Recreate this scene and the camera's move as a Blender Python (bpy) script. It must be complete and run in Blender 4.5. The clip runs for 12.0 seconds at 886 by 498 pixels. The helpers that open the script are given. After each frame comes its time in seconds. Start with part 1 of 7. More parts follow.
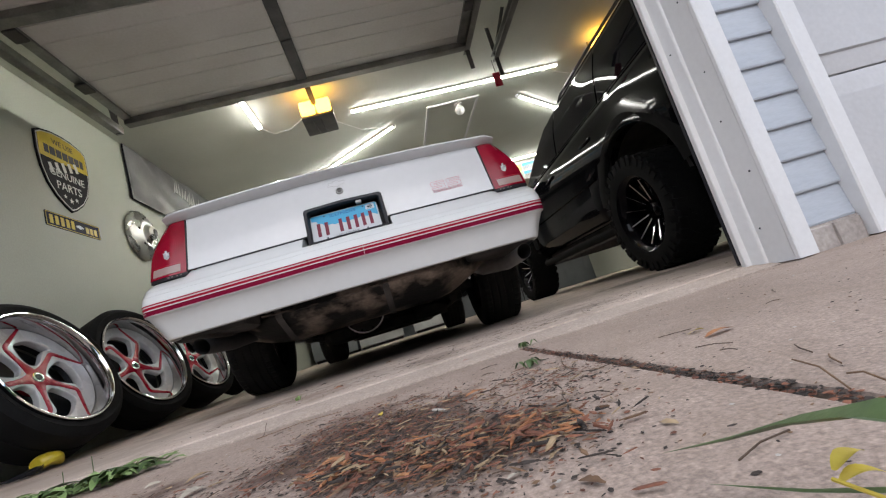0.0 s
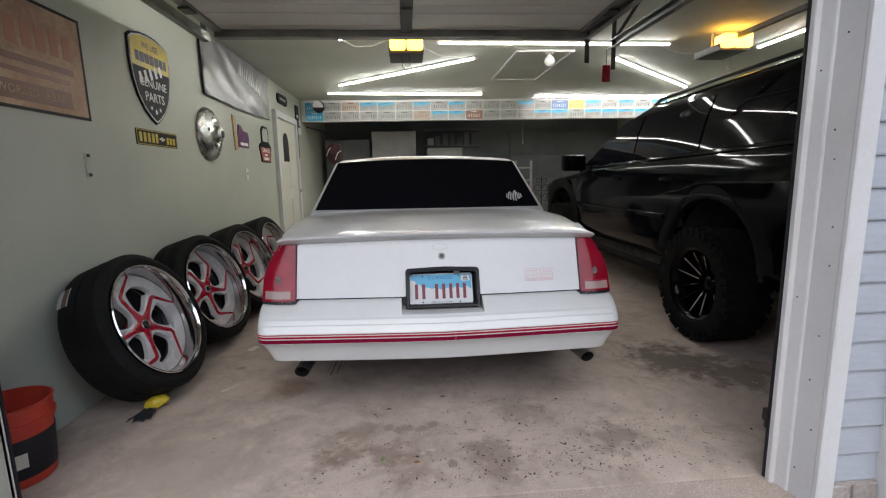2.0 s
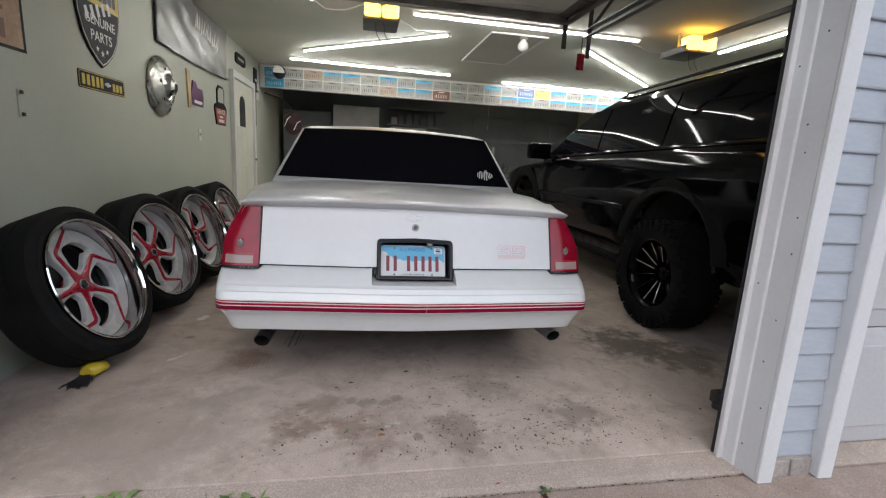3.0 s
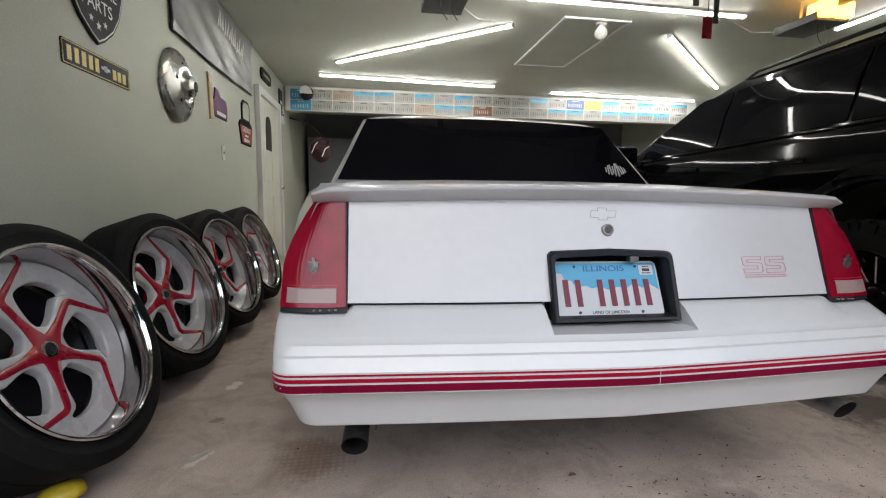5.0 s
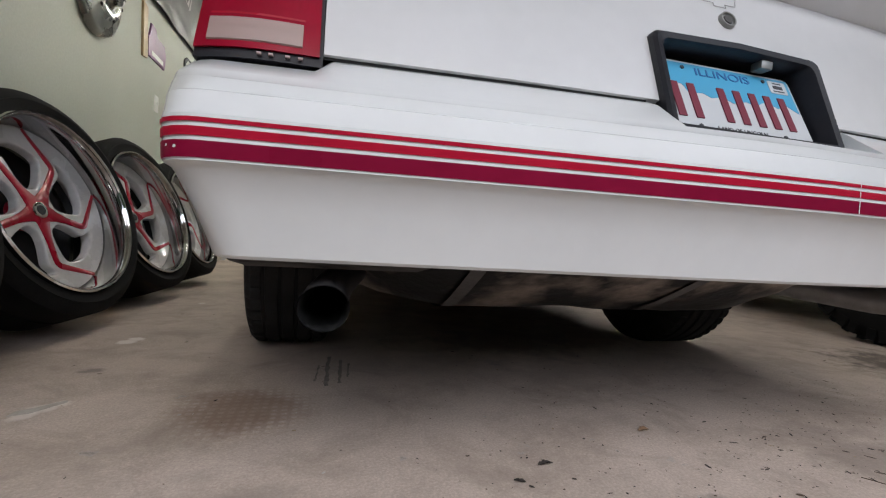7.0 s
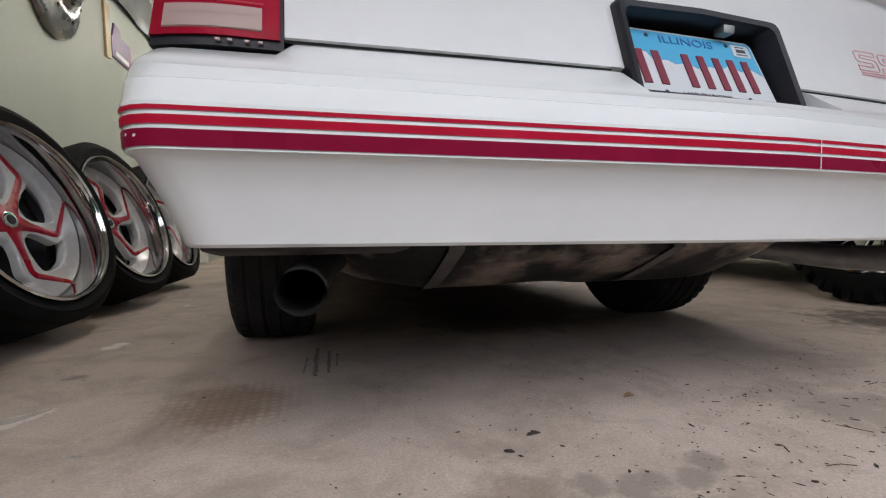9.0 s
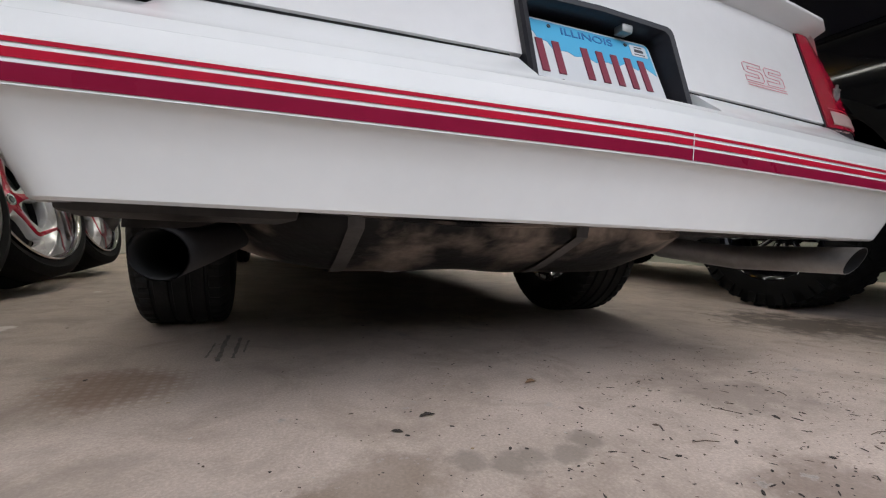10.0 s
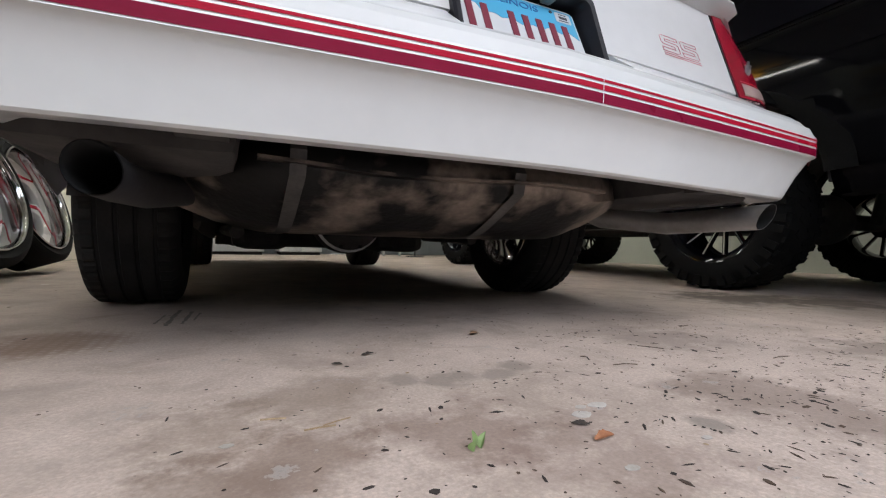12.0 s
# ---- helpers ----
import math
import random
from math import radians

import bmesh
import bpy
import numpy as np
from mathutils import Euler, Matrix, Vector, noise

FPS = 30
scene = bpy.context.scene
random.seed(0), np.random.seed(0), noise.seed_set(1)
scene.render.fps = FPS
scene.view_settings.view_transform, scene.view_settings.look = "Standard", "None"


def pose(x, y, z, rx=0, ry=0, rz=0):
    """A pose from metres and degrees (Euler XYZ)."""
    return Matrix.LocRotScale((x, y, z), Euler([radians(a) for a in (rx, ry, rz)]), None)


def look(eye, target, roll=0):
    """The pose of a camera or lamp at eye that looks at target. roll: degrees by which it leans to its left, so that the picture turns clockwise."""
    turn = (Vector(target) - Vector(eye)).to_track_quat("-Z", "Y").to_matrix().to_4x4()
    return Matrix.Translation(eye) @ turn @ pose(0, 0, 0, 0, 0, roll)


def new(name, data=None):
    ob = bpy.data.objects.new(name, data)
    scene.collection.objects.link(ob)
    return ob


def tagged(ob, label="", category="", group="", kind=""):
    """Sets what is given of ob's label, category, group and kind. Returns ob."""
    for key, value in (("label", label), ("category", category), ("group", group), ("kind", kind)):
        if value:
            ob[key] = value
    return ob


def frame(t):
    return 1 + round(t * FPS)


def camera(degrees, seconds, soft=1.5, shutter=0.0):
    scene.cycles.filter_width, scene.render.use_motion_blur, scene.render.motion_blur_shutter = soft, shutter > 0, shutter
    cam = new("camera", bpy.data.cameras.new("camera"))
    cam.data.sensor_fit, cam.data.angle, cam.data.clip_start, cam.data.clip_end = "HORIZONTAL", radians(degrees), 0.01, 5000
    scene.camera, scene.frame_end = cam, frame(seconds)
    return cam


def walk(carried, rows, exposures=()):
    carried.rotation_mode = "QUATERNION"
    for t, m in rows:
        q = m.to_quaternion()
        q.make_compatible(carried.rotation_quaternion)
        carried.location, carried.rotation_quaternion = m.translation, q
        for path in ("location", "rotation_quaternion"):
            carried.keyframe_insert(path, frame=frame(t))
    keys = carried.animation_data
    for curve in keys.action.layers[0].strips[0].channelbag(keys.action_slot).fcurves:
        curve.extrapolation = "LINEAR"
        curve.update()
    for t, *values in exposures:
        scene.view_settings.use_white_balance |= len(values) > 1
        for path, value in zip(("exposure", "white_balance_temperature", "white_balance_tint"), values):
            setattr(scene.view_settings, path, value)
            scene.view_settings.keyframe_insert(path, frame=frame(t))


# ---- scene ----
cam = camera(88.6, 12.0, soft=1.2)
EXPOSURES = [(0.0, 1.06, 6500, 10), (0.5, 1.02, 6450, 10), (1.5, 0.87, 6450, 10), (3.0, 0.85, 6450, 10), (5.0, 0.95, 6500, 10), (5.5, 0.87, 6500, 10), (6.0, 0.94, 6500, 10), (6.5, 1.06, 6520, 10), (7.0, 1.11, 6550, 10), (9.0, 1.17, 6550, 10), (10.5, 1.28, 6500, 10), (12.0, 1.42, 6450, 10)]
PATH = [
    (0, (-0.004, 0.053, 0.114), (0.252, 2.015, 0.409), -17.2),
    (0.5, (-0.184, 0.123, 0.552), (0.091, 2.044, 0.071), 4.6),
    (1, (-0.306, 0.037, 1.027), (0.013, 1.971, 0.628), 2.0),
    (1.5, (-0.278, -0.047, 1.185), (0.047, 1.915, 0.976), -2.4),
    (2, (-0.271, -0.089, 1.181), (-0.121, 1.88, 0.862), -1.3),
    (2.5, (-0.292, -0.079, 1.152), (-0.071, 1.878, 0.804), 1.1),
    (3, (-0.366, -0.039, 1.111), (-0.009, 1.892, 0.733), 3.1),
    (3.2, (-0.4, -0.007, 1.086), (-0.005, 1.917, 0.708), 6.1),
    (4.8, (-0.682, 0.775, 0.924), (-0.362, 2.738, 0.715), -0.8),
    (5, (-0.738, 0.912, 0.884), (-0.438, 2.876, 0.659), 0.4),
    (5.5, (-0.836, 1.248, 0.61), (-0.685, 3.227, 0.362), -0.1),
    (6, (-0.831, 1.388, 0.424), (-0.5, 3.36, 0.377), 3.1),
    (6.5, (-0.79, 1.398, 0.412), (-0.313, 3.34, 0.375), 2.9),
    (7, (-0.791, 1.385, 0.386), (-0.285, 3.319, 0.343), 2.9),
    (7.2, (-0.783, 1.378, 0.387), (-0.244, 3.304, 0.357), 1.6),
    (9, (-0.776, 1.377, 0.37), (-0.216, 3.294, 0.282), -0.6),
    (9.5, (-0.732, 1.37, 0.355), (-0.082, 3.258, 0.246), 1.5),
    (10, (-0.683, 1.35, 0.33), (0.07, 3.202, 0.255), 1.8),
    (10.5, (-0.683, 1.318, 0.252), (0.04, 3.181, 0.189), 2.8),
    (11, (-0.669, 1.29, 0.23), (0.157, 3.111, 0.237), 1.9),
    (11.5, (-0.648, 1.277, 0.227), (0.217, 3.08, 0.26), 0.5),
    (12, (-0.643, 1.278, 0.207), (0.222, 3.081, 0.192), 1.0),
]
walk(cam, [(t, look(eye, target, roll)) for t, eye, target, roll in PATH], exposures=EXPOSURES)

# ---- light ----
world = bpy.data.worlds.new("sky")
scene.world = world
world.use_nodes = True
_nt = world.node_tree
_sky = _nt.nodes.new("ShaderNodeTexSky")
_sky.sky_type, _sky.sun_disc = "NISHITA", False
_sky.sun_elevation, _sky.sun_rotation = radians(48), radians(185)
_nt.links.new(_sky.outputs[0], _nt.nodes["Background"].inputs[0])
_nt.nodes["Background"].inputs[1].default_value = 0.11
sun_data = bpy.data.lights.new("sun", "SUN")
sun_data.energy, sun_data.angle, sun_data.color = 1.66, radians(95), (1.0, 0.98, 0.96)
sun = new("sun", sun_data)
sun.matrix_basis = look((-0.6, -7.0, 9.3), (0.1, 1.4, 0))

TUBE_POWER = 29.5
BULB_POWER = 4.5


# ---- materials ----
def material(name, color, rough=0.6, metal=0.0, coat=0.0, spec=0.5, emit=None, power=0.0):
    m = bpy.data.materials.new(name)
    m.use_nodes = True
    b = m.node_tree.nodes["Principled BSDF"]
    b.inputs["Base Color"].default_value = (*color, 1)
    b.inputs["Roughness"].default_value = rough
    b.inputs["Metallic"].default_value = metal
    b.inputs["Coat Weight"].default_value = coat
    b.inputs["Coat Roughness"].default_value = 0.04
    b.inputs["Specular IOR Level"].default_value = spec
    if emit:
        b.inputs["Emission Color"].default_value = (*emit, 1)
        b.inputs["Emission Strength"].default_value = power
    return m


def worn(m, colors, scale=3.0, fine=60.0, bump=0.1, rough=None, detail=6.0, mix=0.5, coords="Object", contrast=(0.3, 0.7), stretch=(1, 1, 1)):
    """Two scales of colour variation, a fine relief and uneven gloss on a principled material."""
    nt, n = m.node_tree, m.node_tree.nodes
    b = n["Principled BSDF"]
    tc, mp = n.new("ShaderNodeTexCoord"), n.new("ShaderNodeMapping")
    mp.inputs["Scale"].default_value = stretch
    nt.links.new(tc.outputs[coords], mp.inputs[0])
    big, small = n.new("ShaderNodeTexNoise"), n.new("ShaderNodeTexNoise")
    big.inputs["Scale"].default_value, big.inputs["Detail"].default_value = scale, detail
    small.inputs["Scale"].default_value, small.inputs["Detail"].default_value = fine, 4
    for t in (big, small):
        nt.links.new(mp.outputs[0], t.inputs["Vector"])
    ramp = n.new("ShaderNodeValToRGB")
    ramp.color_ramp.elements[0].position, ramp.color_ramp.elements[1].position = contrast
    ramp.color_ramp.elements[0].color, ramp.color_ramp.elements[1].color = (*colors[0], 1), (*colors[1], 1)
    nt.links.new(big.outputs["Fac"], ramp.inputs[0])
    mx = n.new("ShaderNodeMix")
    mx.data_type, mx.blend_type = "RGBA", "OVERLAY"
    mx.inputs[0].default_value = mix
    nt.links.new(ramp.outputs[0], mx.inputs[6])
    nt.links.new(small.outputs["Fac"], mx.inputs[7])
    nt.links.new(mx.outputs[2], b.inputs["Base Color"])
    if bump:
        bp = n.new("ShaderNodeBump")
        bp.inputs["Strength"].default_value, bp.inputs["Distance"].default_value = bump, 0.004
        nt.links.new(small.outputs["Fac"], bp.inputs["Height"])
        nt.links.new(bp.outputs[0], b.inputs["Normal"])
    if rough:
        mr = n.new("ShaderNodeMapRange")
        mr.inputs["To Min"].default_value, mr.inputs["To Max"].default_value = rough
        nt.links.new(big.outputs["Fac"], mr.inputs[0])
        nt.links.new(mr.outputs[0], b.inputs["Roughness"])
    return m


WALL = worn(material("wall_paint", (0.44, 0.46, 0.41), 0.55), ((0.405, 0.428, 0.362), (0.460, 0.478, 0.412)), 1.6, 90, 0.06, (0.45, 0.65), mix=0.12)
CEIL = worn(material("ceiling_paint", (0.6, 0.6, 0.55), 0.8), ((0.51, 0.528, 0.462), (0.59, 0.603, 0.535)), 1.2, 120, 0.1, mix=0.12)
TRIM = worn(material("white_vinyl", (0.8, 0.8, 0.8), 0.4), ((0.60, 0.595, 0.59), (0.66, 0.66, 0.665)), 2.5, 70, 0.04, (0.35, 0.55), mix=0.12)
JAMB = worn(material("jamb_paint", (0.7, 0.69, 0.65), 0.5), ((0.60, 0.585, 0.57), (0.68, 0.67, 0.655)), 2.5, 60, 0.04, (0.4, 0.6), mix=0.1)
SIDING = worn(material("vinyl_siding", (0.5, 0.53, 0.57), 0.5), ((0.37, 0.40, 0.445), (0.425, 0.455, 0.495)), 2.0, 40, 0.12, (0.4, 0.6), mix=0.12, stretch=(1, 1, 6))
STONE = worn(material("stone_block", (0.42, 0.38, 0.33), 0.85), ((0.26, 0.225, 0.205), (0.40, 0.36, 0.33)), 9, 80, 0.5, mix=0.4)
GDOOR = worn(material("garage_door_steel", (0.55, 0.54, 0.5), 0.55), ((0.55, 0.53, 0.485), (0.66, 0.645, 0.60)), 1.8, 60, 0.08, (0.45, 0.65), mix=0.15)
GDOORW = worn(material("white_door_steel", (0.75, 0.75, 0.76), 0.45), ((0.45, 0.45, 0.46), (0.51, 0.51, 0.52)), 1.8, 60, 0.08, (0.4, 0.55), mix=0.1)
STEEL = worn(material("galvanised_steel", (0.30, 0.30, 0.29), 0.45, 0.9), ((0.20, 0.20, 0.19), (0.36, 0.36, 0.34)), 6, 80, 0.08, (0.35, 0.6), mix=0.2)
DARKSTEEL = worn(material("dark_steel", (0.07, 0.07, 0.07), 0.5, 0.5), ((0.05, 0.05, 0.05), (0.11, 0.105, 0.1)), 6, 60, 0.1, (0.4, 0.7), mix=0.2)
PAINT = worn(material("white_car_paint", (0.64, 0.64, 0.64), 0.3, 0, 0.6), ((0.535, 0.537, 0.537), (0.59, 0.592, 0.592)), 2.2, 30, 0.0, (0.28, 0.36), mix=0.05)
PLASTIC = worn(material("white_bumper_plastic", (0.63, 0.63, 0.625), 0.33, 0, 0.7), ((0.61, 0.621, 0.616), (0.66, 0.672, 0.666)), 2.6, 30, 0.0, (0.28, 0.4), mix=0.06)
BLACKPAINT = worn(material("black_car_paint", (0.003, 0.003, 0.004), 0.05, 0, 0.0, 0.15), ((0.002, 0.002, 0.003), (0.004, 0.004, 0.0055)), 3, 60, 0.0, (0.05, 0.09), mix=0.1)
BLACKGLASS = material("tinted_glass", (0.006, 0.006, 0.009), 0.03, 0, 0.0, 0.12)
CHARCOAL = worn(material("black_plastic", (0.012, 0.012, 0.015), 0.5, 0, 0, 0.3), ((0.008, 0.008, 0.011), (0.016, 0.016, 0.020)), 8, 120, 0.1, (0.35, 0.55), mix=0.15)
RUBBER = worn(material("tyre_rubber", (0.018, 0.018, 0.018), 0.85, 0, 0, 0.2), ((0.005, 0.005, 0.005), (0.013, 0.0127, 0.0125)), 7, 120, 0.2, (0.75, 0.95), mix=0.25)
TREAD = worn(material("worn_tread_rubber", (0.016, 0.016, 0.017), 0.8, 0, 0, 0.2), ((0.010, 0.010, 0.0105), (0.024, 0.0235, 0.023)), 7, 120, 0.2, (0.7, 0.9), mix=0.25)
LUGS = worn(material("black_tread_rubber", (0.008, 0.008, 0.008), 0.8, 0, 0, 0.1), ((0.005, 0.005, 0.005), (0.011, 0.0108, 0.0105)), 7, 120, 0.2, (0.75, 0.95), mix=0.25)
CHROME = worn(material("chrome", (0.8, 0.8, 0.8), 0.06, 1.0), ((0.74, 0.74, 0.74), (0.84, 0.84, 0.84)), 5, 40, 0.0, (0.04, 0.12), mix=0.05)
BARREL = worn(material("polished_rim_metal", (0.62, 0.62, 0.62), 0.05, 1.0), ((0.40, 0.395, 0.395), (0.52, 0.51, 0.51)), 5, 40, 0.0, (0.05, 0.10), mix=0.1)
RED = worn(material("red_paint", (0.36, 0.008, 0.026), 0.3, 0, 0.2, 0.4), ((0.30, 0.006, 0.021), (0.39, 0.010, 0.030)), 8, 60, 0.0, (0.2, 0.35), mix=0.1)
CRIMSON = worn(material("crimson_vinyl", (0.30, 0.008, 0.05), 0.35, 0, 0, 0.05), ((0.15, 0.004, 0.022), (0.19, 0.006, 0.03)), 8, 60, 0.0, (0.22, 0.35), mix=0.1)
SCARLET = worn(material("scarlet_vinyl", (0.52, 0.012, 0.045), 0.35, 0, 0, 0.05), ((0.29, 0.006, 0.022), (0.36, 0.009, 0.03)), 8, 60, 0.0, (0.22, 0.35), mix=0.1)
PINK = material("faded_pink_vinyl", (0.58, 0.22, 0.25), 0.4)
LENS = worn(material("red_lens", (0.24, 0.004, 0.016), 0.14, 0, 0.12, 0.3), ((0.20, 0.003, 0.014), (0.28, 0.005, 0.024)), 9, 60, 0.0, (0.10, 0.20), mix=0.1)
FOG = material("frosted_lens", (0.33, 0.235, 0.215), 0.3, 0, 0.2)
WHEELWHITE = worn(material("white_wheel_paint", (0.76, 0.73, 0.72), 0.3, 0.0, 0.6), ((0.53, 0.515, 0.51), (0.61, 0.595, 0.59)), 6, 60, 0.0, (0.2, 0.35), mix=0.1)
TANK = worn(material("dirty_metal", (0.14, 0.125, 0.11), 0.5, 0.6), ((0.010, 0.010, 0.010), (0.25, 0.205, 0.17)), 4.5, 60, 0.4, (0.35, 0.65), mix=0.45, contrast=(0.45, 0.56))
UNDER = worn(material("undercoating", (0.03, 0.03, 0.03), 0.8), ((0.017, 0.016, 0.016), (0.062, 0.056, 0.051)), 9, 60, 0.3, mix=0.3)
STRAP = worn(material("dull_strap_steel", (0.14, 0.135, 0.13), 0.55, 0.4), ((0.055, 0.053, 0.052), (0.12, 0.114, 0.108)), 14, 90, 0.2, (0.45, 0.65), mix=0.3)
EXHAUST = worn(material("exhaust_steel", (0.10, 0.10, 0.105), 0.5, 0.6), ((0.022, 0.0215, 0.023), (0.060, 0.058, 0.060)), 9, 60, 0.1, (0.45, 0.65), mix=0.2)
TAILSTEEL = worn(material("dull_pipe_steel", (0.35, 0.34, 0.33), 0.45, 0.8), ((0.22, 0.21, 0.20), (0.40, 0.39, 0.38)), 9, 60, 0.1, (0.35, 0.55), mix=0.2)
SOOT = material("soot", (0.006, 0.006, 0.006), 0.9)
PLATEWHITE = material("plate_white", (0.50, 0.52, 0.53), 0.4)
PLATEBLUE = material("plate_blue", (0.06, 0.33, 0.53), 0.4)
PLATENAVY = material("plate_navy", (0.10, 0.15, 0.30), 0.4)
PLATEYELLOW = material("plate_yellow", (0.62, 0.48, 0.12), 0.4)
PLATECREAM = material("plate_cream", (0.62, 0.56, 0.48), 0.4)
PLATEBROWN = material("plate_brown", (0.18, 0.08, 0.05), 0.5)
INK = material("black_ink", (0.03, 0.03, 0.035), 0.5)
INKRED = material("dark_red_ink", (0.15, 0.010, 0.028), 0.5)
INKBLUE = material("blue_ink", (0.02, 0.12, 0.32), 0.5)
WHITEINK = material("white_ink", (0.72, 0.72, 0.70), 0.5)
YELLOW = worn(material("yellow_enamel", (0.62, 0.47, 0.03), 0.35), ((0.52, 0.38, 0.02), (0.66, 0.50, 0.04)), 8, 60, 0.05, mix=0.15)
BLACKENAMEL = worn(material("black_enamel", (0.008, 0.008, 0.010), 0.5, 0, 0, 0.1), ((0.006, 0.006, 0.008), (0.012, 0.012, 0.015)), 8, 60, 0.0, (0.4, 0.55), mix=0.1)
TUBE = material("led_tube", (0.9, 0.9, 0.9), 0.4, emit=(1.0, 0.985, 0.93), power=TUBE_POWER)
AMBER = material("amber_lamp_cover", (0.8, 0.5, 0.1), 0.4, emit=(1.0, 0.50, 0.06), power=BULB_POWER)
# Tone darkened to carry the poor light of the space behind the beam.
DIMROOM = worn(material("dimmed_wall", (0.10, 0.105, 0.11), 0.7), ((0.13, 0.145, 0.155), (0.20, 0.215, 0.225)), 1.5, 60, 0.05, mix=0.15)
WHITEPLASTIC = material("white_plastic", (0.72, 0.72, 0.70), 0.4)
DOORPAINT = worn(material("cream_door_paint", (0.66, 0.65, 0.57), 0.4), ((0.60, 0.59, 0.51), (0.69, 0.68, 0.60)), 2, 60, 0.04, mix=0.1)


def concrete(name, dark, light, speck, speck_scale, fine_bump, stain=(0.2, 0.16, 0.13), stain_amount=0.55, places=(), weave=None):
    """Troweled or exposed concrete: cloudy tone, sand specks, blotchy stains and pores."""
    m = material(name, light, 0.75)
    nt, n = m.node_tree, m.node_tree.nodes
    b, tc = n["Principled BSDF"], n.new("ShaderNodeTexCoord")

    def tex(kind, **values):
        t = n.new(kind)
        for key, value in values.items():
            t.inputs[key].default_value = value
        nt.links.new(tc.outputs["Object"], t.inputs["Vector"])
        return t

    def ramp(source, a, c, ca, cb):
        r = n.new("ShaderNodeValToRGB")
        r.color_ramp.elements[0].position, r.color_ramp.elements[1].position = a, c
        r.color_ramp.elements[0].color, r.color_ramp.elements[1].color = (*ca, 1), (*cb, 1)
        nt.links.new(source, r.inputs[0])
        return r.outputs[0]

    def mixed(fac, a, c, mode="MIX"):
        x = n.new("ShaderNodeMix")
        x.data_type, x.blend_type = "RGBA", mode
        for source, socket in ((fac, 0), (a, 6), (c, 7)):
            if isinstance(source, (int, float)):
                x.inputs[socket].default_value = source
            elif isinstance(source, tuple):
                x.inputs[socket].default_value = (*source, 1)
            else:
                nt.links.new(source, x.inputs[socket])
        return x.outputs[2]

    cloud = tex("ShaderNodeTexNoise", Scale=1.7, Detail=8, Roughness=0.65)
    grain = tex("ShaderNodeTexNoise", Scale=speck_scale, Detail=5, Roughness=0.7)
    cells = tex("ShaderNodeTexVoronoi", Scale=speck_scale * 0.9)
    blotch = tex("ShaderNodeTexNoise", Scale=1.8, Detail=9, Roughness=0.75)
    base = ramp(cloud.outputs["Fac"], 0.3, 0.7, dark, light)
    base = mixed(speck, base, ramp(grain.outputs["Fac"], 0.35, 0.66, (0.18, 0.17, 0.16), (0.85, 0.83, 0.8)), "OVERLAY")
    base = mixed(speck * 0.7, base, ramp(cells.outputs["Distance"], 0.05, 0.5, (0.75, 0.73, 0.7), (0.35, 0.34, 0.33)), "OVERLAY")
    spots = ramp(blotch.outputs["Fac"], 0.51, 0.76, (0, 0, 0), (stain_amount, stain_amount, stain_amount))
    base = mixed(spots, base, stain)
    grime = tex("ShaderNodeTexNoise", Scale=5.5, Detail=10, Roughness=0.72, Distortion=0.6)
    base = mixed(ramp(grime.outputs["Fac"], 0.47, 0.70, (0, 0, 0), (0.6, 0.6, 0.6)), base, stain)
    dust = tex("ShaderNodeTexNoise", Scale=13.0, Detail=8, Roughness=0.7)
    base = mixed(ramp(dust.outputs["Fac"], 0.58, 0.78, (0, 0, 0), (0.4, 0.4, 0.4)), base, tuple(min(1.0, c * 1.2) for c in light))
    ragged = tex("ShaderNodeTexNoise", Scale=9.0, Detail=7, Roughness=0.7)
    for x, y, r, tone, amount in places:
        away = n.new("ShaderNodeVectorMath")
        away.operation = "DISTANCE"
        nt.links.new(tc.outputs["Object"], away.inputs[0])
        away.inputs[1].default_value = (x, y, 0)
        near = n.new("ShaderNodeMapRange")
        near.inputs["From Min"].default_value, near.inputs["From Max"].default_value = 0.0, r
        near.inputs["To Min"].default_value, near.inputs["To Max"].default_value = 0.5, 0.0
        nt.links.new(away.outputs["Value"], near.inputs[0])
        both = n.new("ShaderNodeMath")
        both.operation = "MULTIPLY_ADD"
        both.inputs[1].default_value = 1.0
        nt.links.new(near.outputs[0], both.inputs[0])
        nt.links.new(ragged.outputs["Fac"], both.inputs[2])
        a = amount * (0.8 if r > 0.08 else 1.0)
        base = mixed(ramp(both.outputs[0], 0.67 if r > 0.08 else 0.64, 0.86 if r > 0.08 else 0.8, (0, 0, 0), (a, a, a)), base, tone)
    if weave:
        x, y, r, tone, amount = weave
        bands = []
        for way in ("X", "Y"):
            wave = tex("ShaderNodeTexWave", Scale=15.0, Distortion=1.2, Detail=2)
            wave.bands_direction = way
            bands.append(ramp(wave.outputs["Fac"], 0.35, 0.75, (0, 0, 0), (1, 1, 1)))
        away = n.new("ShaderNodeVectorMath")
        away.operation = "DISTANCE"
        nt.links.new(tc.outputs["Object"], away.inputs[0])
        away.inputs[1].default_value = (x, y, 0)
        near = n.new("ShaderNodeMapRange")
        near.inputs["From Min"].default_value, near.inputs["From Max"].default_value = r * 0.55, r
        near.inputs["To Min"].default_value, near.inputs["To Max"].default_value = amount, 0.0
        nt.links.new(away.outputs["Value"], near.inputs[0])
        net = mixed(1.0, bands[0], bands[1], "LIGHTEN")
        base = mixed(mixed(1.0, net, near.outputs[0], "MULTIPLY"), base, tone)
    nt.links.new(base, b.inputs["Base Color"])
    bp = n.new("ShaderNodeBump")
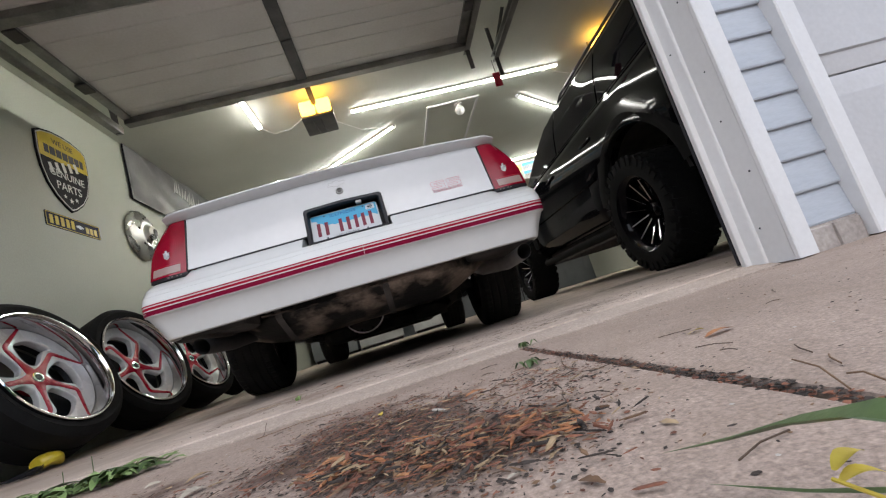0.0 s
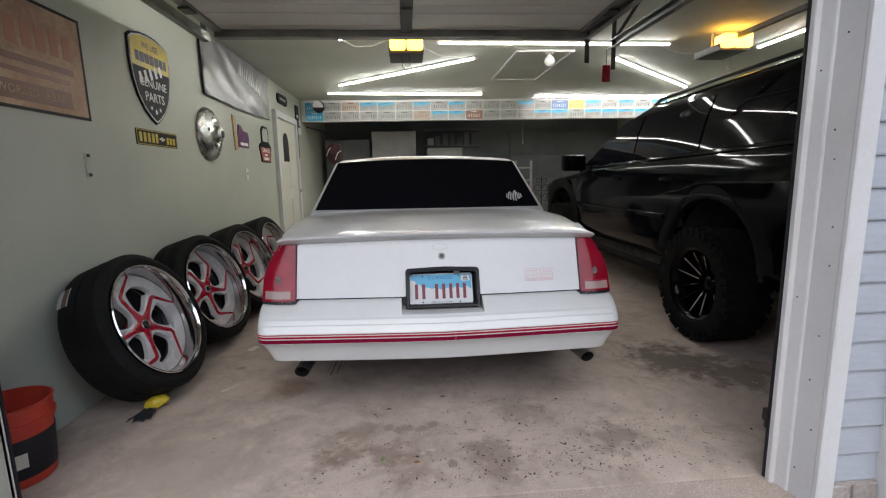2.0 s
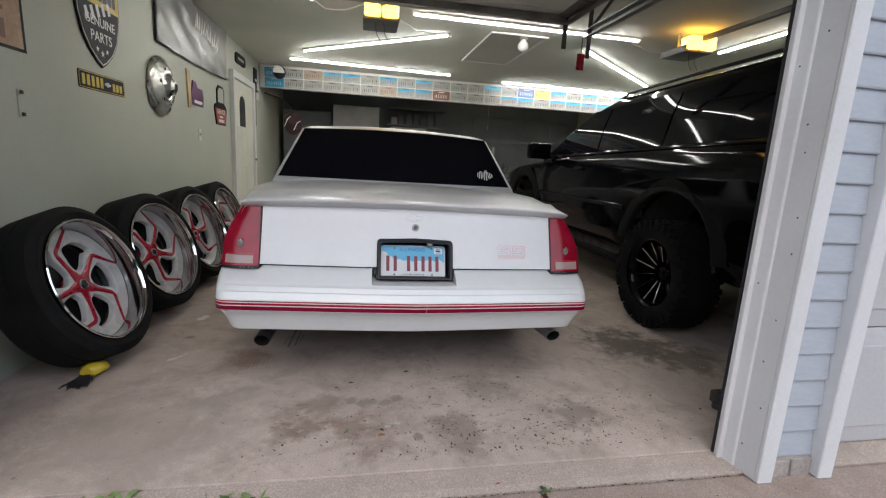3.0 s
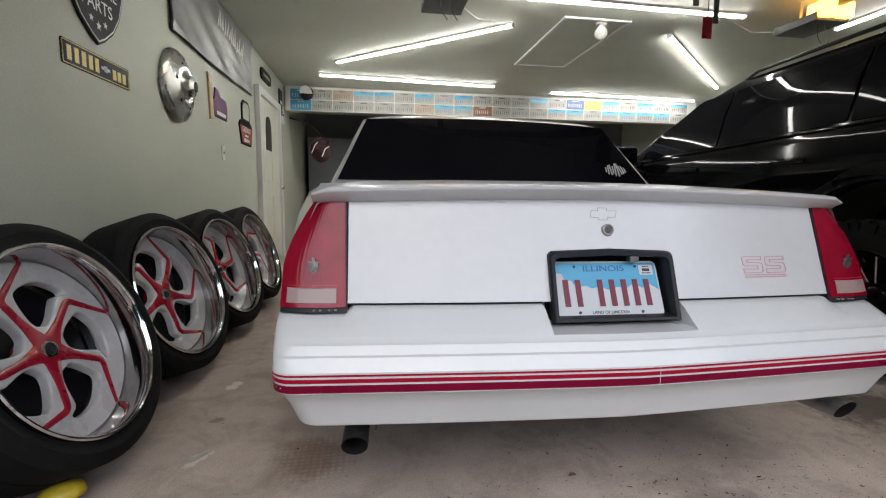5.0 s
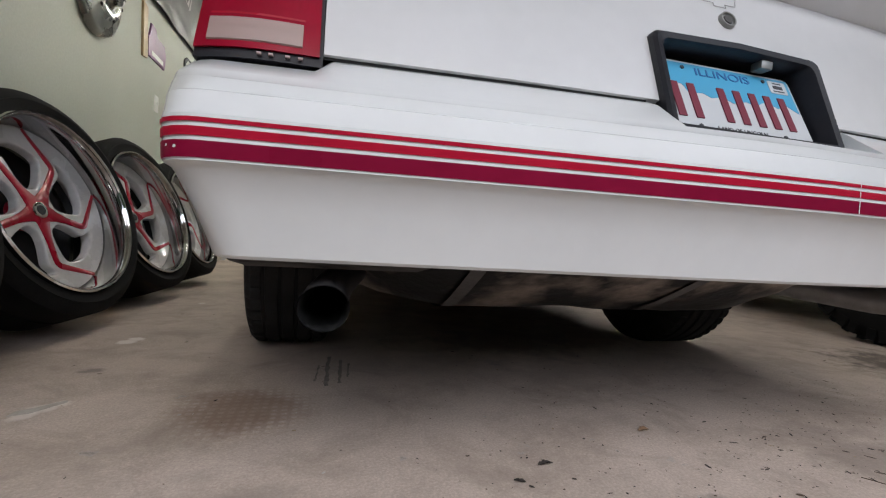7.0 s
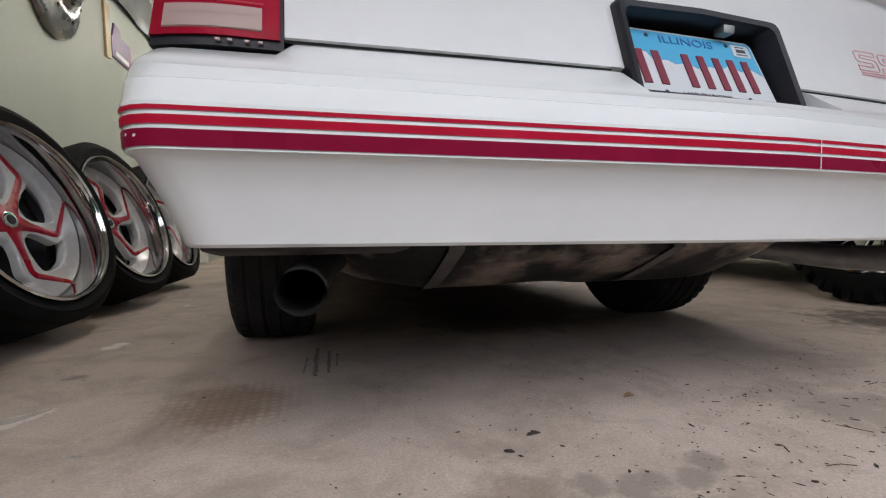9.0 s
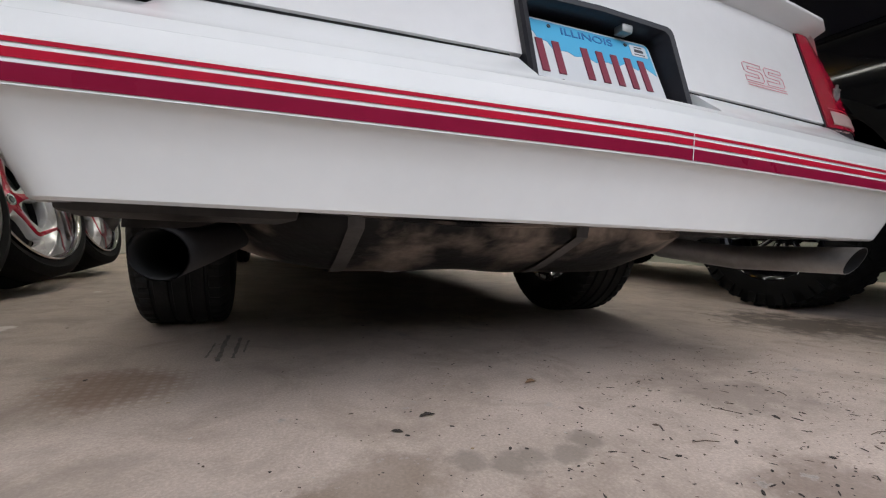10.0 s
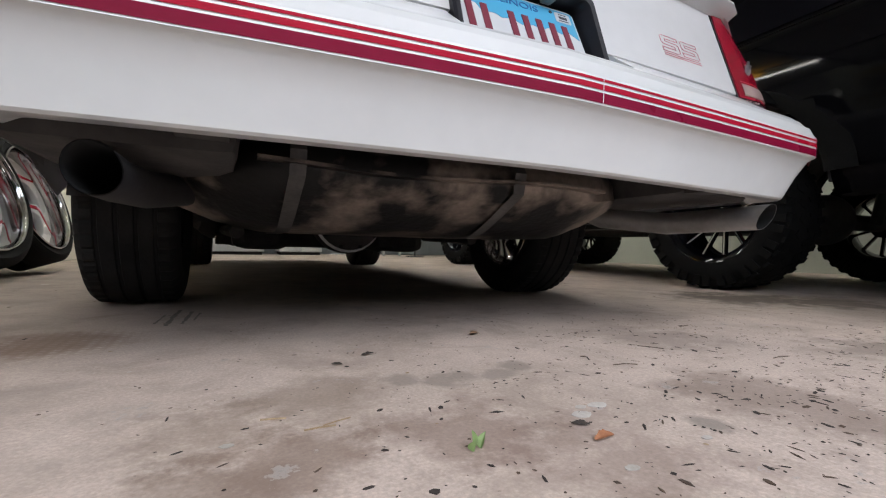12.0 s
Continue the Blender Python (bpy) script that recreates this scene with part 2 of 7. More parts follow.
    bp.inputs["Strength"].default_value, bp.inputs["Distance"].default_value = fine_bump, 0.003
    nt.links.new(grain.outputs["Fac"], bp.inputs["Height"])
    nt.links.new(bp.outputs[0], b.inputs["Normal"])
    mr = n.new("ShaderNodeMapRange")
    mr.inputs["To Min"].default_value, mr.inputs["To Max"].default_value = 0.55, 0.85
    nt.links.new(cloud.outputs["Fac"], mr.inputs[0])
    nt.links.new(mr.outputs[0], b.inputs["Roughness"])
    return m


FLOOR = concrete("garage_concrete", (0.385, 0.316, 0.268), (0.59, 0.495, 0.427), 0.24, 190, 0.06, (0.235, 0.18, 0.14), 0.5, places=(
    # First spot, at x -1.2: a broad, slightly darker area of floor.
    # Spots at x 1.37, 1.60: oil stain plus the SUV's shade, painted in.
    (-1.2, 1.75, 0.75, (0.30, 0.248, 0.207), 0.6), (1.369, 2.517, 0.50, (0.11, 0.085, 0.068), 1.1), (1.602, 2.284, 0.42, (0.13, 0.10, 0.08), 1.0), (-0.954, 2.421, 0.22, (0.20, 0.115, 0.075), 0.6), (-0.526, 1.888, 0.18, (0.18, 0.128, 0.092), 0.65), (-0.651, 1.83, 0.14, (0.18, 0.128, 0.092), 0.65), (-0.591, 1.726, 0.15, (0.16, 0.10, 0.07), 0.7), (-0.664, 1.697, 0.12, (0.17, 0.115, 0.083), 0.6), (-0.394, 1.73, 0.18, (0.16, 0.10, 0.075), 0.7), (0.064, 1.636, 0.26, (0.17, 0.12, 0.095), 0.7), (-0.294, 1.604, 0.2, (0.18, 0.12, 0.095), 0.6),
    (-1.345, 2.44, 0.042, (0.72, 0.66, 0.61), 0.65), (-1.327, 2.471, 0.042, (0.72, 0.66, 0.61), 0.65), (-1.31, 2.502, 0.036, (0.72, 0.66, 0.61), 0.65), (-1.4, 3.066, 0.04, (0.75, 0.7, 0.66), 0.8), (-1.384, 3.109, 0.04, (0.75, 0.7, 0.66), 0.8), (-1.38, 3.907, 0.04, (0.75, 0.72, 0.68), 0.8), (-1.359, 2.743, 0.05, (0.2, 0.165, 0.14), 0.8), (-0.391, 1.928, 0.05, (0.215, 0.18, 0.15), 0.65), (-0.344, 1.908, 0.055, (0.215, 0.18, 0.15), 0.655), (-0.299, 1.908, 0.045, (0.215, 0.18, 0.15), 0.65), (-0.243, 1.897, 0.05, (0.215, 0.18, 0.15), 0.65), (-0.181, 1.939, 0.05, (0.215, 0.18, 0.15), 0.65), (-0.114, 1.627, 0.04, (0.19, 0.165, 0.14), 0.7),
    (0.639, 1.752, 0.24, (0.16, 0.125, 0.10), 0.7), (0.271, 2.016, 0.25, (0.19, 0.15, 0.125), 0.6), (-0.083, 3.057, 0.5, (0.2, 0.17, 0.15), 0.6)), weave=(-0.944, 2.421, 0.17, (0.24, 0.15, 0.10), 0.42))
DRIVE = concrete("driveway_concrete", (0.278, 0.216, 0.182), (0.418, 0.335, 0.288), 0.5, 210, 0.45, (0.23, 0.17, 0.13), 0.5, places=((-0.11, 0.80, 0.34, (0.080, 0.042, 0.030), 1.1), (-0.13, 0.98, 0.20, (0.11, 0.062, 0.047), 0.8), (0.02, 0.58, 0.26, (0.085, 0.045, 0.032), 1.0), (-0.56, 0.76, 0.34, (0.080, 0.044, 0.031), 1.1)))
LIP = concrete("apron_concrete", (0.375, 0.31, 0.265), (0.47, 0.394, 0.341), 0.4, 150, 0.35, (0.28, 0.225, 0.185), 0.4)

SKYSCREEN = worn(material("sky_screen_green", (0.06, 0.085, 0.04), 0.9), ((0.03, 0.045, 0.02), (0.10, 0.13, 0.06)), 0.8, 6, 0.3, mix=0.4)


# ---- shape helpers ----
def world_of(ob):
    return ob.matrix_basis if ob.parent is None else world_of(ob.parent) @ ob.matrix_parent_inverse @ ob.matrix_basis


def part(name, bm, mat, parent=None, label="", smooth=True, angle=35, recalc=True):
    """Link a bmesh as one mesh object, a part where a parent is given."""
    if recalc:
        bmesh.ops.recalc_face_normals(bm, faces=bm.faces)
    me = bpy.data.meshes.new(name)
    bm.to_mesh(me)
    bm.free()
    for m in mat if isinstance(mat, (list, tuple)) else (mat,):
        me.materials.append(m)
    if smooth:
        me.polygons.foreach_set("use_smooth", [True] * len(me.polygons))
        me.set_sharp_from_angle(angle=radians(angle))
    ob = new(name, me)
    if parent:
        ob.parent = parent
        ob.matrix_parent_inverse = world_of(parent).inverted()
    if label:
        ob["label"] = label
    return ob


def thing(name, at=(0, 0, 0), label="", category="", group="", kind=""):
    ob = new(name)
    ob.empty_display_size = 0.05
    ob.matrix_basis = Matrix.Translation(at) if not isinstance(at, Matrix) else at
    return tagged(ob, label, category, group, kind)


def box(x0, x1, y0, y1, z0, z1, bevel=0.0, bm=None, m=None, seg=2):
    bm = bm or bmesh.new()
    vs = [bm.verts.new((x, y, z)) for z in (z0, z1) for y in (y0, y1) for x in (x0, x1)]
    fs = [bm.faces.new([vs[i] for i in f]) for f in ((0, 2, 3, 1), (4, 5, 7, 6), (0, 1, 5, 4), (2, 6, 7, 3), (0, 4, 6, 2), (1, 3, 7, 5))]
    if m is not None:
        for v in vs:
            v.co = m @ v.co
    if bevel:
        bmesh.ops.bevel(bm, geom=list({e for f in fs for e in f.edges}), offset=bevel, segments=seg, affect="EDGES", profile=0.6)
    return bm


def loft(rings, closed=True, caps=True, bm=None):
    """Quads between rings of equally many points."""
    bm = bm or bmesh.new()
    vs = [[bm.verts.new(p) for p in ring] for ring in rings]
    n = len(vs[0])
    for a, b in zip(vs, vs[1:]):
        for i in range(n if closed else n - 1):
            j = (i + 1) % n
            bm.faces.new((a[i], a[j], b[j], b[i]))
    if caps and closed:
        bm.faces.new(vs[0][::-1])
        bm.faces.new(vs[-1])
    return bm


def revolve(profile, n=48, bm=None, close=False):
    """Profile of (radius, along) turned round the x axis."""
    rings = []
    for r, a in profile:
        rings.append([(a, r * math.cos(2 * math.pi * i / n), r * math.sin(2 * math.pi * i / n)) for i in range(n)])
    if close:
        rings.append(rings[0])
        bm = loft(rings, True, False, bm)
        bmesh.ops.remove_doubles(bm, verts=bm.verts, dist=1e-6)
        return bm
    return loft(rings, True, False, bm)


def tube(points, r, n=10, bm=None, caps=True, radii=None):
    pts = [Vector(p) for p in points]
    rings = []
    side = None
    for i, p in enumerate(pts):
        d = (pts[min(i + 1, len(pts) - 1)] - pts[max(i - 1, 0)]).normalized()
        if side is None:
            side = d.orthogonal().normalized()
        side = (side - d * side.dot(d)).normalized()
        up = d.cross(side)
        rr = radii[i] if radii else r
        rings.append([p + rr * (math.cos(2 * math.pi * k / n) * side + math.sin(2 * math.pi * k / n) * up) for k in range(n)])
    return loft(rings, True, caps, bm)


def slab(outline, depth, m=None, bevel=0.0, bm=None):
    """A flat outline in the xy plane, given depth towards +z, then moved by m."""
    bm = bm or bmesh.new()
    low = [bm.verts.new((x, y, 0)) for x, y in outline]
    top = [bm.verts.new((x, y, depth)) for x, y in outline]
    n = len(low)
    bm.faces.new(low[::-1])
    face = bm.faces.new(top)
    for i in range(n):
        bm.faces.new((low[i], low[(i + 1) % n], top[(i + 1) % n], top[i]))
    if bevel:
        bmesh.ops.bevel(bm, geom=list(face.edges), offset=bevel, segments=2, affect="EDGES")
    if m is not None:
        bm.transform(m)
    return bm


def rounded(w, h, r, n=5):
    pts = []
    for cx, cy, a in ((w / 2 - r, h / 2 - r, 0), (-w / 2 + r, h / 2 - r, 90), (-w / 2 + r, -h / 2 + r, 180), (w / 2 - r, -h / 2 + r, 270)):
        pts += [(cx + r * math.cos(radians(a + 90 * i / n)), cy + r * math.sin(radians(a + 90 * i / n))) for i in range(n + 1)]
    return pts


def lettering(text, height, m, depth=0.001):
    """Raised letters in the built-in font, centred, reading along m's x axis with m's y axis up."""
    cu = bpy.data.curves.new("letters", "FONT")
    cu.body, cu.size, cu.align_x, cu.align_y, cu.extrude = text, height * 1.38, "CENTER", "CENTER", depth
    ob = bpy.data.objects.new("letters", cu)
    scene.collection.objects.link(ob)
    me = ob.evaluated_get(bpy.context.evaluated_depsgraph_get()).to_mesh()
    bm = bmesh.new()
    bm.from_mesh(me)
    ob.to_mesh_clear()
    bpy.data.objects.remove(ob)
    bm.transform(m)
    return bm


def bars(spec, m, depth=0.0012):
    """Plain bars (x, y, width, height) on a face, in place of writing."""
    bm = bmesh.new()
    for x, y, w, h in spec:
        box(x - w / 2, x + w / 2, y - h / 2, y + h / 2, 0, depth, bm=bm, m=m)
    return bm


ON_LEFT_WALL = Matrix(((0, 0, 1, 0), (1, 0, 0, 0), (0, 1, 0, 0), (0, 0, 0, 1)))


def on_wall(y, z, x=-2.0):
    """A face on the left wall: its x axis runs along the wall, its z axis into the room."""
    return Matrix.Translation((x, y, z)) @ ON_LEFT_WALL


# ---- the garage ----
CEILING_Z, LEFT_X, RIGHT_X, FRONT_Y, BACK_Y, HEADER_Y = 2.47, -2.0, 4.55, 1.40, 10.2, 7.93
OPEN_L, OPEN_R, OPEN2_L, OPEN2_R, OPEN_TOP = -1.62, 1.073, 1.510, 3.96, 2.14


def structure(name, bm, mat, label, category, smooth=False):
    return tagged(part(name, bm, mat, None, "", smooth), label, category, "", "structure")


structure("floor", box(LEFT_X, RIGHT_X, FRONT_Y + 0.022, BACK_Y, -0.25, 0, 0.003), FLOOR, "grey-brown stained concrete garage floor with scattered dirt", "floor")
apron = structure("apron", loft([[(x, y, z) for y, z in ((1.302, -0.25), (1.302, -0.0205), (1.330, -0.014), (FRONT_Y + 0.018, -0.005), (FRONT_Y + 0.018, -0.25))] for x in (-6, 8)]), LIP, "pale concrete strip at the garage threshold", "threshold")


# Unseen wall, added to block low sky light from under the car.
structure("backdrop", box(-45, 45, -16.6, -16, -0.3, 6.5, 0.05), SKYSCREEN, "dark green screen, added unseen to block low sky light", "backdrop")


def ground():
    """One sheet of lawn and street level that reaches the horizon."""
    bm = bmesh.new()
    n = 24
    for i in range(n + 1):
        for j in range(n + 1):
            x, y = (i / n * 2 - 1), (j / n * 2 - 1)
            bm.verts.new((math.copysign(abs(x) ** 3, x) * 400, math.copysign(abs(y) ** 3, y) * 400, -0.3))
    bm.verts.ensure_lookup_table()
    for i in range(n):
        for j in range(n):
            a = i * (n + 1) + j
            bm.faces.new([bm.verts[k] for k in (a, a + n + 1, a + n + 2, a + 1)])
    return bm


GRASSLAND = worn(material("lawn", (0.06, 0.09, 0.03), 0.9), ((0.04, 0.07, 0.02), (0.08, 0.11, 0.04)), 0.4, 20, 0.4, mix=0.4)
structure("ground", ground(), GRASSLAND, "flat green lawn round the house", "ground")
drive = thing("driveway", (0, 0, 0), "weathered exposed-aggregate concrete driveway slabs with a dirty joint", "driveway", "", "structure")
for x0, x1 in ((-6.0, 0.278), (0.297, 8.0)):
    for y0, y1 in ((-1.75, 1.293), (-4.8, -1.77), (-8.0, -4.82)):
        part("slab", box(x0, x1, y0, y1, -0.26, -0.022, 0.006), DRIVE, drive, smooth=False)

structure("wall_left", box(LEFT_X - 0.15, LEFT_X, FRONT_Y - 0.02, BACK_Y, -0.2, CEILING_Z), WALL, "grey-green painted garage side wall", "wall")
structure("wall_right", box(RIGHT_X, RIGHT_X + 0.15, FRONT_Y - 0.02, BACK_Y, -0.2, CEILING_Z), WALL, "grey-green painted garage side wall", "wall")
structure("wall_back", box(LEFT_X - 0.15, RIGHT_X + 0.15, BACK_Y, BACK_Y + 0.15, -0.2, CEILING_Z), DIMROOM, "back wall of the garage, dimmed in its colour", "wall")
structure("ceiling", box(LEFT_X - 0.15, RIGHT_X + 0.15, FRONT_Y - 0.02, BACK_Y + 0.15, CEILING_Z, CEILING_Z + 0.12), CEIL, "off-white painted garage ceiling", "ceiling")
structure("header_beam", box(LEFT_X, RIGHT_X, HEADER_Y, HEADER_Y + 0.14, 2.125, CEILING_Z - 0.002), WALL, "painted ceiling beam across the garage", "beam")

front = bmesh.new()
for x0, x1, z0, z1 in ((-6.0, OPEN_L, 0.13, 2.75), (OPEN_R + 0.06, OPEN2_L - 0.06, 0.13, 2.75), (OPEN2_R, 9.0, 0.13, 2.75), (OPEN_L, OPEN_R + 0.06, OPEN_TOP, 2.75), (OPEN2_L - 0.06, OPEN2_R, OPEN_TOP, 2.75)):
    box(x0, x1, 1.30, FRONT_Y - 0.002, z0, z1, bm=front)
structure("wall_front", front, WALL, "front wall of the house round the garage openings", "wall")
eaves = bmesh.new()
box(-6.6, 9.6, 0.75, 1.29, 2.72, 2.76, bm=eaves)
loft([[(x, 0.65, 2.75), (x, 6.2, 5.2), (x, 11.8, 2.75), (x, 11.8, 2.9), (x, 6.2, 5.35), (x, 0.65, 2.9)] for x in (-6.6, 9.6)], bm=eaves)
ROOF = worn(material("shingles", (0.1, 0.1, 0.1), 0.9), ((0.07, 0.07, 0.07), (0.13, 0.125, 0.12)), 3, 40, 0.4, mix=0.4)
structure("roof", eaves, ROOF, "dark shingled house roof with boxed eaves", "roof")


def siding(name, x0, x1, z0, z1, rows):
    """Lapped vinyl boards: every board leans out towards its lower edge."""
    root = thing(name, ((x0 + x1) / 2, 1.29, z0), "light blue-grey lapped vinyl siding", "siding", "", "structure")
    h = (z1 - z0) / rows
    prof = [(1.299, 0.0), (1.283, 0.0), (1.281, 0.006), (1.292, h), (1.299, h)]
    bm = loft([[(x, y, z) for y, z in prof] for x in (x0, x1)])
    board = part("board", bm, SIDING, root, smooth=False)
    board.matrix_basis = Matrix.Translation((0, 0, z0))
    for i in range(1, rows):
        b = board.copy()
        scene.collection.objects.link(b)
        b.matrix_basis = Matrix.Translation((0, 0, z0 + i * h))
    return root


siding("siding_pier", OPEN_R + 0.116, OPEN2_L - 0.116, 0.055, 2.587, 24)
siding("siding_side", OPEN2_R + 0.116, 9.0, 0.055, 2.587, 24)
siding("siding_far", -6.0, OPEN_L - 0.116, 0.055, 2.587, 24)


def stone_base(x0, x1, blocks, y0=1.266, y1=1.32):
    root = thing("stone_base", ((x0 + x1) / 2, y0, -0.02), "course of rough pinkish-grey stone blocks under the siding", "stone base", "", "structure")
    part("mortar", box(x0, x1, y0 + 0.010, y1, -0.045, 0.054), STONE, root, smooth=False)
    w = (x1 - x0) / blocks
    rng = random.Random(5)
    for i in range(blocks):
        bm = box(x0 + i * w + 0.005, x0 + (i + 1) * w - 0.005, y0, y1 - 0.01, -0.04, 0.049, 0.005)
        for v in bm.verts:
            v.co += Vector((rng.uniform(-1, 1), rng.uniform(-1, 1), rng.uniform(-1, 1))) * 0.002
        part("stone", bm, STONE, root)
    return root


stone_base(OPEN_R + 0.118, OPEN2_L - 0.118, 2)
stone_base(OPEN2_R + 0.118, 9.0, 46)
stone_base(-6.0, OPEN_L - 0.118, 41)


def jamb(x, side, name):
    """Stepped vinyl jamb of an opening: side is +1 where the opening lies towards -x."""
    s = side
    prof = [(x, 1.405), (x, 1.388), (x + s * 0.003, 1.385), (x + s * 0.018, 1.383), (x + s * 0.029, 1.347), (x + s * 0.032, 1.342), (x + s * 0.037, 1.339), (x + s * 0.049, 1.256), (x + s * 0.047, 1.252), (x + s * 0.049, 1.241), (x + s * 0.053, 1.238),
            (x + s * 0.111, 1.238), (x + s * 0.115, 1.243), (x + s * 0.115, 1.299), (x + s * 0.06, 1.299), (x + s * 0.06, 1.405)]
    root = thing(name, (x, 1.3, 0), "white vinyl clad garage door jamb, slightly dirty with nail heads", "door jamb", "", "structure")
    bm = loft([[(px, py, z) for px, py in prof] for z in (-0.018, OPEN_TOP + 0.02)])
    for f in bm.faces:
        c = f.calc_center_median()
        f.material_index = 1 if c.y > 1.24 else 0
    part("casing", bm, [TRIM, JAMB], root, smooth=False)
    part("weatherstrip", box(min(x - s * 0.003, x + s * 0.006), max(x - s * 0.003, x + s * 0.006), 1.408, 1.418, -0.0, OPEN_TOP), CHARCOAL, root, "black rubber weatherstrip", False)
    rng = random.Random(round(x * 100))
    for i in range(14):
        z, k = 0.12 + i * 0.15 + rng.uniform(-0.05, 0.05), rng.random()
        y = rng.uniform(1.275, 1.325) if k < 0.6 else rng.uniform(1.352, 1.376)
        dx = 0.037 + (1.339 - y) * 0.145 if k < 0.6 else 0.018 + (1.383 - y) * 0.306
        hole = part("nail_head", revolve([(0.0001, -0.0014), (0.0018 + 0.0016 * rng.random(), -0.001), (0.004, 0.001)], 8), INK, root)
        hole.matrix_basis = Matrix.Translation((x + s * dx, y, z)) @ Matrix.Diagonal((s, 1, 1, 1))
    return root


jamb(OPEN_R, 1, "jamb_right")
jamb(OPEN_L, -1, "jamb_left")
jamb(OPEN2_L, -1, "jamb_second_left")
jamb(OPEN2_R, 1, "jamb_second_right")
for n, (x0, x1) in enumerate(((OPEN_L - 0.13, OPEN_R + 0.13), (OPEN2_L - 0.13, OPEN2_R + 0.13))):
    structure(f"head_trim_{n + 1}", box(x0, x1, 1.24, 1.299, OPEN_TOP + 0.022, OPEN_TOP + 0.14, 0.004), TRIM, "white vinyl trim over the garage opening", "trim")


def sectional_door(name, label, m, width, mat, sections=4, open_door=False):
    """A sectional door lying in the xy plane, its outer face towards -z, first section at y = 0."""
    root = thing(name, m, label, "garage door", "", "structure")
    h = 2.12 / sections
    for i in range(sections):
        bm = box(-width / 2, width / 2, i * h + 0.002, (i + 1) * h - 0.002, 0, 0.045, 0.008)
        if open_door:
            for k in (0.27, 0.73):
                part("rib", box(-width / 2 + 0.04, width / 2 - 0.04, (i + k) * h - 0.006, (i + k) * h + 0.006, 0.0455, 0.050, 0.002, m=m), mat, root, smooth=False)
        else:
            n = 4
            for k in range(n):
                w = width / n
                cx = -width / 2 + (k + 0.5) * w
                ring = rounded(w - 0.14, h - 0.16, 0.03, 4)
                slab([(x + cx, y + (i + 0.5) * h) for x, y in ring], -0.008, None, 0.004, bm)
        bm.transform(m)
        part("section", bm, mat, root, angle=20)
    return root


opened = Matrix(((1, 0, 0, -0.235), (0, -1, 0, 3.43), (0, 0, -1, 2.262), (0, 0, 0, 1)))
door_open = sectional_door("garage_door_open", "open sectional steel garage door lying under the ceiling, beige-grey", opened, 2.66, GDOOR, 4, True)
closed = Matrix(((1, 0, 0, (OPEN2_L + OPEN2_R) / 2), (0, 0, 1, FRONT_Y + 0.012), (0, 1, 0, 0.0), (0, 0, 0, 1)))
sectional_door("garage_door_closed", "closed white raised-panel garage door of the second bay", closed, 2.50, GDOORW)

# struts and stiles of the open door
DX0, DX1 = -1.565, 1.095
for y in (3.40, 2.27):
    part("strut", box(DX0, DX1, y - 0.035, y + 0.035, 2.165, 2.214, 0.004), STEEL, door_open, "dark galvanised steel strut", False)
for x in (DX0 + 0.03, DX1 - 0.03):
    part("end_stile", box(x - 0.03, x + 0.03, 1.36, 3.36, 2.196, 2.216, 0.003), STEEL, door_open, "galvanised end stile", False)
part("centre_stile", box(-0.275, -0.195, 1.40, 3.36, 2.190, 2.216, 0.003), DARKSTEEL, door_open, "dark centre stile", False)
for y in (1.85, 2.38, 2.91):
    for x in (DX0 + 0.03, -0.235, DX1 - 0.03):
        part("hinge", box(x - 0.035, x + 0.035, y - 0.05, y + 0.05, 2.176, 2.19, 0.004), DARKSTEEL, door_open, "steel hinge", False)


def track(name, x, y1, hanger_y, out=0.06, hang=2.0):
    """Horizontal track of a sectional door with its curve and ceiling hanger."""
    root = thing(name, (x, 2.0, 2.2), "galvanised steel garage door track hung from the ceiling", "door track", "door tracks")
    path = [(x + out, 1.47, 0.05), (x + out, 1.47, 1.75)] + [(x + out * (1 - math.sin(a)), 1.47 + 0.42 * (1 - math.cos(a)), 1.75 + 0.44 * math.sin(a)) for a in [k * math.pi / 12 for k in range(1, 6)]] + [(x, 1.95, 2.195), (x, y1, 2.20)]
    bm = bmesh.new()
    prof = ((-0.024, -0.03), (0.024, -0.03), (0.028, -0.02), (0.028, 0.02), (0.024, 0.03), (-0.024, 0.03), (-0.024, 0.024), (0.020, 0.024), (0.020, -0.024), (-0.024, -0.024))
    pts = [Vector(p) for p in path]
    rings = []
    for i, p in enumerate(pts):
        d = (pts[min(i + 1, len(pts) - 1)] - pts[max(i - 1, 0)]).normalized()
        up = Vector((1, 0, 0)).cross(d)
        rings.append([p + Vector((u, 0, 0)) + up * v for u, v in prof])
    part("rail", loft(rings), STEEL, root, smooth=False)
    part("hanger", box(x - 0.018, x + 0.018, hanger_y - 0.003, hanger_y + 0.003, hang, CEILING_Z, 0.001), DARKSTEEL, root, "perforated angle iron", False)
    brace = box(-0.016, 0.016, -0.003, 0.003, 0, 0.36, 0.001)
    brace.transform(Matrix.Translation((x, hanger_y - 0.006, 2.22)) @ Euler((radians(48), 0, radians(20))).to_matrix().to_4x4())
    part("brace", brace, DARKSTEEL, root, "perforated angle iron", False)
    return root


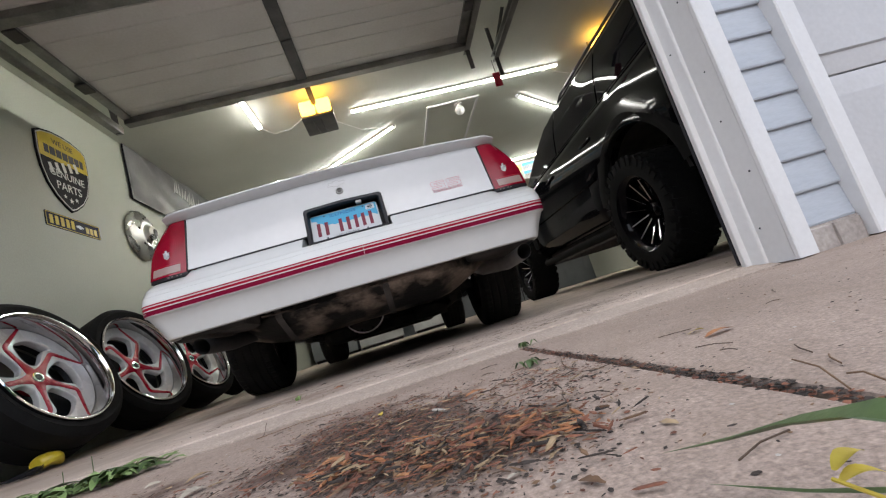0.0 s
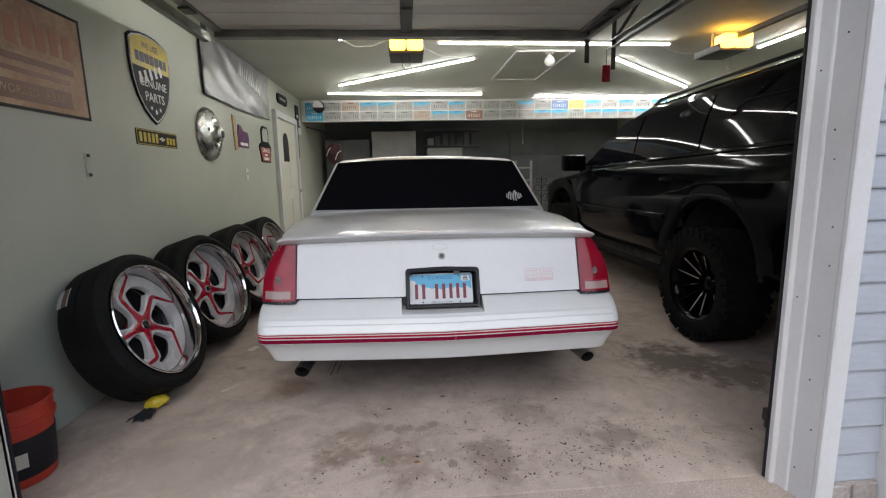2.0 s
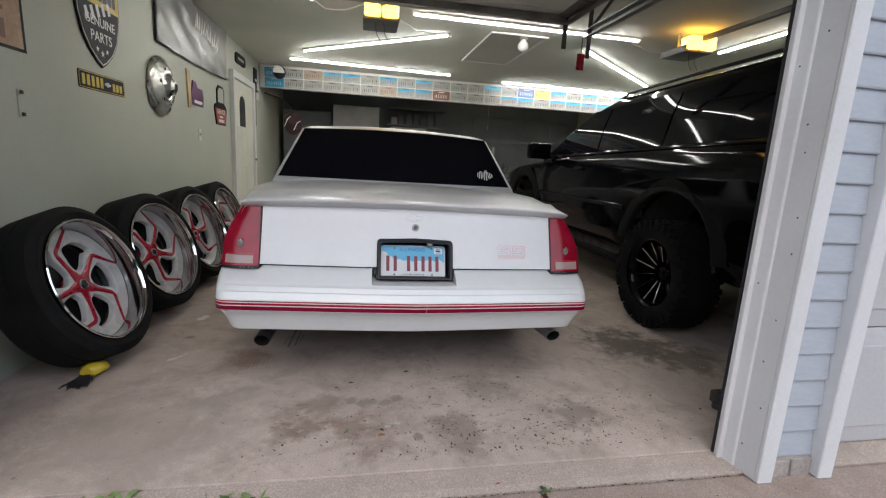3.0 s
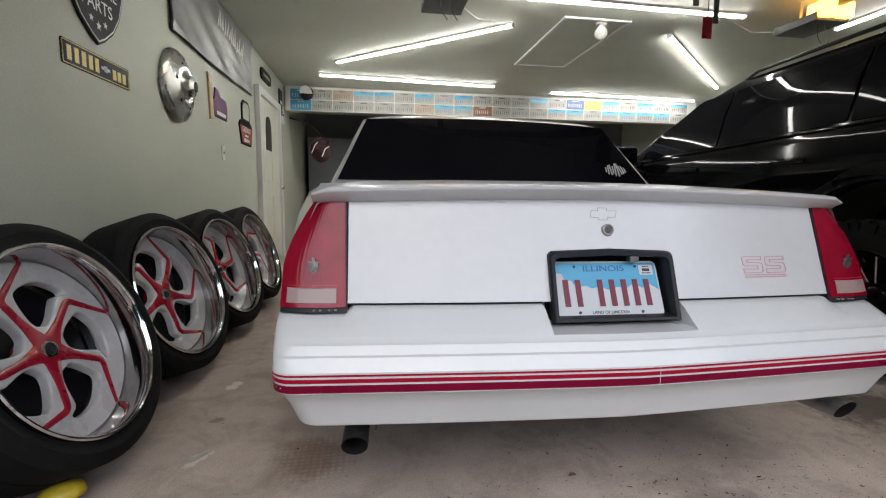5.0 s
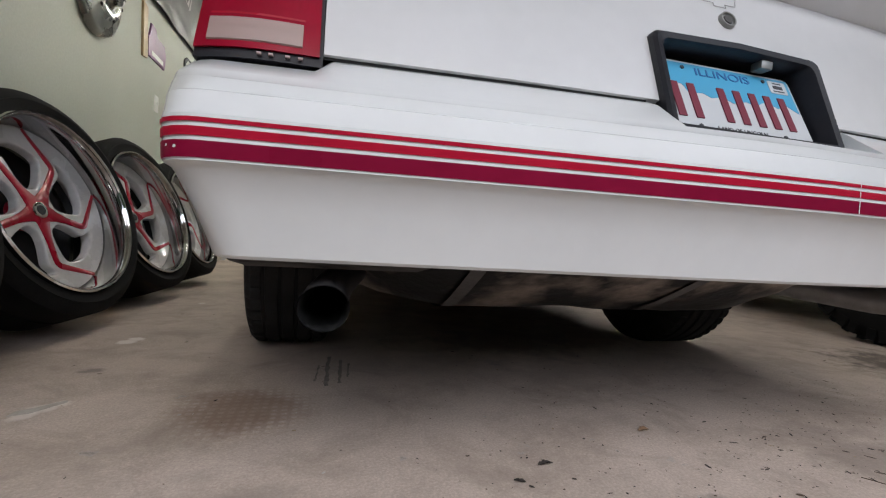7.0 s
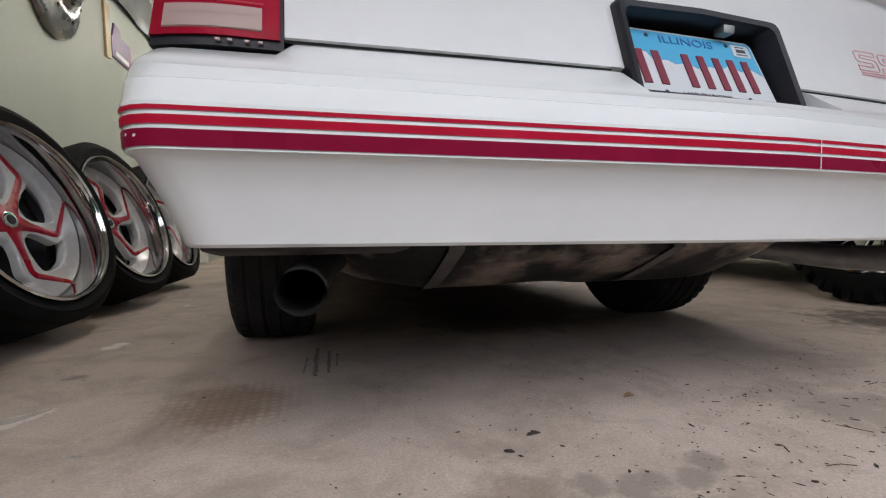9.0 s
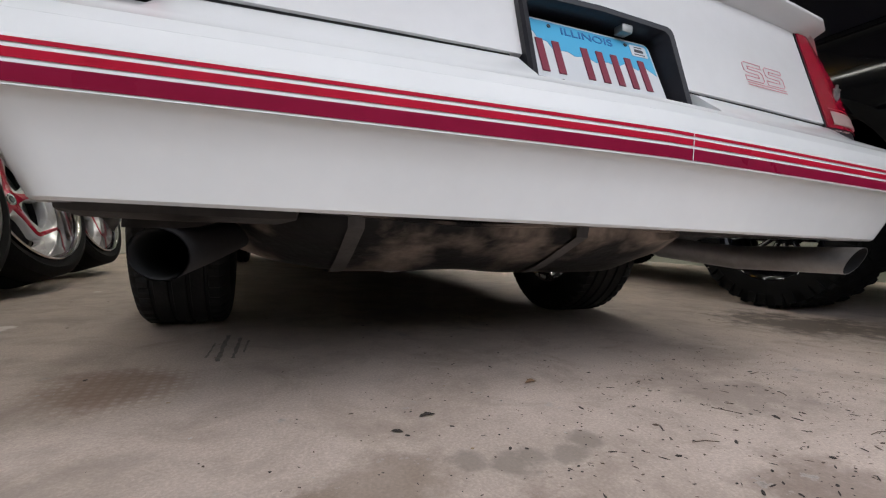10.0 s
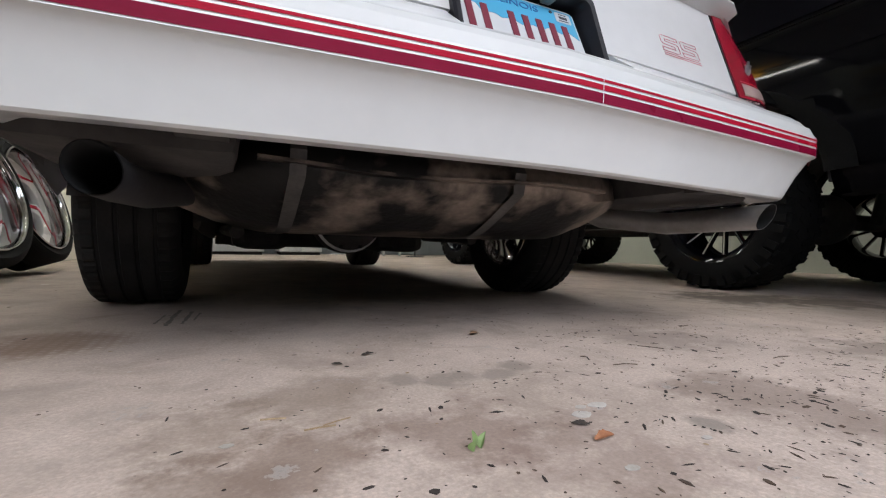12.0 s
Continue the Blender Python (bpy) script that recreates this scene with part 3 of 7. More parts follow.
track("door_track", OPEN_L - 0.05, 3.50, 3.47, -0.06, 2.165)
track("door_track", OPEN_R + 0.05, 3.50, 3.44)
second = track("door_track", 1.43, 3.72, 3.66, -0.02)
track("door_track", OPEN2_R + 0.03, 3.72, 3.66)
tag = thing("pull_tag", (1.375, 3.66, 2.0), "small red tag hanging from the door hardware", "tag")
part("cord", tube([(1.375, 3.66, 2.16), (1.375, 3.66, 2.035)], 0.003, 6), DARKSTEEL, tag)
part("tag", box(1.342, 1.408, 3.656, 3.664, 1.905, 2.035, 0.003), RED, tag)
torsion = thing("torsion_bar", (0, 1.5, 2.36), "steel torsion bar over the garage opening", "torsion bar")
part("bar", tube([(-1.75, 1.5, 2.37), (4.2, 1.5, 2.37)], 0.013, 10), STEEL, torsion)


def led_tube(a, b):
    """A slim LED strip light with its end caps and aluminium back."""
    a, b = Vector((*a, 0)), Vector((*b, 0))
    d = (b - a).normalized()
    side = Vector((-d.y, d.x, 0))
    root = thing("led_strip_light", (a + b) / 2 + Vector((0, 0, CEILING_Z)), "slim white LED strip light, lit, fixed to the ceiling", "strip light", "ceiling strip lights")
    up = Vector((0, 0, 1))

    def run(p, q, prof):
        return loft([[o + side * u + up * (CEILING_Z + v) for u, v in prof] for o in (p, q)])

    half = [(0.019 * math.cos(t), -0.022 - 0.016 * math.sin(t)) for t in [k * math.pi / 8 for k in range(9)]]
    part("diffuser", run(a + d * 0.02, b - d * 0.02, half), TUBE, root, "glowing white diffuser")
    part("housing", run(a, b, [(-0.022, -0.001), (0.022, -0.001), (0.022, -0.0205), (-0.022, -0.0205)]), WHITEPLASTIC, root, smooth=False)
    for p, q in ((a, a + d * 0.019), (b - d * 0.019, b)):
        part("end_cap", run(p, q, [(-0.023, -0.022), (0.023, -0.022), (0.021, -0.037), (0.012, -0.042), (-0.012, -0.042), (-0.021, -0.037)]), WHITEPLASTIC, root)
    return root


led_tube((-1.15, 6.56), (0.535, 5.10))
led_tube((-1.42, 7.16), (0.97, 7.36))
led_tube((1.87, 7.57), (4.34, 7.70))
led_tube((0.068, 4.52), (2.44, 4.58))
led_tube((2.10, 5.12), (4.05, 6.87))
led_tube((3.48, 4.70), (3.46, 2.30))
led_tube((-0.83, 4.42), (-0.83, 2.02))


def opener(x, y, z):
    """A chain-drive door opener with its two amber light covers and rail."""
    root = thing("garage_door_opener", (x, y, z), "ceiling-hung garage door opener with two glowing amber light covers", "door opener", "door openers")
    part("motor_case", box(x - 0.15, x + 0.15, y - 0.10, y + 0.28, z - 0.075, z - 0.01, 0.012), DARKSTEEL, root, "dark grey steel motor case")
    for s in (-1, 1):
        part("light_cover", box(x + s * 0.073 - 0.066, x + s * 0.073 + 0.066, y - 0.15, y + 0.0, z - 0.055, z + 0.065, 0.02), AMBER, root, "glowing amber plastic light cover")
    part("rail", box(x - 0.022, x + 0.022, 1.45, y - 0.12, z + 0.02, z + 0.06, 0.003), DARKSTEEL, root, "steel drive rail", False)
    for dx in (-0.1, 0.1):
        part("strap", box(x + dx - 0.012, x + dx + 0.012, y + 0.08, y + 0.084, z - 0.02, CEILING_Z, 0.001), STEEL, root, "perforated hanging strap", False)
    for dx in (-0.05, 0.02):
        part("cord", tube([(x + dx, y - 0.02, z - 0.07), (x + dx + 0.015, y - 0.02, z - 0.17), (x + dx + 0.05, y - 0.02, z - 0.22)], 0.003, 6), INK, root, "thin black cord")
    return root


opener(-0.233, 4.12, 2.30)
opener(2.79, 4.21, 2.34)

hatch = thing("attic_hatch", (1.245, 5.6, CEILING_Z), "painted attic hatch with thin white trim in the ceiling", "hatch", "", "structure")
part("panel", box(0.96, 1.53, 4.90, 6.30, CEILING_Z - 0.012, CEILING_Z - 0.004), CEIL, hatch, smooth=False)
for x0, x1, y0, y1 in ((0.93, 0.96, 4.87, 6.33), (1.53, 1.56, 4.87, 6.33), (0.96, 1.53, 4.87, 4.90), (0.96, 1.53, 6.30, 6.33)):
    part("trim", box(x0, x1, y0, y1, CEILING_Z - 0.02, CEILING_Z - 0.001, 0.003), TRIM, hatch, smooth=False)
bulb = thing("ceiling_bulb", (1.31, 4.95, CEILING_Z), "unlit white globe bulb in a ceiling socket", "bulb")
bm = revolve([(0.0001, 0.0), (0.042, 0.002), (0.045, 0.022), (0.036, 0.03), (0.0001, 0.03)], 20)
bm.transform(Matrix.Translation((1.31, 4.95, CEILING_Z)) @ pose(0, 0, 0, 0, 90, 0))
part("socket", bm, WHITEPLASTIC, bulb, "round white socket")
bm = revolve([(0.016, 0.028), (0.028, 0.045), (0.05, 0.075), (0.056, 0.10), (0.05, 0.125), (0.03, 0.145), (0.0001, 0.152)], 24)
bm.transform(Matrix.Translation((1.31, 4.95, CEILING_Z)) @ pose(0, 0, 0, 0, 90, 0))
part("globe", bm, WHITEPLASTIC, bulb, "frosted white globe")
wiring = thing("ceiling_wires", (0, 4.6, CEILING_Z), "loose white power leads of the strip lights along the ceiling", "wire")
for pts in (((-0.83, 4.43), (-0.72, 4.52), (-0.55, 4.5), (-0.28, 4.3)), ((2.45, 4.72), (2.7, 4.8), (3.0, 4.75), (3.3, 4.85)), ((-0.1, 4.65), (0.15, 4.9), (0.3, 4.95), (0.5, 5.15)), ((1.86, 7.66), (2.2, 7.9), (2.6, 7.95), (3.0, 7.9))):
    part("lead", tube([(x, y, CEILING_Z - 0.02 - 0.05 * math.sin(math.pi * i / 3)) for i, (x, y) in enumerate(pts)], 0.004, 6), WHITEPLASTIC, wiring)


# ---- board of number plates on the beam ----
def plate_mesh(name, field, ink, style):
    """A pressed tin plate in the xy plane with a raised rim, plain bars in place of writing, and at times a blue sky band."""
    bm = slab(rounded(0.300, 0.148, 0.012, 3), 0.003, None, 0.001)
    old = set(bm.faces)
    if style == 1:
        slab([(-0.142, 0.012), (0.142, 0.026), (0.142, 0.066), (-0.142, 0.066)], 0.0042, None, 0, bm)
    for f in set(bm.faces) - old:
        f.material_index = 1
    old = set(bm.faces)
    rng = random.Random(name)
    x = -0.115
    while x < 0.11:
        w = rng.choice((0.018, 0.026, 0.026, 0.03))
        box(x, x + w * 0.3, -0.040, 0.012, 0.003, 0.0046, bm=bm)
        x += w + 0.008
    box(-0.05, 0.05, 0.048, 0.058, 0.003, 0.005, bm=bm)
    for f in set(bm.faces) - old:
        f.material_index = 2
    me = bpy.data.meshes.new(name)
    bm.to_mesh(me)
    bm.free()
    for m in (field, PLATEBLUE, ink):
        me.materials.append(m)
    return me


board = thing("plate_board", (1.25, HEADER_Y - 0.02, 2.12), "long white board covered with two rows of old number plates", "plate board")
part("backing", box(LEFT_X + 0.02, RIGHT_X - 0.02, HEADER_Y - 0.025, HEADER_Y - 0.002, 2.12, CEILING_Z - 0.006, 0.003), JAMB, board, "white painted board", False)
OLDWHITE = worn(material("old_plate_white", (0.33, 0.33, 0.31), 0.6), ((0.25, 0.25, 0.23), (0.38, 0.38, 0.36)), 3, 60, 0.0, mix=0.3)
OLDCREAM = worn(material("old_plate_cream", (0.36, 0.31, 0.24), 0.6), ((0.28, 0.23, 0.17), (0.40, 0.35, 0.28)), 3, 60, 0.0, mix=0.3)
kinds = [plate_mesh("plate_a", OLDWHITE, INKBLUE, 1), plate_mesh("plate_b", OLDWHITE, INK, 0), plate_mesh("plate_c", OLDCREAM, INKRED, 0), plate_mesh("plate_d", OLDWHITE, INKRED, 1),
         plate_mesh("plate_e", PLATENAVY, WHITEINK, 0), plate_mesh("plate_f", PLATEYELLOW, INK, 0), plate_mesh("plate_g", PLATEBROWN, WHITEINK, 0), plate_mesh("plate_h", PLATEBLUE, WHITEINK, 0)]
rng = random.Random(11)
order = {(0, 1): 7, (0, 0): 7, (1, 1): 1, (1, 0): 1, (2, 1): 2, (2, 0): 1, (3, 1): 0, (3, 0): 1, (4, 1): 0, (4, 0): 1, (5, 0): 1, (5, 1): 1, (6, 1): 0, (6, 0): 2, (7, 1): 1, (7, 0): 0, (8, 1): 0, (8, 0): 0, (9, 1): 1, (9, 0): 6,
         (10, 0): 1, (10, 1): 1, (11, 0): 1, (11, 1): 1, (12, 1): 0, (12, 0): 1, (13, 1): 1, (13, 0): 3, (14, 1): 4, (14, 0): 0, (15, 1): 5, (15, 0): 1, (16, 1): 0}
for i in range(21):
    for row in range(2):
        k = order.get((i, row), rng.choice((0, 0, 0, 1, 1, 2, 3, 3)))
        ob = new("plate", kinds[k])
        ob.parent, ob.matrix_parent_inverse = board, world_of(board).inverted()
        ob.matrix_basis = Matrix.Translation((LEFT_X + 0.235 + i * 0.2995 + rng.uniform(-0.001, 0.001), HEADER_Y - 0.026, 2.203 + row * 0.152)) @ Matrix(((1, 0, 0, 0), (0, 0, -1, 0), (0, 1, 0, 0), (0, 0, 0, 1))) @ pose(0, 0, 0, 0, 0, rng.uniform(-1, 1)) @ Matrix.Scale(0.975, 4)
cap = thing("black_cap", (-1.66, 7.76, 2.30), "black ball cap hung at the end of the plate board", "cap")
bm = bmesh.new()
bmesh.ops.create_uvsphere(bm, u_segments=20, v_segments=12, radius=0.095)
bmesh.ops.scale(bm, vec=(1, 0.75, 1.05), verts=bm.verts)
bm.transform(Matrix.Translation((-1.66, 7.76, 2.34)))
part("crown", bm, CHARCOAL, cap)
part("brim", slab([(0.085 * math.cos(a), 0.11 * math.sin(a)) for a in [k * math.pi / 10 for k in range(11)]], 0.006, Matrix.Translation((-1.66, 7.69, 2.32)) @ pose(0, 0, 0, 60, 0, 180)), WHITEPLASTIC, cap)


# ---- the white coupe ----
CX = -0.127  # its centre line
coupe = thing("coupe", (CX, 3.1, 0), "white two-door coupe with red pinstripes and dark tinted glass", "car")
REAR = Matrix(((1, 0, 0, 0), (0, 0, -1, 0), (0, 1, 0, 0), (0, 0, 0, 1)))  # a face that looks towards -y

BUMPER = [  # height, half width, rearmost y
    (0.345, 0.796, 1.908), (0.349, 0.799, 1.903), (0.40, 0.816, 1.884), (0.438, 0.833, 1.866), (0.445, 0.836, 1.858), (0.448, 0.842, 1.852),
    (0.496, 0.845, 1.852), (0.504, 0.845, 1.858), (0.524, 0.846, 1.868), (0.527, 0.848, 1.876), (0.545, 0.848, 1.890), (0.548, 0.849, 1.897),
    (0.558, 0.850, 1.907), (0.561, 0.850, 1.910), (0.580, 0.851, 1.936), (0.603, 0.851, 1.966), (0.612, 0.850, 1.985), (0.615, 0.846, 2.03)]
BOW = 0.045


def plan(hw, y, out=0.0, notch=False):
    """Half-wrap of the bumper seen from above, at one height."""
    hw, y, r = hw + out, y - out, 0.055
    pts = [(0.895 + out, 2.62), (hw + 0.022, 2.25), (hw + 0.004, y + BOW + r + 0.05)]
    for k in range(6):
        a = radians(90 * k / 5)
        pts.append((hw - r + r * math.cos(a), y + BOW + r - r * math.sin(a) * 0.999))
    e = hw - r
    for x in [e * f for f in (0.889, 0.867, 0.840, 0.778, 0.667, 0.556, 0.444, 0.333)] + [0.191, 0.184, 0.11, 0.0]:
        pts.append((x, y + BOW * (x / e) ** 1.25 if x > 0 else y))
    if notch:
        pts = [(px, 2.075 if px < 0.188 else py) for px, py in pts]
    return [(CX - px, py) for px, py in pts[:-1]] + [(CX + px, py) for px, py in pts[::-1]]


def bumper_at(z):
    for (z0, h0, y0), (z1, h1, y1) in zip(BUMPER, BUMPER[1:]):
        if z0 <= z <= z1:
            k = (z - z0) / (z1 - z0)
            return h0 + k * (h1 - h0), y0 + k * (y1 - y0)


EDGE = plan(BUMPER[0][1], BUMPER[0][2])
rings = []
for z, hw, yc in ((0.430, 0.735, 1.975), (0.362, 0.745, 1.962), (0.346, 0.772, 1.938)):
    low = plan(hw, yc)
    low[:3], low[-3:] = EDGE[:3], EDGE[-3:]
    rings.append([(x, y, z if 3 <= i < len(low) - 3 else 0.345) for i, (x, y) in enumerate(low)])


def ledge(x, z):
    """The top of the cover drops a little under the tail lights."""
    k = min(1.0, max(0.0, (abs(x - CX) - 0.668) / 0.014))
    return z - 0.017 * k * max(0.0, (z - 0.561) / 0.054)


rings += [[(x, y, ledge(x, z)) for x, y in plan(hw, yc, 0, z > 0.56)] for z, hw, yc in BUMPER]
part("bumper_cover", loft(rings, False, False), PLASTIC, coupe, "white plastic bumper cover", angle=28)


def stripe(z0, z1, mat, label):
    rows = []
    for z in (z0, (z0 + z1) / 2, z1):
        hw, yc = bumper_at(z)
        rows.append([(x, y, z) for x, y in plan(hw, yc, 0.0012)])
    part("pinstripe", loft(rows, False, False), mat, coupe, label)


seam = []
for z in (0.4503, 0.461, 0.472, 0.482, 0.4920):
    seam.append([(-0.0775 + dx, bumper_at(z)[1] - 0.0006, z) for dx in (-0.0008, 0.0008)])
part("stripe_seam", loft(seam, False, False), PLASTIC, coupe, "thin white gap across the pinstripes")
stripe(0.4870, 0.4918, SCARLET, "thin bright red pinstripe")
stripe(0.4728, 0.4823, SCARLET, "red pinstripe")
stripe(0.4505, 0.4682, CRIMSON, "broad crimson pinstripe")


def stripe_chip(x, z, wide, high):
    """A flake lost from the stripe near the corner, showing the white plastic below."""
    hw, yc = bumper_at(z)
    line = [Vector((px, py, z)) for px, py in plan(hw, yc, 0.0019)]
    for a, b in zip(line, line[1:]):
        if a.x <= x < b.x:
            d = (b - a).normalized()
            c = a + (b - a) * ((x - a.x) / (b.x - a.x))
            flake = [(-0.5, -0.3), (-0.1, -0.5), (0.5, -0.2), (0.35, 0.4), (-0.2, 0.5)]
            rows = [[tuple(c + d * (u * wide * f) + Vector((0, 0, v * high * f))) for u, v in flake] for f in (1.0, 0.05)]
            part("chip", loft(rows, True, False), PLASTIC, coupe, "white chip in the stripe", False)
            return


for x, z, wide, high in ((-0.9725, 0.4662, 0.006, 0.0035), (-0.966, 0.4638, 0.005, 0.002), (-0.957, 0.4628, 0.004, 0.003), (-0.947, 0.4612, 0.004, 0.0032), (-0.9705, 0.4588, 0.003, 0.002)):
    stripe_chip(x, z, wide, high)


def panel_y(x, z):
    """The rear panel leans forward towards its top and bows out in the middle."""
    return 1.990 + 0.345 * (z - 0.61) + 0.03 * (abs(x) / 0.69) ** 1.6


bm = bmesh.new()
xs = [-0.6805 + 1.361 * k / 40 for k in range(41)]
zs = [0.6172, 0.6205] + [0.630 + 0.0118 * k for k in range(11)] + [0.772, 0.80, 0.83, 0.858, 0.880]
grid = [[bm.verts.new((CX + x, panel_y(x, z) + (0.010 if z < 0.6190 else 0.0), z)) for x in xs] for z in zs]
for j in range(len(zs) - 1):
    for i in range(len(xs) - 1):
        if abs((xs[i] + xs[i + 1]) / 2) < 0.165 and zs[j + 1] < 0.745:
            continue
        bm.faces.new((grid[j][i], grid[j][i + 1], grid[j + 1][i + 1], grid[j + 1][i]))
part("trunk_lid", bm, PAINT, coupe, "white trunk lid panel")
part("trunk_gap", loft([[(CX + x, panel_y(x, 0.616) + dy, 0.6148 + dz) for x in (-0.68, -0.4, -0.19)] for dy, dz in ((0.006, 0.0), (0.006, 0.006))], False, False), SOOT, coupe, "dark seam under the trunk lid")
part("trunk_gap", loft([[(CX + x, panel_y(x, 0.616) + dy, 0.6148 + dz) for x in (0.19, 0.4, 0.68)] for dy, dz in ((0.006, 0.0), (0.006, 0.006))], False, False), SOOT, coupe, "dark seam under the trunk lid")

# spoiler along the trunk's edge: its rear face leans out towards the lip
rings = []
for k in range(41):
    q = -1 + 2 * k / 40
    x = q * 0.772
    e = max(0.0, (abs(q) - 0.955) / 0.045)
    drop, back = 0.018 * abs(q) ** 2.2, 0.034 * abs(q) ** 1.8
    shut = 1 - 0.45 * e ** 3
    prof = [(2.12, 0.878), (2.088, 0.878), (2.083, 0.880), (2.060, 0.891), (2.044, 0.901), (2.038, 0.907), (2.038, 0.912), (2.045, 0.9165), (2.08, 0.921), (2.17, 0.927), (2.30, 0.936), (2.30, 0.89)]
    rings.append([(CX + x, y + back * max(0.0, 1 - (y - 2.04) / 0.3) + 0.012 * e ** 3 * (y < 2.07), 0.89 + (z - 0.89) * (shut if y < 2.2 else 1) - drop) for y, z in prof])
part("spoiler", loft(rings), PAINT, coupe, "white trunk spoiler lip", angle=40)


def hull(y, hw, zb, belt, top):
    half = [(hw - 0.025, zb), (hw - 0.004, zb + 0.06), (hw, 0.56), (hw - 0.002, 0.68), (hw - 0.018, belt - 0.09), (hw - 0.05, belt - 0.025), (hw - 0.09, belt), (hw - 0.2, top - 0.008), (hw * 0.45, top), (0.0, top + 0.004)]
    tuck = 0.045 * max(0.0, (2.55 - y) / 0.45)
    half = [(x - (tuck * min(1.0, max(0.0, (z - 0.66) / 0.14)) if x > 0.6 else 0.0), max(z, zb)) for x, z in half]
    return [(CX - x, y, z) for x, z in half[:-1]] + [(CX + x, y, z) for x, z in half[::-1]]


def arch(y, base=0.33):
    for c in (3.10, 5.84):
        if abs(y - c) < 0.40:
            return max(base, 0.33 + math.sqrt(max(0.0, 0.40 ** 2 - (y - c) ** 2)) * 0.9)
    return base


STATIONS = [(2.10, 0.853, 0.884, 0.90), (2.2, 0.865, 0.90, 0.925), (2.4, 0.885, 0.912, 0.938), (2.62, 0.897, 0.92, 0.944)]
STATIONS += [(2.70 + 0.066 * k, 0.90, 0.925, 0.948) for k in range(13)]
STATIONS += [(3.8, 0.905, 0.925, 0.945), (4.6, 0.905, 0.925, 0.945), (5.30, 0.90, 0.92, 0.945)] + [(5.44 + 0.066 * k, 0.895, 0.90 - 0.004 * k, 0.93 - 0.005 * k) for k in range(13)] + [(6.5, 0.88, 0.82, 0.85), (6.8, 0.86, 0.77, 0.80), (6.93, 0.82, 0.72, 0.74), (6.98, 0.74, 0.66, 0.68)]
part("body", loft([hull(y, hw, arch(y, 0.36 if y < 2.5 else 0.30), belt, top) for y, hw, belt, top in STATIONS], False, False), PAINT, coupe, "glossy white body shell", angle=50)

# cabin: a tapering shell with tinted glass set in it
def cabin(z, hw, y0, y1, r, crown=0.0):
    """One level of the cabin: a rounded rectangle whose front and rear edges rise towards the middle."""
    pts = []
    for n, (cx, cy, a) in enumerate(((hw - r, y1 - r, 0), (-hw + r, y1 - r, 90), (-hw + r, y0 + r, 180), (hw - r, y0 + r, 270))):
        pts += [(cx + r * math.cos(radians(a + 22.5 * i)), cy + r * math.sin(radians(a + 22.5 * i))) for i in range(5)]
        if n in (0, 2):
            pts += [((hw - r) * (1 - 2 * k / 10) * (1 if n == 0 else -1), y1 if n == 0 else y0) for k in range(1, 10)]
    out = []
    for x, y in pts:
        up = crown * (1 - (x / hw) ** 2)
        out.append((CX + x, y + (0.85 * up if y < y0 + r + 0.01 else 0.0), z + up))
    return out


part("roof", loft([cabin(0.90, 0.825, 3.06, 5.42, 0.025), cabin(0.945, 0.815, 3.085, 5.38, 0.025), cabin(1.283, 0.672, 3.385, 4.72, 0.025, 0.028), cabin(1.304, 0.645, 3.43, 4.62, 0.10, 0.026), cabin(1.316, 0.58, 3.55, 4.45, 0.16, 0.022), cabin(1.325, 0.35, 3.8, 4.2, 0.15, 0.015)]), PAINT, coupe, "white roof and pillars", angle=50)


def quad_glass(a, b, c, d, lift, n=8, bulge=0.012, arch=0.0):
    """A bowed pane between four corners, lifted along its normal."""
    a, b, c, d = (Vector(p) for p in (a, b, c, d))
    nrm = (b - a).cross(d - a).normalized()
    rows = []
    for j in range(n + 1):
        v = j / n
        rise = (((d + c) - (a + b)) / 2).normalized() * (arch * v)
        rows.append([(a.lerp(b, u / n)).lerp(d.lerp(c, u / n), v) + rise * (1 - (2 * u / n - 1) ** 2) + nrm * (lift + bulge * math.sin(math.pi * u / n) * math.sin(math.pi * v)) for u in range(n + 1)])
    return loft(rows, False, False)


rear_glass = part("rear_window", quad_glass((CX - 0.784, 3.098, 0.955), (CX + 0.784, 3.098, 0.955), (CX + 0.652, 3.376, 1.281), (CX - 0.652, 3.376, 1.281), 0.006, 12, 0.012, 0.030), BLACKGLASS, coupe, "black tinted rear window")
part("windshield", quad_glass((CX + 0.77, 5.34, 0.97), (CX - 0.77, 5.34, 0.97), (CX - 0.66, 4.76, 1.27), (CX + 0.66, 4.76, 1.27), 0.006), BLACKGLASS, coupe, "tinted windshield")
for s in (-1, 1):
    pane = [(CX + s * 0.815, 3.55, 0.97), (CX + s * 0.815, 5.2, 0.97), (CX + s * 0.690, 4.7, 1.26), (CX + s * 0.690, 3.62, 1.26)]
    part("side_window", quad_glass(*(pane if s > 0 else pane[::-1]), 0.004), BLACKGLASS, coupe, "tinted side window")
decal = bmesh.new()
rng = random.Random(4)
for k in range(9):
    h = (0.035, 0.06, 0.07, 0.05, 0.085, 0.09, 0.06, 0.05, 0.032)[k]
    m = Matrix.Translation((CX + 0.555 + k * 0.0125, 3.118, 1.026)) @ pose(0, 0, 0, 49.7, 0, 0) @ Matrix.Translation((0, 0, 0.014)) @ pose(0, 0, 0, 0, 0, rng.uniform(-10, 10))
    box(-0.0032, 0.0032, -h / 2, h / 2, 0.0, 0.0015, bm=decal, m=m)
part("window_decal", decal, WHITEINK, rear_glass, "white zigzag sticker", False)


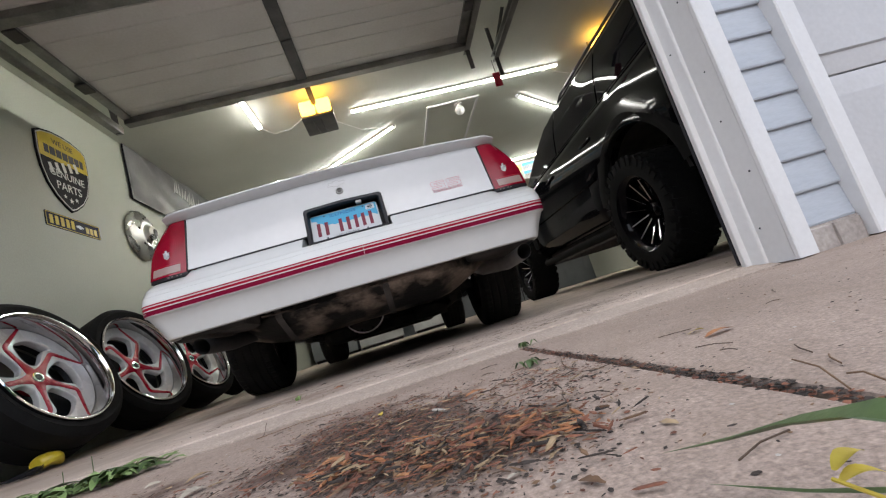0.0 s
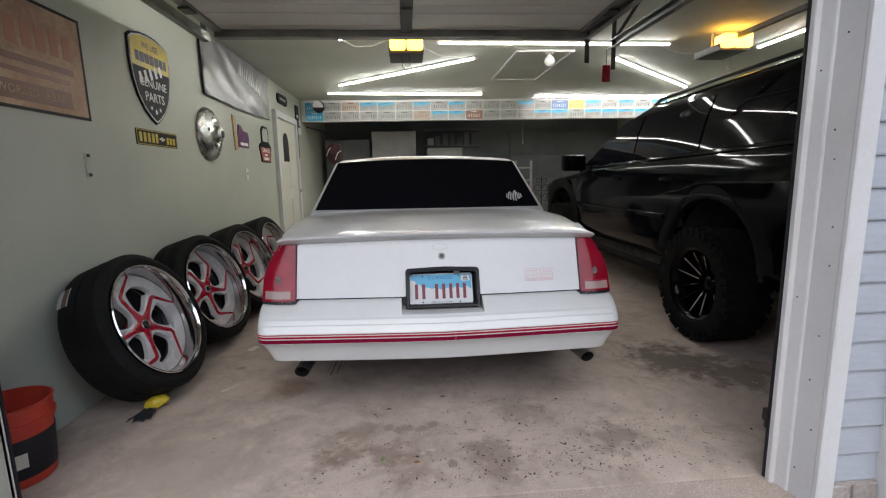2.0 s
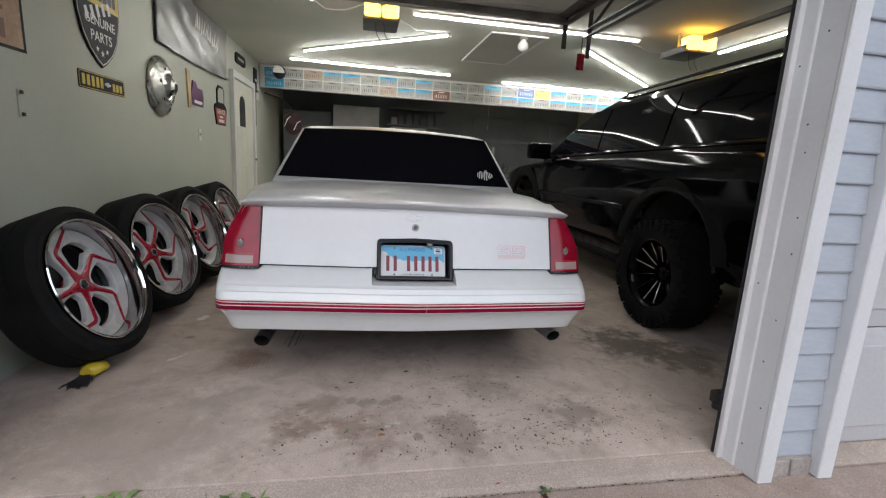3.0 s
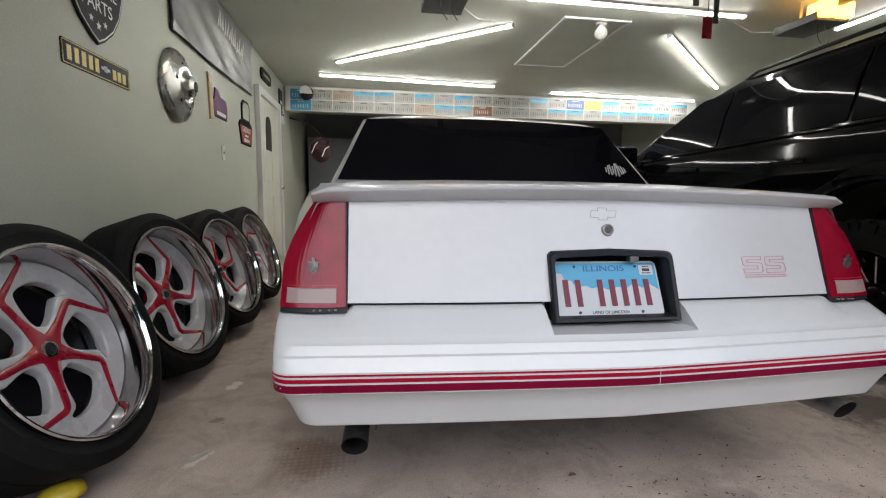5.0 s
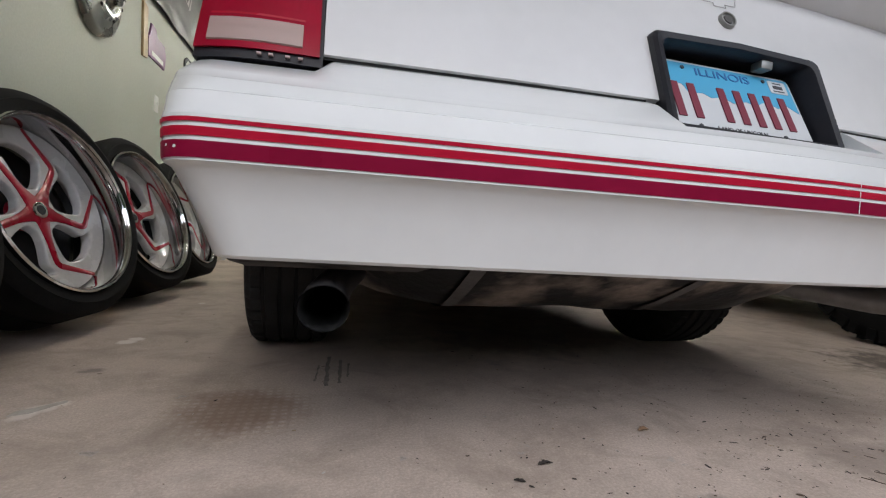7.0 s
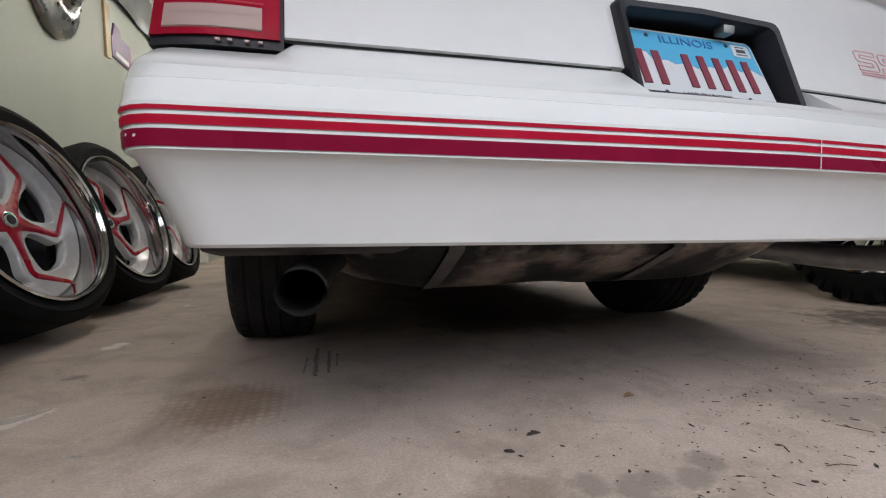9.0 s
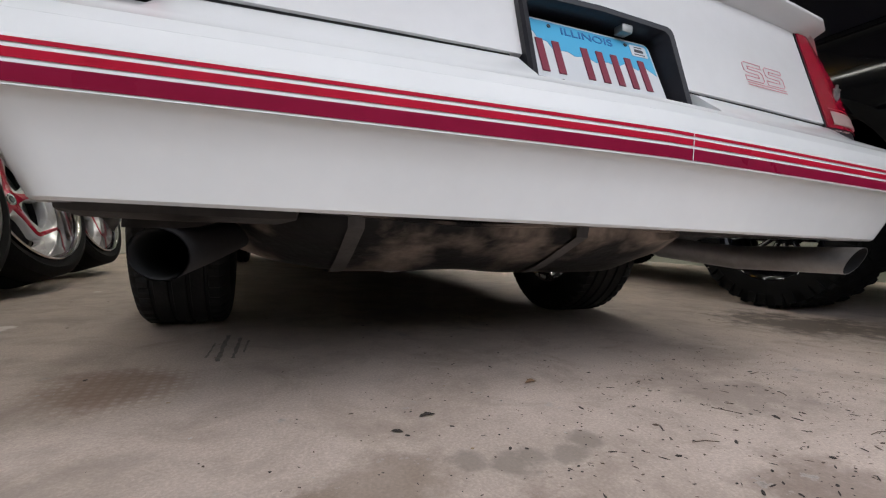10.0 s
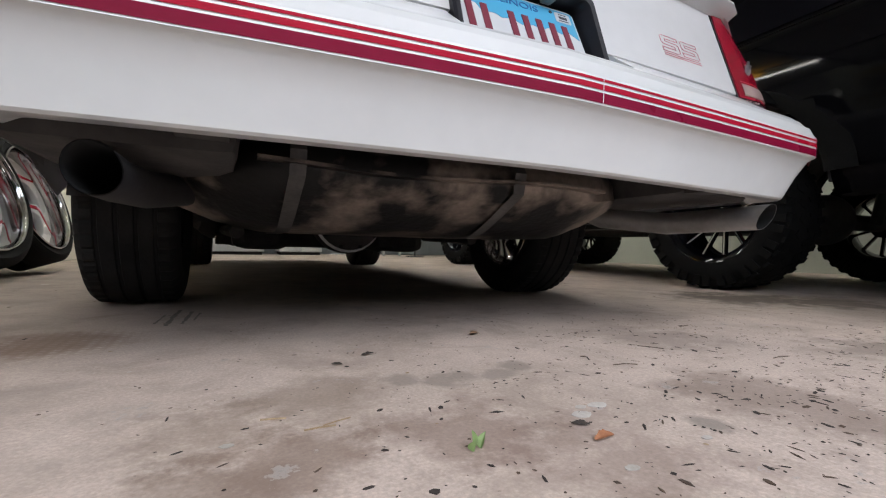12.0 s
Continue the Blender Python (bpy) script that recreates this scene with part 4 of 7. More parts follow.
PEWTER = worn(material("pewter", (0.5, 0.5, 0.5), 0.3, 1.0), ((0.22, 0.22, 0.22), (0.6, 0.6, 0.6)), 60, 300, 0.4, (0.25, 0.45), mix=0.3)


def tail_light(s):
    """Red wraparound lens with vertical ribs, frosted reverse lamp, dark bezel and a chrome crest."""

    def outer(z):
        if z < 0.70:
            return 0.844 - 0.004 * (z - 0.60) / 0.10
        return 0.840 - 0.072 * ((z - 0.70) / 0.168) ** 1.5

    def face(u, z, grow=0.0):
        inner = 0.6855 + 0.003 * max(0.0, z - 0.62) / 0.25
        x = inner - grow + u * (outer(min(max(z, 0.60), 0.866)) - grow * 0.2 - inner + grow)
        return x, panel_y(0.69, z) - 0.006 + 0.06 * max(0.0, u - 0.35) ** 2

    zs = [0.6125 + k * 0.0126 for k in range(21)]
    bez = []
    for z in [0.599] + zs[1:-1] + [0.872]:
        bez.append([(CX + s * face(u / 6, z, 0.0042)[0], face(u / 6, z, 0.0042)[1] + 0.004, z) for u in range(7)])
    edge = bez[0] + [r[-1] for r in bez[1:]] + bez[-1][-2::-1] + [r[0] for r in bez[-2:0:-1]]
    bm = loft(bez, False, False)
    loft([edge, [(x, y + 0.025, z) for x, y, z in edge]], True, False, bm)
    lamp = part("tail_light", bm, CHARCOAL, coupe, "red ribbed tail light with a black bezel")
    bm, n = bmesh.new(), 45
    rows = []
    for z in zs:
        row = []
        for i in range(n + 1):
            x, y = face(i / n, z)
            rib = 0.0004 if 0.675 < z and i % 3 == 0 else 0.0
            row.append((CX + s * x, y + rib, z))
        rows.append(row)
    loft(rows, False, False, bm)
    edge = [rows[0][i] for i in range(n + 1)] + [r[-1] for r in rows[1:]] + rows[-1][-2::-1] + [r[0] for r in rows[-2:0:-1]]
    loft([edge, [(x, y + 0.10, z) for x, y, z in edge]], True, False, bm)
    part("lens", bm, LENS, lamp, "ribbed red lens", angle=60)
    rev = []
    for z in (0.6215, 0.6235, 0.656, 0.658):
        t = 0.0 if z in (0.6215, 0.658) else 0.0035
        rev.append([(CX + s * face(u, z)[0], face(u, z)[1] - t + 0.0005, z) for u in (0.14, 0.155, 0.33, 0.52, 0.72, 0.885, 0.90)])
    part("reverse_lamp", loft(rev, False, False), FOG, lamp, "frosted pale reverse lamp")
    for zr in (0.644,):
        part("lamp_rib", loft([[(CX + s * face(u, z)[0], face(u, z)[1] - 0.0042, z) for u in (0.17, 0.33, 0.52, 0.72, 0.87)] for z in (zr - 0.0004, zr + 0.0004)], False, False), FOG, lamp, "fine raised rib")
    for u in (0.15, 0.25, 0.38, 0.47):
        x, y = face(u, 0.606)
        part("lens_tab", box(CX + s * x - 0.003, CX + s * x + 0.003, y - 0.002, y + 0.008, 0.6045, 0.6075, 0.0006), FOG, lamp, "tiny pale tab")
    part("trim_line", loft([[(CX + s * face(u, z)[0], face(u, z)[1] - 0.001, z) for u in (0.13, 0.3, 0.5, 0.7, 0.9)] for z in (0.662, 0.665)], False, False), RED, lamp, "raised red line")
    cx, cy = face(0.5, 0.704)
    crest = slab([(-0.011, 0.012), (0.011, 0.012), (0.0115, -0.006), (0.0, -0.018), (-0.0115, -0.006)], 0.004, None, 0.001)
    box(-0.0035, 0.0035, 0.012, 0.025, 0, 0.004, bm=crest)
    box(-0.013, 0.013, 0.0125, 0.0150, 0, 0.0045, bm=crest)
    crest.transform(Matrix.Translation((CX + s * cx, cy - 0.001, 0.706)) @ REAR)
    part("crest", crest, PEWTER, lamp, "small chrome crest")
    return lamp


tail_light(-1)
tail_light(1)

# plate recess with its black surround
def surround(grow, z_top=0.742):
    w, zb = 0.172 + grow, 0.574 - grow * 0.6
    pts = [(-w, zb), (w, zb)]
    for k in range(5):
        a = radians(90 * k / 4)
        pts.append((w - 0.016 + 0.016 * math.cos(a), z_top + grow - 0.016 + 0.016 * math.sin(a)))
    pts.append((0.0, z_top + grow + 0.006))
    for k in range(5):
        a = radians(90 + 90 * k / 4)
        pts.append((-w + 0.016 + 0.016 * math.cos(a), z_top + grow - 0.016 + 0.016 * math.sin(a)))
    return pts


rec = []
for grow, dy in ((0.004, 0.012), (0.004, -0.010), (0.0, -0.016), (-0.010, -0.014), (-0.014, -0.004), (-0.018, 0.062)):
    rec.append([(CX + 0.006 + x, panel_y(0.1, z) + dy, z) for x, z in surround(grow)])
recess = part("plate_recess", loft(rec, True, False), CHARCOAL, coupe, "black plastic number plate surround")
part("back_panel", loft([[(CX + x, panel_y(0.1, z) + 0.060, z) for x in (-0.166, 0.178)] for z in (0.56, 0.738)], False, False), CHARCOAL, recess)
part("plate_lamp", box(CX + 0.062, CX + 0.088, 2.028, 2.052, 0.716, 0.732, 0.004), STEEL, recess, "small grey plate clip")
plate_at = Matrix.Translation((CX - 0.001, 2.024, 0.646)) @ REAR @ pose(0, 0, 0, -25, 0, 0)
plate = part("number_plate", slab(rounded(0.302, 0.151, 0.014, 4), 0.002, plate_at, 0.001), PLATEWHITE, coupe, "white number plate with a blue sky band, number shown as bars")
sky = [(-0.146, 0.070), (-0.146, 0.045), (-0.125, 0.040), (-0.118, 0.025), (-0.10, 0.022), (-0.09, 0.005), (-0.06, 0.008), (-0.045, 0.0), (-0.02, 0.006), (0.0, -0.004), (0.03, 0.004), (0.05, -0.002), (0.075, 0.012), (0.10, 0.0), (0.12, 0.012), (0.146, -0.005), (0.146, 0.070)]
part("sky_band", slab(sky[::-1], 0.0006, plate_at @ Matrix.Translation((0, 0, 0.002))), PLATEBLUE, plate, "printed blue sky")
digits = [(-0.118, -0.012, 0.015, 0.072), (-0.084, -0.012, 0.015, 0.072), (-0.022, -0.012, 0.015, 0.072), (0.012, -0.012, 0.015, 0.072), (0.046, -0.012, 0.015, 0.072), (0.079, -0.012, 0.015, 0.072), (0.112, -0.012, 0.015, 0.072)]
for digit in digits:
    part("number_bar", bars([digit], plate_at @ Matrix.Translation((0, 0, 0.0026)), 0.0016), INKRED, plate, "", False)
part("state_name", lettering("ILLINOIS", 0.017, plate_at @ Matrix.Translation((-0.005, 0.054, 0.003)) @ Matrix.Diagonal((1.35, 1, 1, 1)), 0.0006), INKBLUE, plate, "blue lettering", False)
part("slogan", lettering("LAND OF LINCOLN", 0.0085, plate_at @ Matrix.Translation((-0.002, -0.064, 0.0024)), 0.0005), INK, plate, "small dark lettering", False)
part("sticker", slab(rounded(0.040, 0.028, 0.003, 3), 0.0008, plate_at @ Matrix.Translation((0.118, 0.050, 0.0028))), PLATEWHITE, plate, "white sticker", False)
part("sticker_bar", bars([(0.118, 0.050, 0.022, 0.008), (0.118, 0.041, 0.026, 0.0025), (0.118, 0.059, 0.02, 0.0025)], plate_at @ Matrix.Translation((0, 0, 0.0034)), 0.0004), INK, plate, "small black bars", False)
part("side_lens", loft([[(CX + 0.1705, panel_y(0.1, z) + dy, z) for dy in (0.012, 0.048)] for z in (0.615, 0.69)], False, False), TAILSTEEL, recess, "dull grey side lens")
for x in (-0.088, 0.088):
    for y in (0.060, -0.064):
        part("screw", slab([(0.004 * math.cos(k), 0.004 * math.sin(k)) for k in [i * math.pi / 4 for i in range(8)]], 0.002, plate_at @ Matrix.Translation((x, y, 0.002))), INK, plate, "dark screw head")

# lock, badge outlines
bm = revolve([(0.0001, -0.004), (0.009, -0.0045), (0.0125, -0.003), (0.0135, -0.007), (0.016, -0.007), (0.0175, 0.002)], 24)
bm.transform(Matrix.Translation((CX + 0.006, panel_y(0, 0.80), 0.80)) @ pose(0, 0, 0, -20, 0, 0) @ pose(0, 0, 0, 0, 0, 90))
lock = part("trunk_lock", bm, STEEL, coupe, "small dark steel trunk lock")
bm = revolve([(0.0001, -0.0062), (0.009, -0.0062), (0.0105, -0.002)], 24)
bm.transform(Matrix.Translation((CX + 0.006, panel_y(0, 0.80), 0.80)) @ pose(0, 0, 0, -20, 0, 0) @ pose(0, 0, 0, 0, 0, 90))
part("lock_middle", bm, DARKSTEEL, lock, "dark key slot disc")


def outline(points, width, m, close=True):
    bm = bmesh.new()
    pts = [Vector((*p, 0)) for p in points]
    for a, b in zip(pts, pts[1:] + pts[:1] if close else pts[1:]):
        d = b - a
        box(-width / 2, d.length + width / 2, -width / 2, width / 2, 0, 0.0007, bm=bm, m=m @ Matrix.Translation(a) @ Matrix.Rotation(math.atan2(d.y, d.x), 4, "Z"))
    return bm


emblem = [(-0.037, -0.010), (-0.032, 0.009), (-0.013, 0.009), (-0.013, 0.017), (0.013, 0.017), (0.013, 0.009), (0.041, 0.009), (0.036, -0.009), (0.013, -0.010), (0.013, -0.017), (-0.013, -0.017), (-0.013, -0.010)]
part("emblem_outline", outline(emblem, 0.0010, Matrix.Translation((CX - 0.003, panel_y(0, 0.843) - 0.002, 0.843)) @ pose(0, 0, 0, -20, 0, 0) @ REAR), TAILSTEEL, coupe, "thin outlined badge on the trunk", False)
badge_at = Matrix.Translation((CX + 0.478, panel_y(0.478, 0.70) - 0.0015, 0.70)) @ pose(0, 0, 0, -20, 0, 2.2) @ REAR @ Matrix.Diagonal((1.30, 1.20, 1.0, 1.0))
mark = bmesh.new()
ess = [(0.052, 0.024), (0.008, 0.024), (0.003, 0.020), (0.003, 0.006), (0.008, 0.002), (0.040, 0.001), (0.040, -0.006), (0.003, -0.006), (0.003, -0.015), (0.046, -0.015), (0.052, -0.011), (0.052, 0.005), (0.047, 0.009), (0.015, 0.010), (0.015, 0.016), (0.052, 0.016)]
for dx in (-0.056, 0.002):
    b2 = outline([(x + dx, y) for x, y in ess], 0.0012, badge_at)
    me = bpy.data.meshes.new("tmp")
    b2.to_mesh(me)
    b2.free()
    mark.from_mesh(me)
    bpy.data.meshes.remove(me)
for y in (-0.020, -0.025):
    box(-0.053, 0.054, y - 0.0007, y + 0.0007, 0, 0.0007, bm=mark, m=badge_at)
part("side_badge", mark, PINK, coupe, "faded pink outlined badge", False)

# underside: floor pan, frame, tank, axle, exhaust
part("floor_pan", loft([[(CX - 0.74, y, 0.47), (CX - 0.70, y, z), (CX + 0.70, y, z), (CX + 0.74, y, 0.47)] for y, z in ((1.97, 0.44), (2.2, 0.45), (2.65, 0.46), (3.3, 0.46), (3.6, 0.30), (5.3, 0.28), (6.6, 0.30))], False, False), UNDER, coupe, "dark underbody")
for s in (-1, 1):
    part("frame_rail", loft([[(CX + s * x + u, y, z + v) for u, v in ((-0.035, -0.05), (0.035, -0.05), (0.035, 0.05), (-0.035, 0.05))] for x, y, z in ((0.55, 1.98, 0.40), (0.55, 2.5, 0.42), (0.52, 2.9, 0.48), (0.52, 3.3, 0.48), (0.60, 3.7, 0.30), (0.60, 5.4, 0.28), (0.45, 6.6, 0.34))]), UNDER, coupe, "dark frame rail")
    part("wheel_tub", loft([[(CX + s * (0.60 + 0.28 * k), 3.1 + 0.385 * math.cos(a), 0.31 + 0.385 * math.sin(a)) for a in [i * math.pi / 12 for i in range(13)]] for k in (0, 1)], False, False), UNDER, coupe, "dark inner wheel arch")
def tank_skew(c, z):
    """The rear face of the tank slopes away towards its bottom."""
    return 0.19 * max(0.0, (0.335 - z) / 0.10) * (0.5 - 0.5 * c)


rings = []
for k in range(25):
    u = k / 24
    x = -0.65 + 1.27 * u
    end = min(1.0, math.sin(math.pi * min(1, max(0.0, u * 4.5 if u < 0.5 else (1 - u) * 4.0)) / 2)) if 0 < u < 1 else 0.02
    lean = 0.05 * (max(0, u - 0.75) / 0.25) ** 1.6
    ring = []
    for j in range(20):
        a = 2 * math.pi * j / 20
        c, s_ = math.cos(a), math.sin(a)
        y = 2.42 + (0.24 * end + 0.03) * math.copysign(abs(c) ** 0.45, c)
        z = 0.328 + (0.098 * (0.35 + 0.65 * end)) * math.copysign(abs(s_) ** 0.55, s_) + lean
        y += tank_skew(c, z)
        d = noise.noise(Vector((x * 9, y * 9, z * 14))) * 0.009
        ring.append((CX + x, y + d, z + d * 0.8))
    rings.append(ring)
tank = part("fuel_tank", loft(rings), TANK, coupe, "dented dirty metal fuel tank", angle=60)
part("flange", loft([[(CX + x, 2.130 + dy, 0.350 + dz + 0.006 * math.sin(9 * x)) for x in [-0.47 + 0.09 * k for k in range(10)]] for dy, dz in ((0.03, 0.004), (0.0, 0.003), (0.0, -0.003), (0.03, -0.004))], False, False), TANK, tank, "welded seam flange")
for x in (-0.40, 0.09):
    rows = []
    for k in range(15):
        a = radians(150 + 15 * k)
        c, s_ = math.cos(a), math.sin(a)
        sz = 0.328 + 0.1005 * math.copysign(abs(s_) ** 0.55, s_)
        rows.append((2.42 + 0.285 * math.copysign(abs(c) ** 0.45, c) + tank_skew(c, sz), sz))
    part("strap", loft([[(CX + x + w, y, z) for w in (-0.015, 0.015)] for y, z in [(2.130, 0.44)] + rows], False, False), STRAP, tank, "dull grey steel strap")
part("axle_tube", tube([(CX - 0.62, 3.1, 0.315), (CX + 0.62, 3.1, 0.315)], 0.042, 14), UNDER, coupe, "dark rear axle")
bm = revolve([(0.0001, -0.13), (0.075, -0.125), (0.12, -0.07), (0.135, -0.02), (0.135, 0.02), (0.10, 0.10), (0.05, 0.17), (0.0001, 0.18)], 28)
bm.transform(Matrix.Translation((CX - 0.10, 3.02, 0.305)) @ pose(0, 0, 0, 0, 0, 90))
diff = part("differential", bm, UNDER, coupe, "dark differential housing")
bm = revolve([(0.095, -0.086), (0.128, -0.058), (0.131, -0.050), (0.10, -0.072)], 28)
bm.transform(Matrix.Translation((CX - 0.10, 3.02, 0.305)) @ pose(0, 0, 0, 0, 0, 90))
part("cover_rim", bm, WHITEPLASTIC, diff, "pale cover flange")
for k in range(10):
    a = 2 * math.pi * k / 10
    part("bolt", box(CX - 0.10 + 0.114 * math.cos(a) - 0.006, CX - 0.10 + 0.114 * math.cos(a) + 0.006, 2.93, 2.96, 0.305 + 0.114 * math.sin(a) - 0.006, 0.305 + 0.114 * math.sin(a) + 0.006, 0.002), SOOT, diff)
for s in (-1, 1):
    out = 0.664 if s < 0 else 0.705
    pts = [(CX + s * out, 1.955, 0.288 if s < 0 else 0.298), (CX + s * (out - 0.004), 2.06, 0.287 if s < 0 else 0.295), (CX + s * (out - 0.02), 2.22, 0.29), (CX + s * 0.60, 2.40, 0.31), (CX + s * 0.53, 2.52, 0.37), (CX + s * 0.49, 2.60, 0.45)]
    outer_tube = tube(pts, 0.035, 24, caps=False, radii=(0.032, 0.032, 0.032, 0.032, 0.032, 0.032))
    inner_tube = tube(pts[:4], 0.033, 24, caps=False, radii=(0.0305, 0.030, 0.029, 0.026))
    for shell in (outer_tube, inner_tube):
        for v in shell.verts:
            if v.co.y < 2.0:
                v.co.y -= 0.55 * (v.co.z - pts[0][2])
    # The left pipe's steel is much darker than the right one's.
    pipe = part("exhaust_pipe", outer_tube, EXHAUST if s < 0 else TAILSTEEL, coupe, "dark tailpipe" if s < 0 else "dull steel tailpipe")
    part("bore", inner_tube, SOOT, pipe, "sooty inside of the pipe")
    part("splash_liner", box(min(CX + s * 0.50, CX + s * 0.80), max(CX + s * 0.50, CX + s * 0.80), 2.03, 2.66, 0.330 if s < 0 else 0.348, 0.60, 0.03), UNDER, coupe, "dark rear quarter liner")
    part("shock", tube([(CX + s * 0.46, 2.93, 0.27), (CX + s * 0.42, 3.0, 0.46)], 0.026, 12), UNDER, coupe, "dark shock absorber")
    part("lower_arm", tube([(CX + s * 0.48, 3.06, 0.24), (CX + s * 0.52, 3.7, 0.26)], 0.025, 8), UNDER, coupe, "dark control arm")


for s in (-1, 1):
    part("muffler", loft([[(CX + s * 0.36 + 0.13 * k * math.copysign(abs(math.cos(a)) ** 0.6, math.cos(a)), y, 0.225 + 0.055 * k * math.copysign(abs(math.sin(a)) ** 0.6, math.sin(a))) for a in [2 * math.pi * i / 16 for i in range(16)]] for y, k in ((3.62, 0.6), (3.66, 1), (4.15, 1), (4.19, 0.6))]), UNDER, coupe, "dark oval muffler")
part("drive_shaft", tube([(CX - 0.06, 3.2, 0.30), (CX - 0.03, 4.6, 0.31)], 0.04, 12), UNDER, coupe, "dark drive shaft")
part("crossmember", box(CX - 0.58, CX + 0.58, 4.62, 4.74, 0.185, 0.27, 0.015), UNDER, coupe, "dark transmission crossmember")
part("front_subframe", box(CX - 0.5, CX + 0.5, 5.55, 6.05, 0.17, 0.36, 0.04), UNDER, coupe, "dark front subframe")


def tyre_profile(r, rim, w, shoulder=0.035):
    return [(rim - 0.012, -w * 0.40), (rim + 0.006, -w * 0.46), ((r + rim) / 2, -w * 0.5), (r - shoulder, -w * 0.487), (r - shoulder * 0.35, -w * 0.455), (r, -w * 0.40), (r + 0.002, 0),
            (r, w * 0.40), (r - shoulder * 0.35, w * 0.455), (r - shoulder, w * 0.487), ((r + rim) / 2, w * 0.5), (rim + 0.006, w * 0.46), (rim - 0.012, w * 0.40)]


def grooved_tyre(r, rim, w, grooves, n=64):
    """A road tyre with circumferential grooves, turned round x."""
    prof = tyre_profile(r, rim, w)
    out = prof[:6]
    for g in grooves:
        a = g * w
        out += [(r + 0.001, a - 0.0065), (r - 0.006, a - 0.004), (r - 0.006, a + 0.004), (r + 0.001, a + 0.0065)]
    out += prof[7:]
    bm = revolve(out, n)
    return bm


def coupe_wheel(x, y, s):
    at = pose(CX + x, y, 0.332, 0, 0, 0 if s > 0 else 180)
    bm = grooved_tyre(0.332, 0.215, 0.255, (-0.27, -0.09, 0.09, 0.27), 200)
    for v in bm.verts:  # shoulder cuts
        reach = math.hypot(v.co.y, v.co.z)
        if reach > 0.312 and abs(v.co.x) > 0.29 * 0.255 and round(math.atan2(v.co.z, v.co.y) / (2 * math.pi) * 200) % 4 == 0:
            v.co.y, v.co.z = v.co.y * (1 - 0.007 / reach), v.co.z * (1 - 0.007 / reach)
    bm.transform(at)
    wheel = part("wheel", bm, TREAD, coupe, "black low-profile tyre on a bright alloy rim", angle=30)
    rim = revolve([(0.22, -0.115), (0.205, -0.10), (0.19, 0.0), (0.195, 0.09), (0.214, 0.115), (0.222, 0.118), (0.216, 0.105), (0.19, 0.07)], 40)
    for k in range(10):
        box(0.055, 0.072, -0.014, 0.014, 0.03, 0.20, 0.004, bm=rim, m=Matrix.Rotation(2 * math.pi * k / 10, 4, "X"))
    revolve([(0.0001, 0.082), (0.04, 0.08), (0.06, 0.06), (0.06, 0.02), (0.0001, 0.0)], 20, rim)
    rim.transform(at)
    part("rim", rim, BARREL, wheel, "bright alloy rim")


for x, y, s in ((-0.763, 3.08, -1), (0.752, 3.08, 1), (-0.752, 5.84, -1), (0.752, 5.84, 1)):
    coupe_wheel(x, y, s)


coupe.matrix_basis = coupe.matrix_basis @ pose(0, 0, 0, 0, 0.43, 0)  # it leans a little


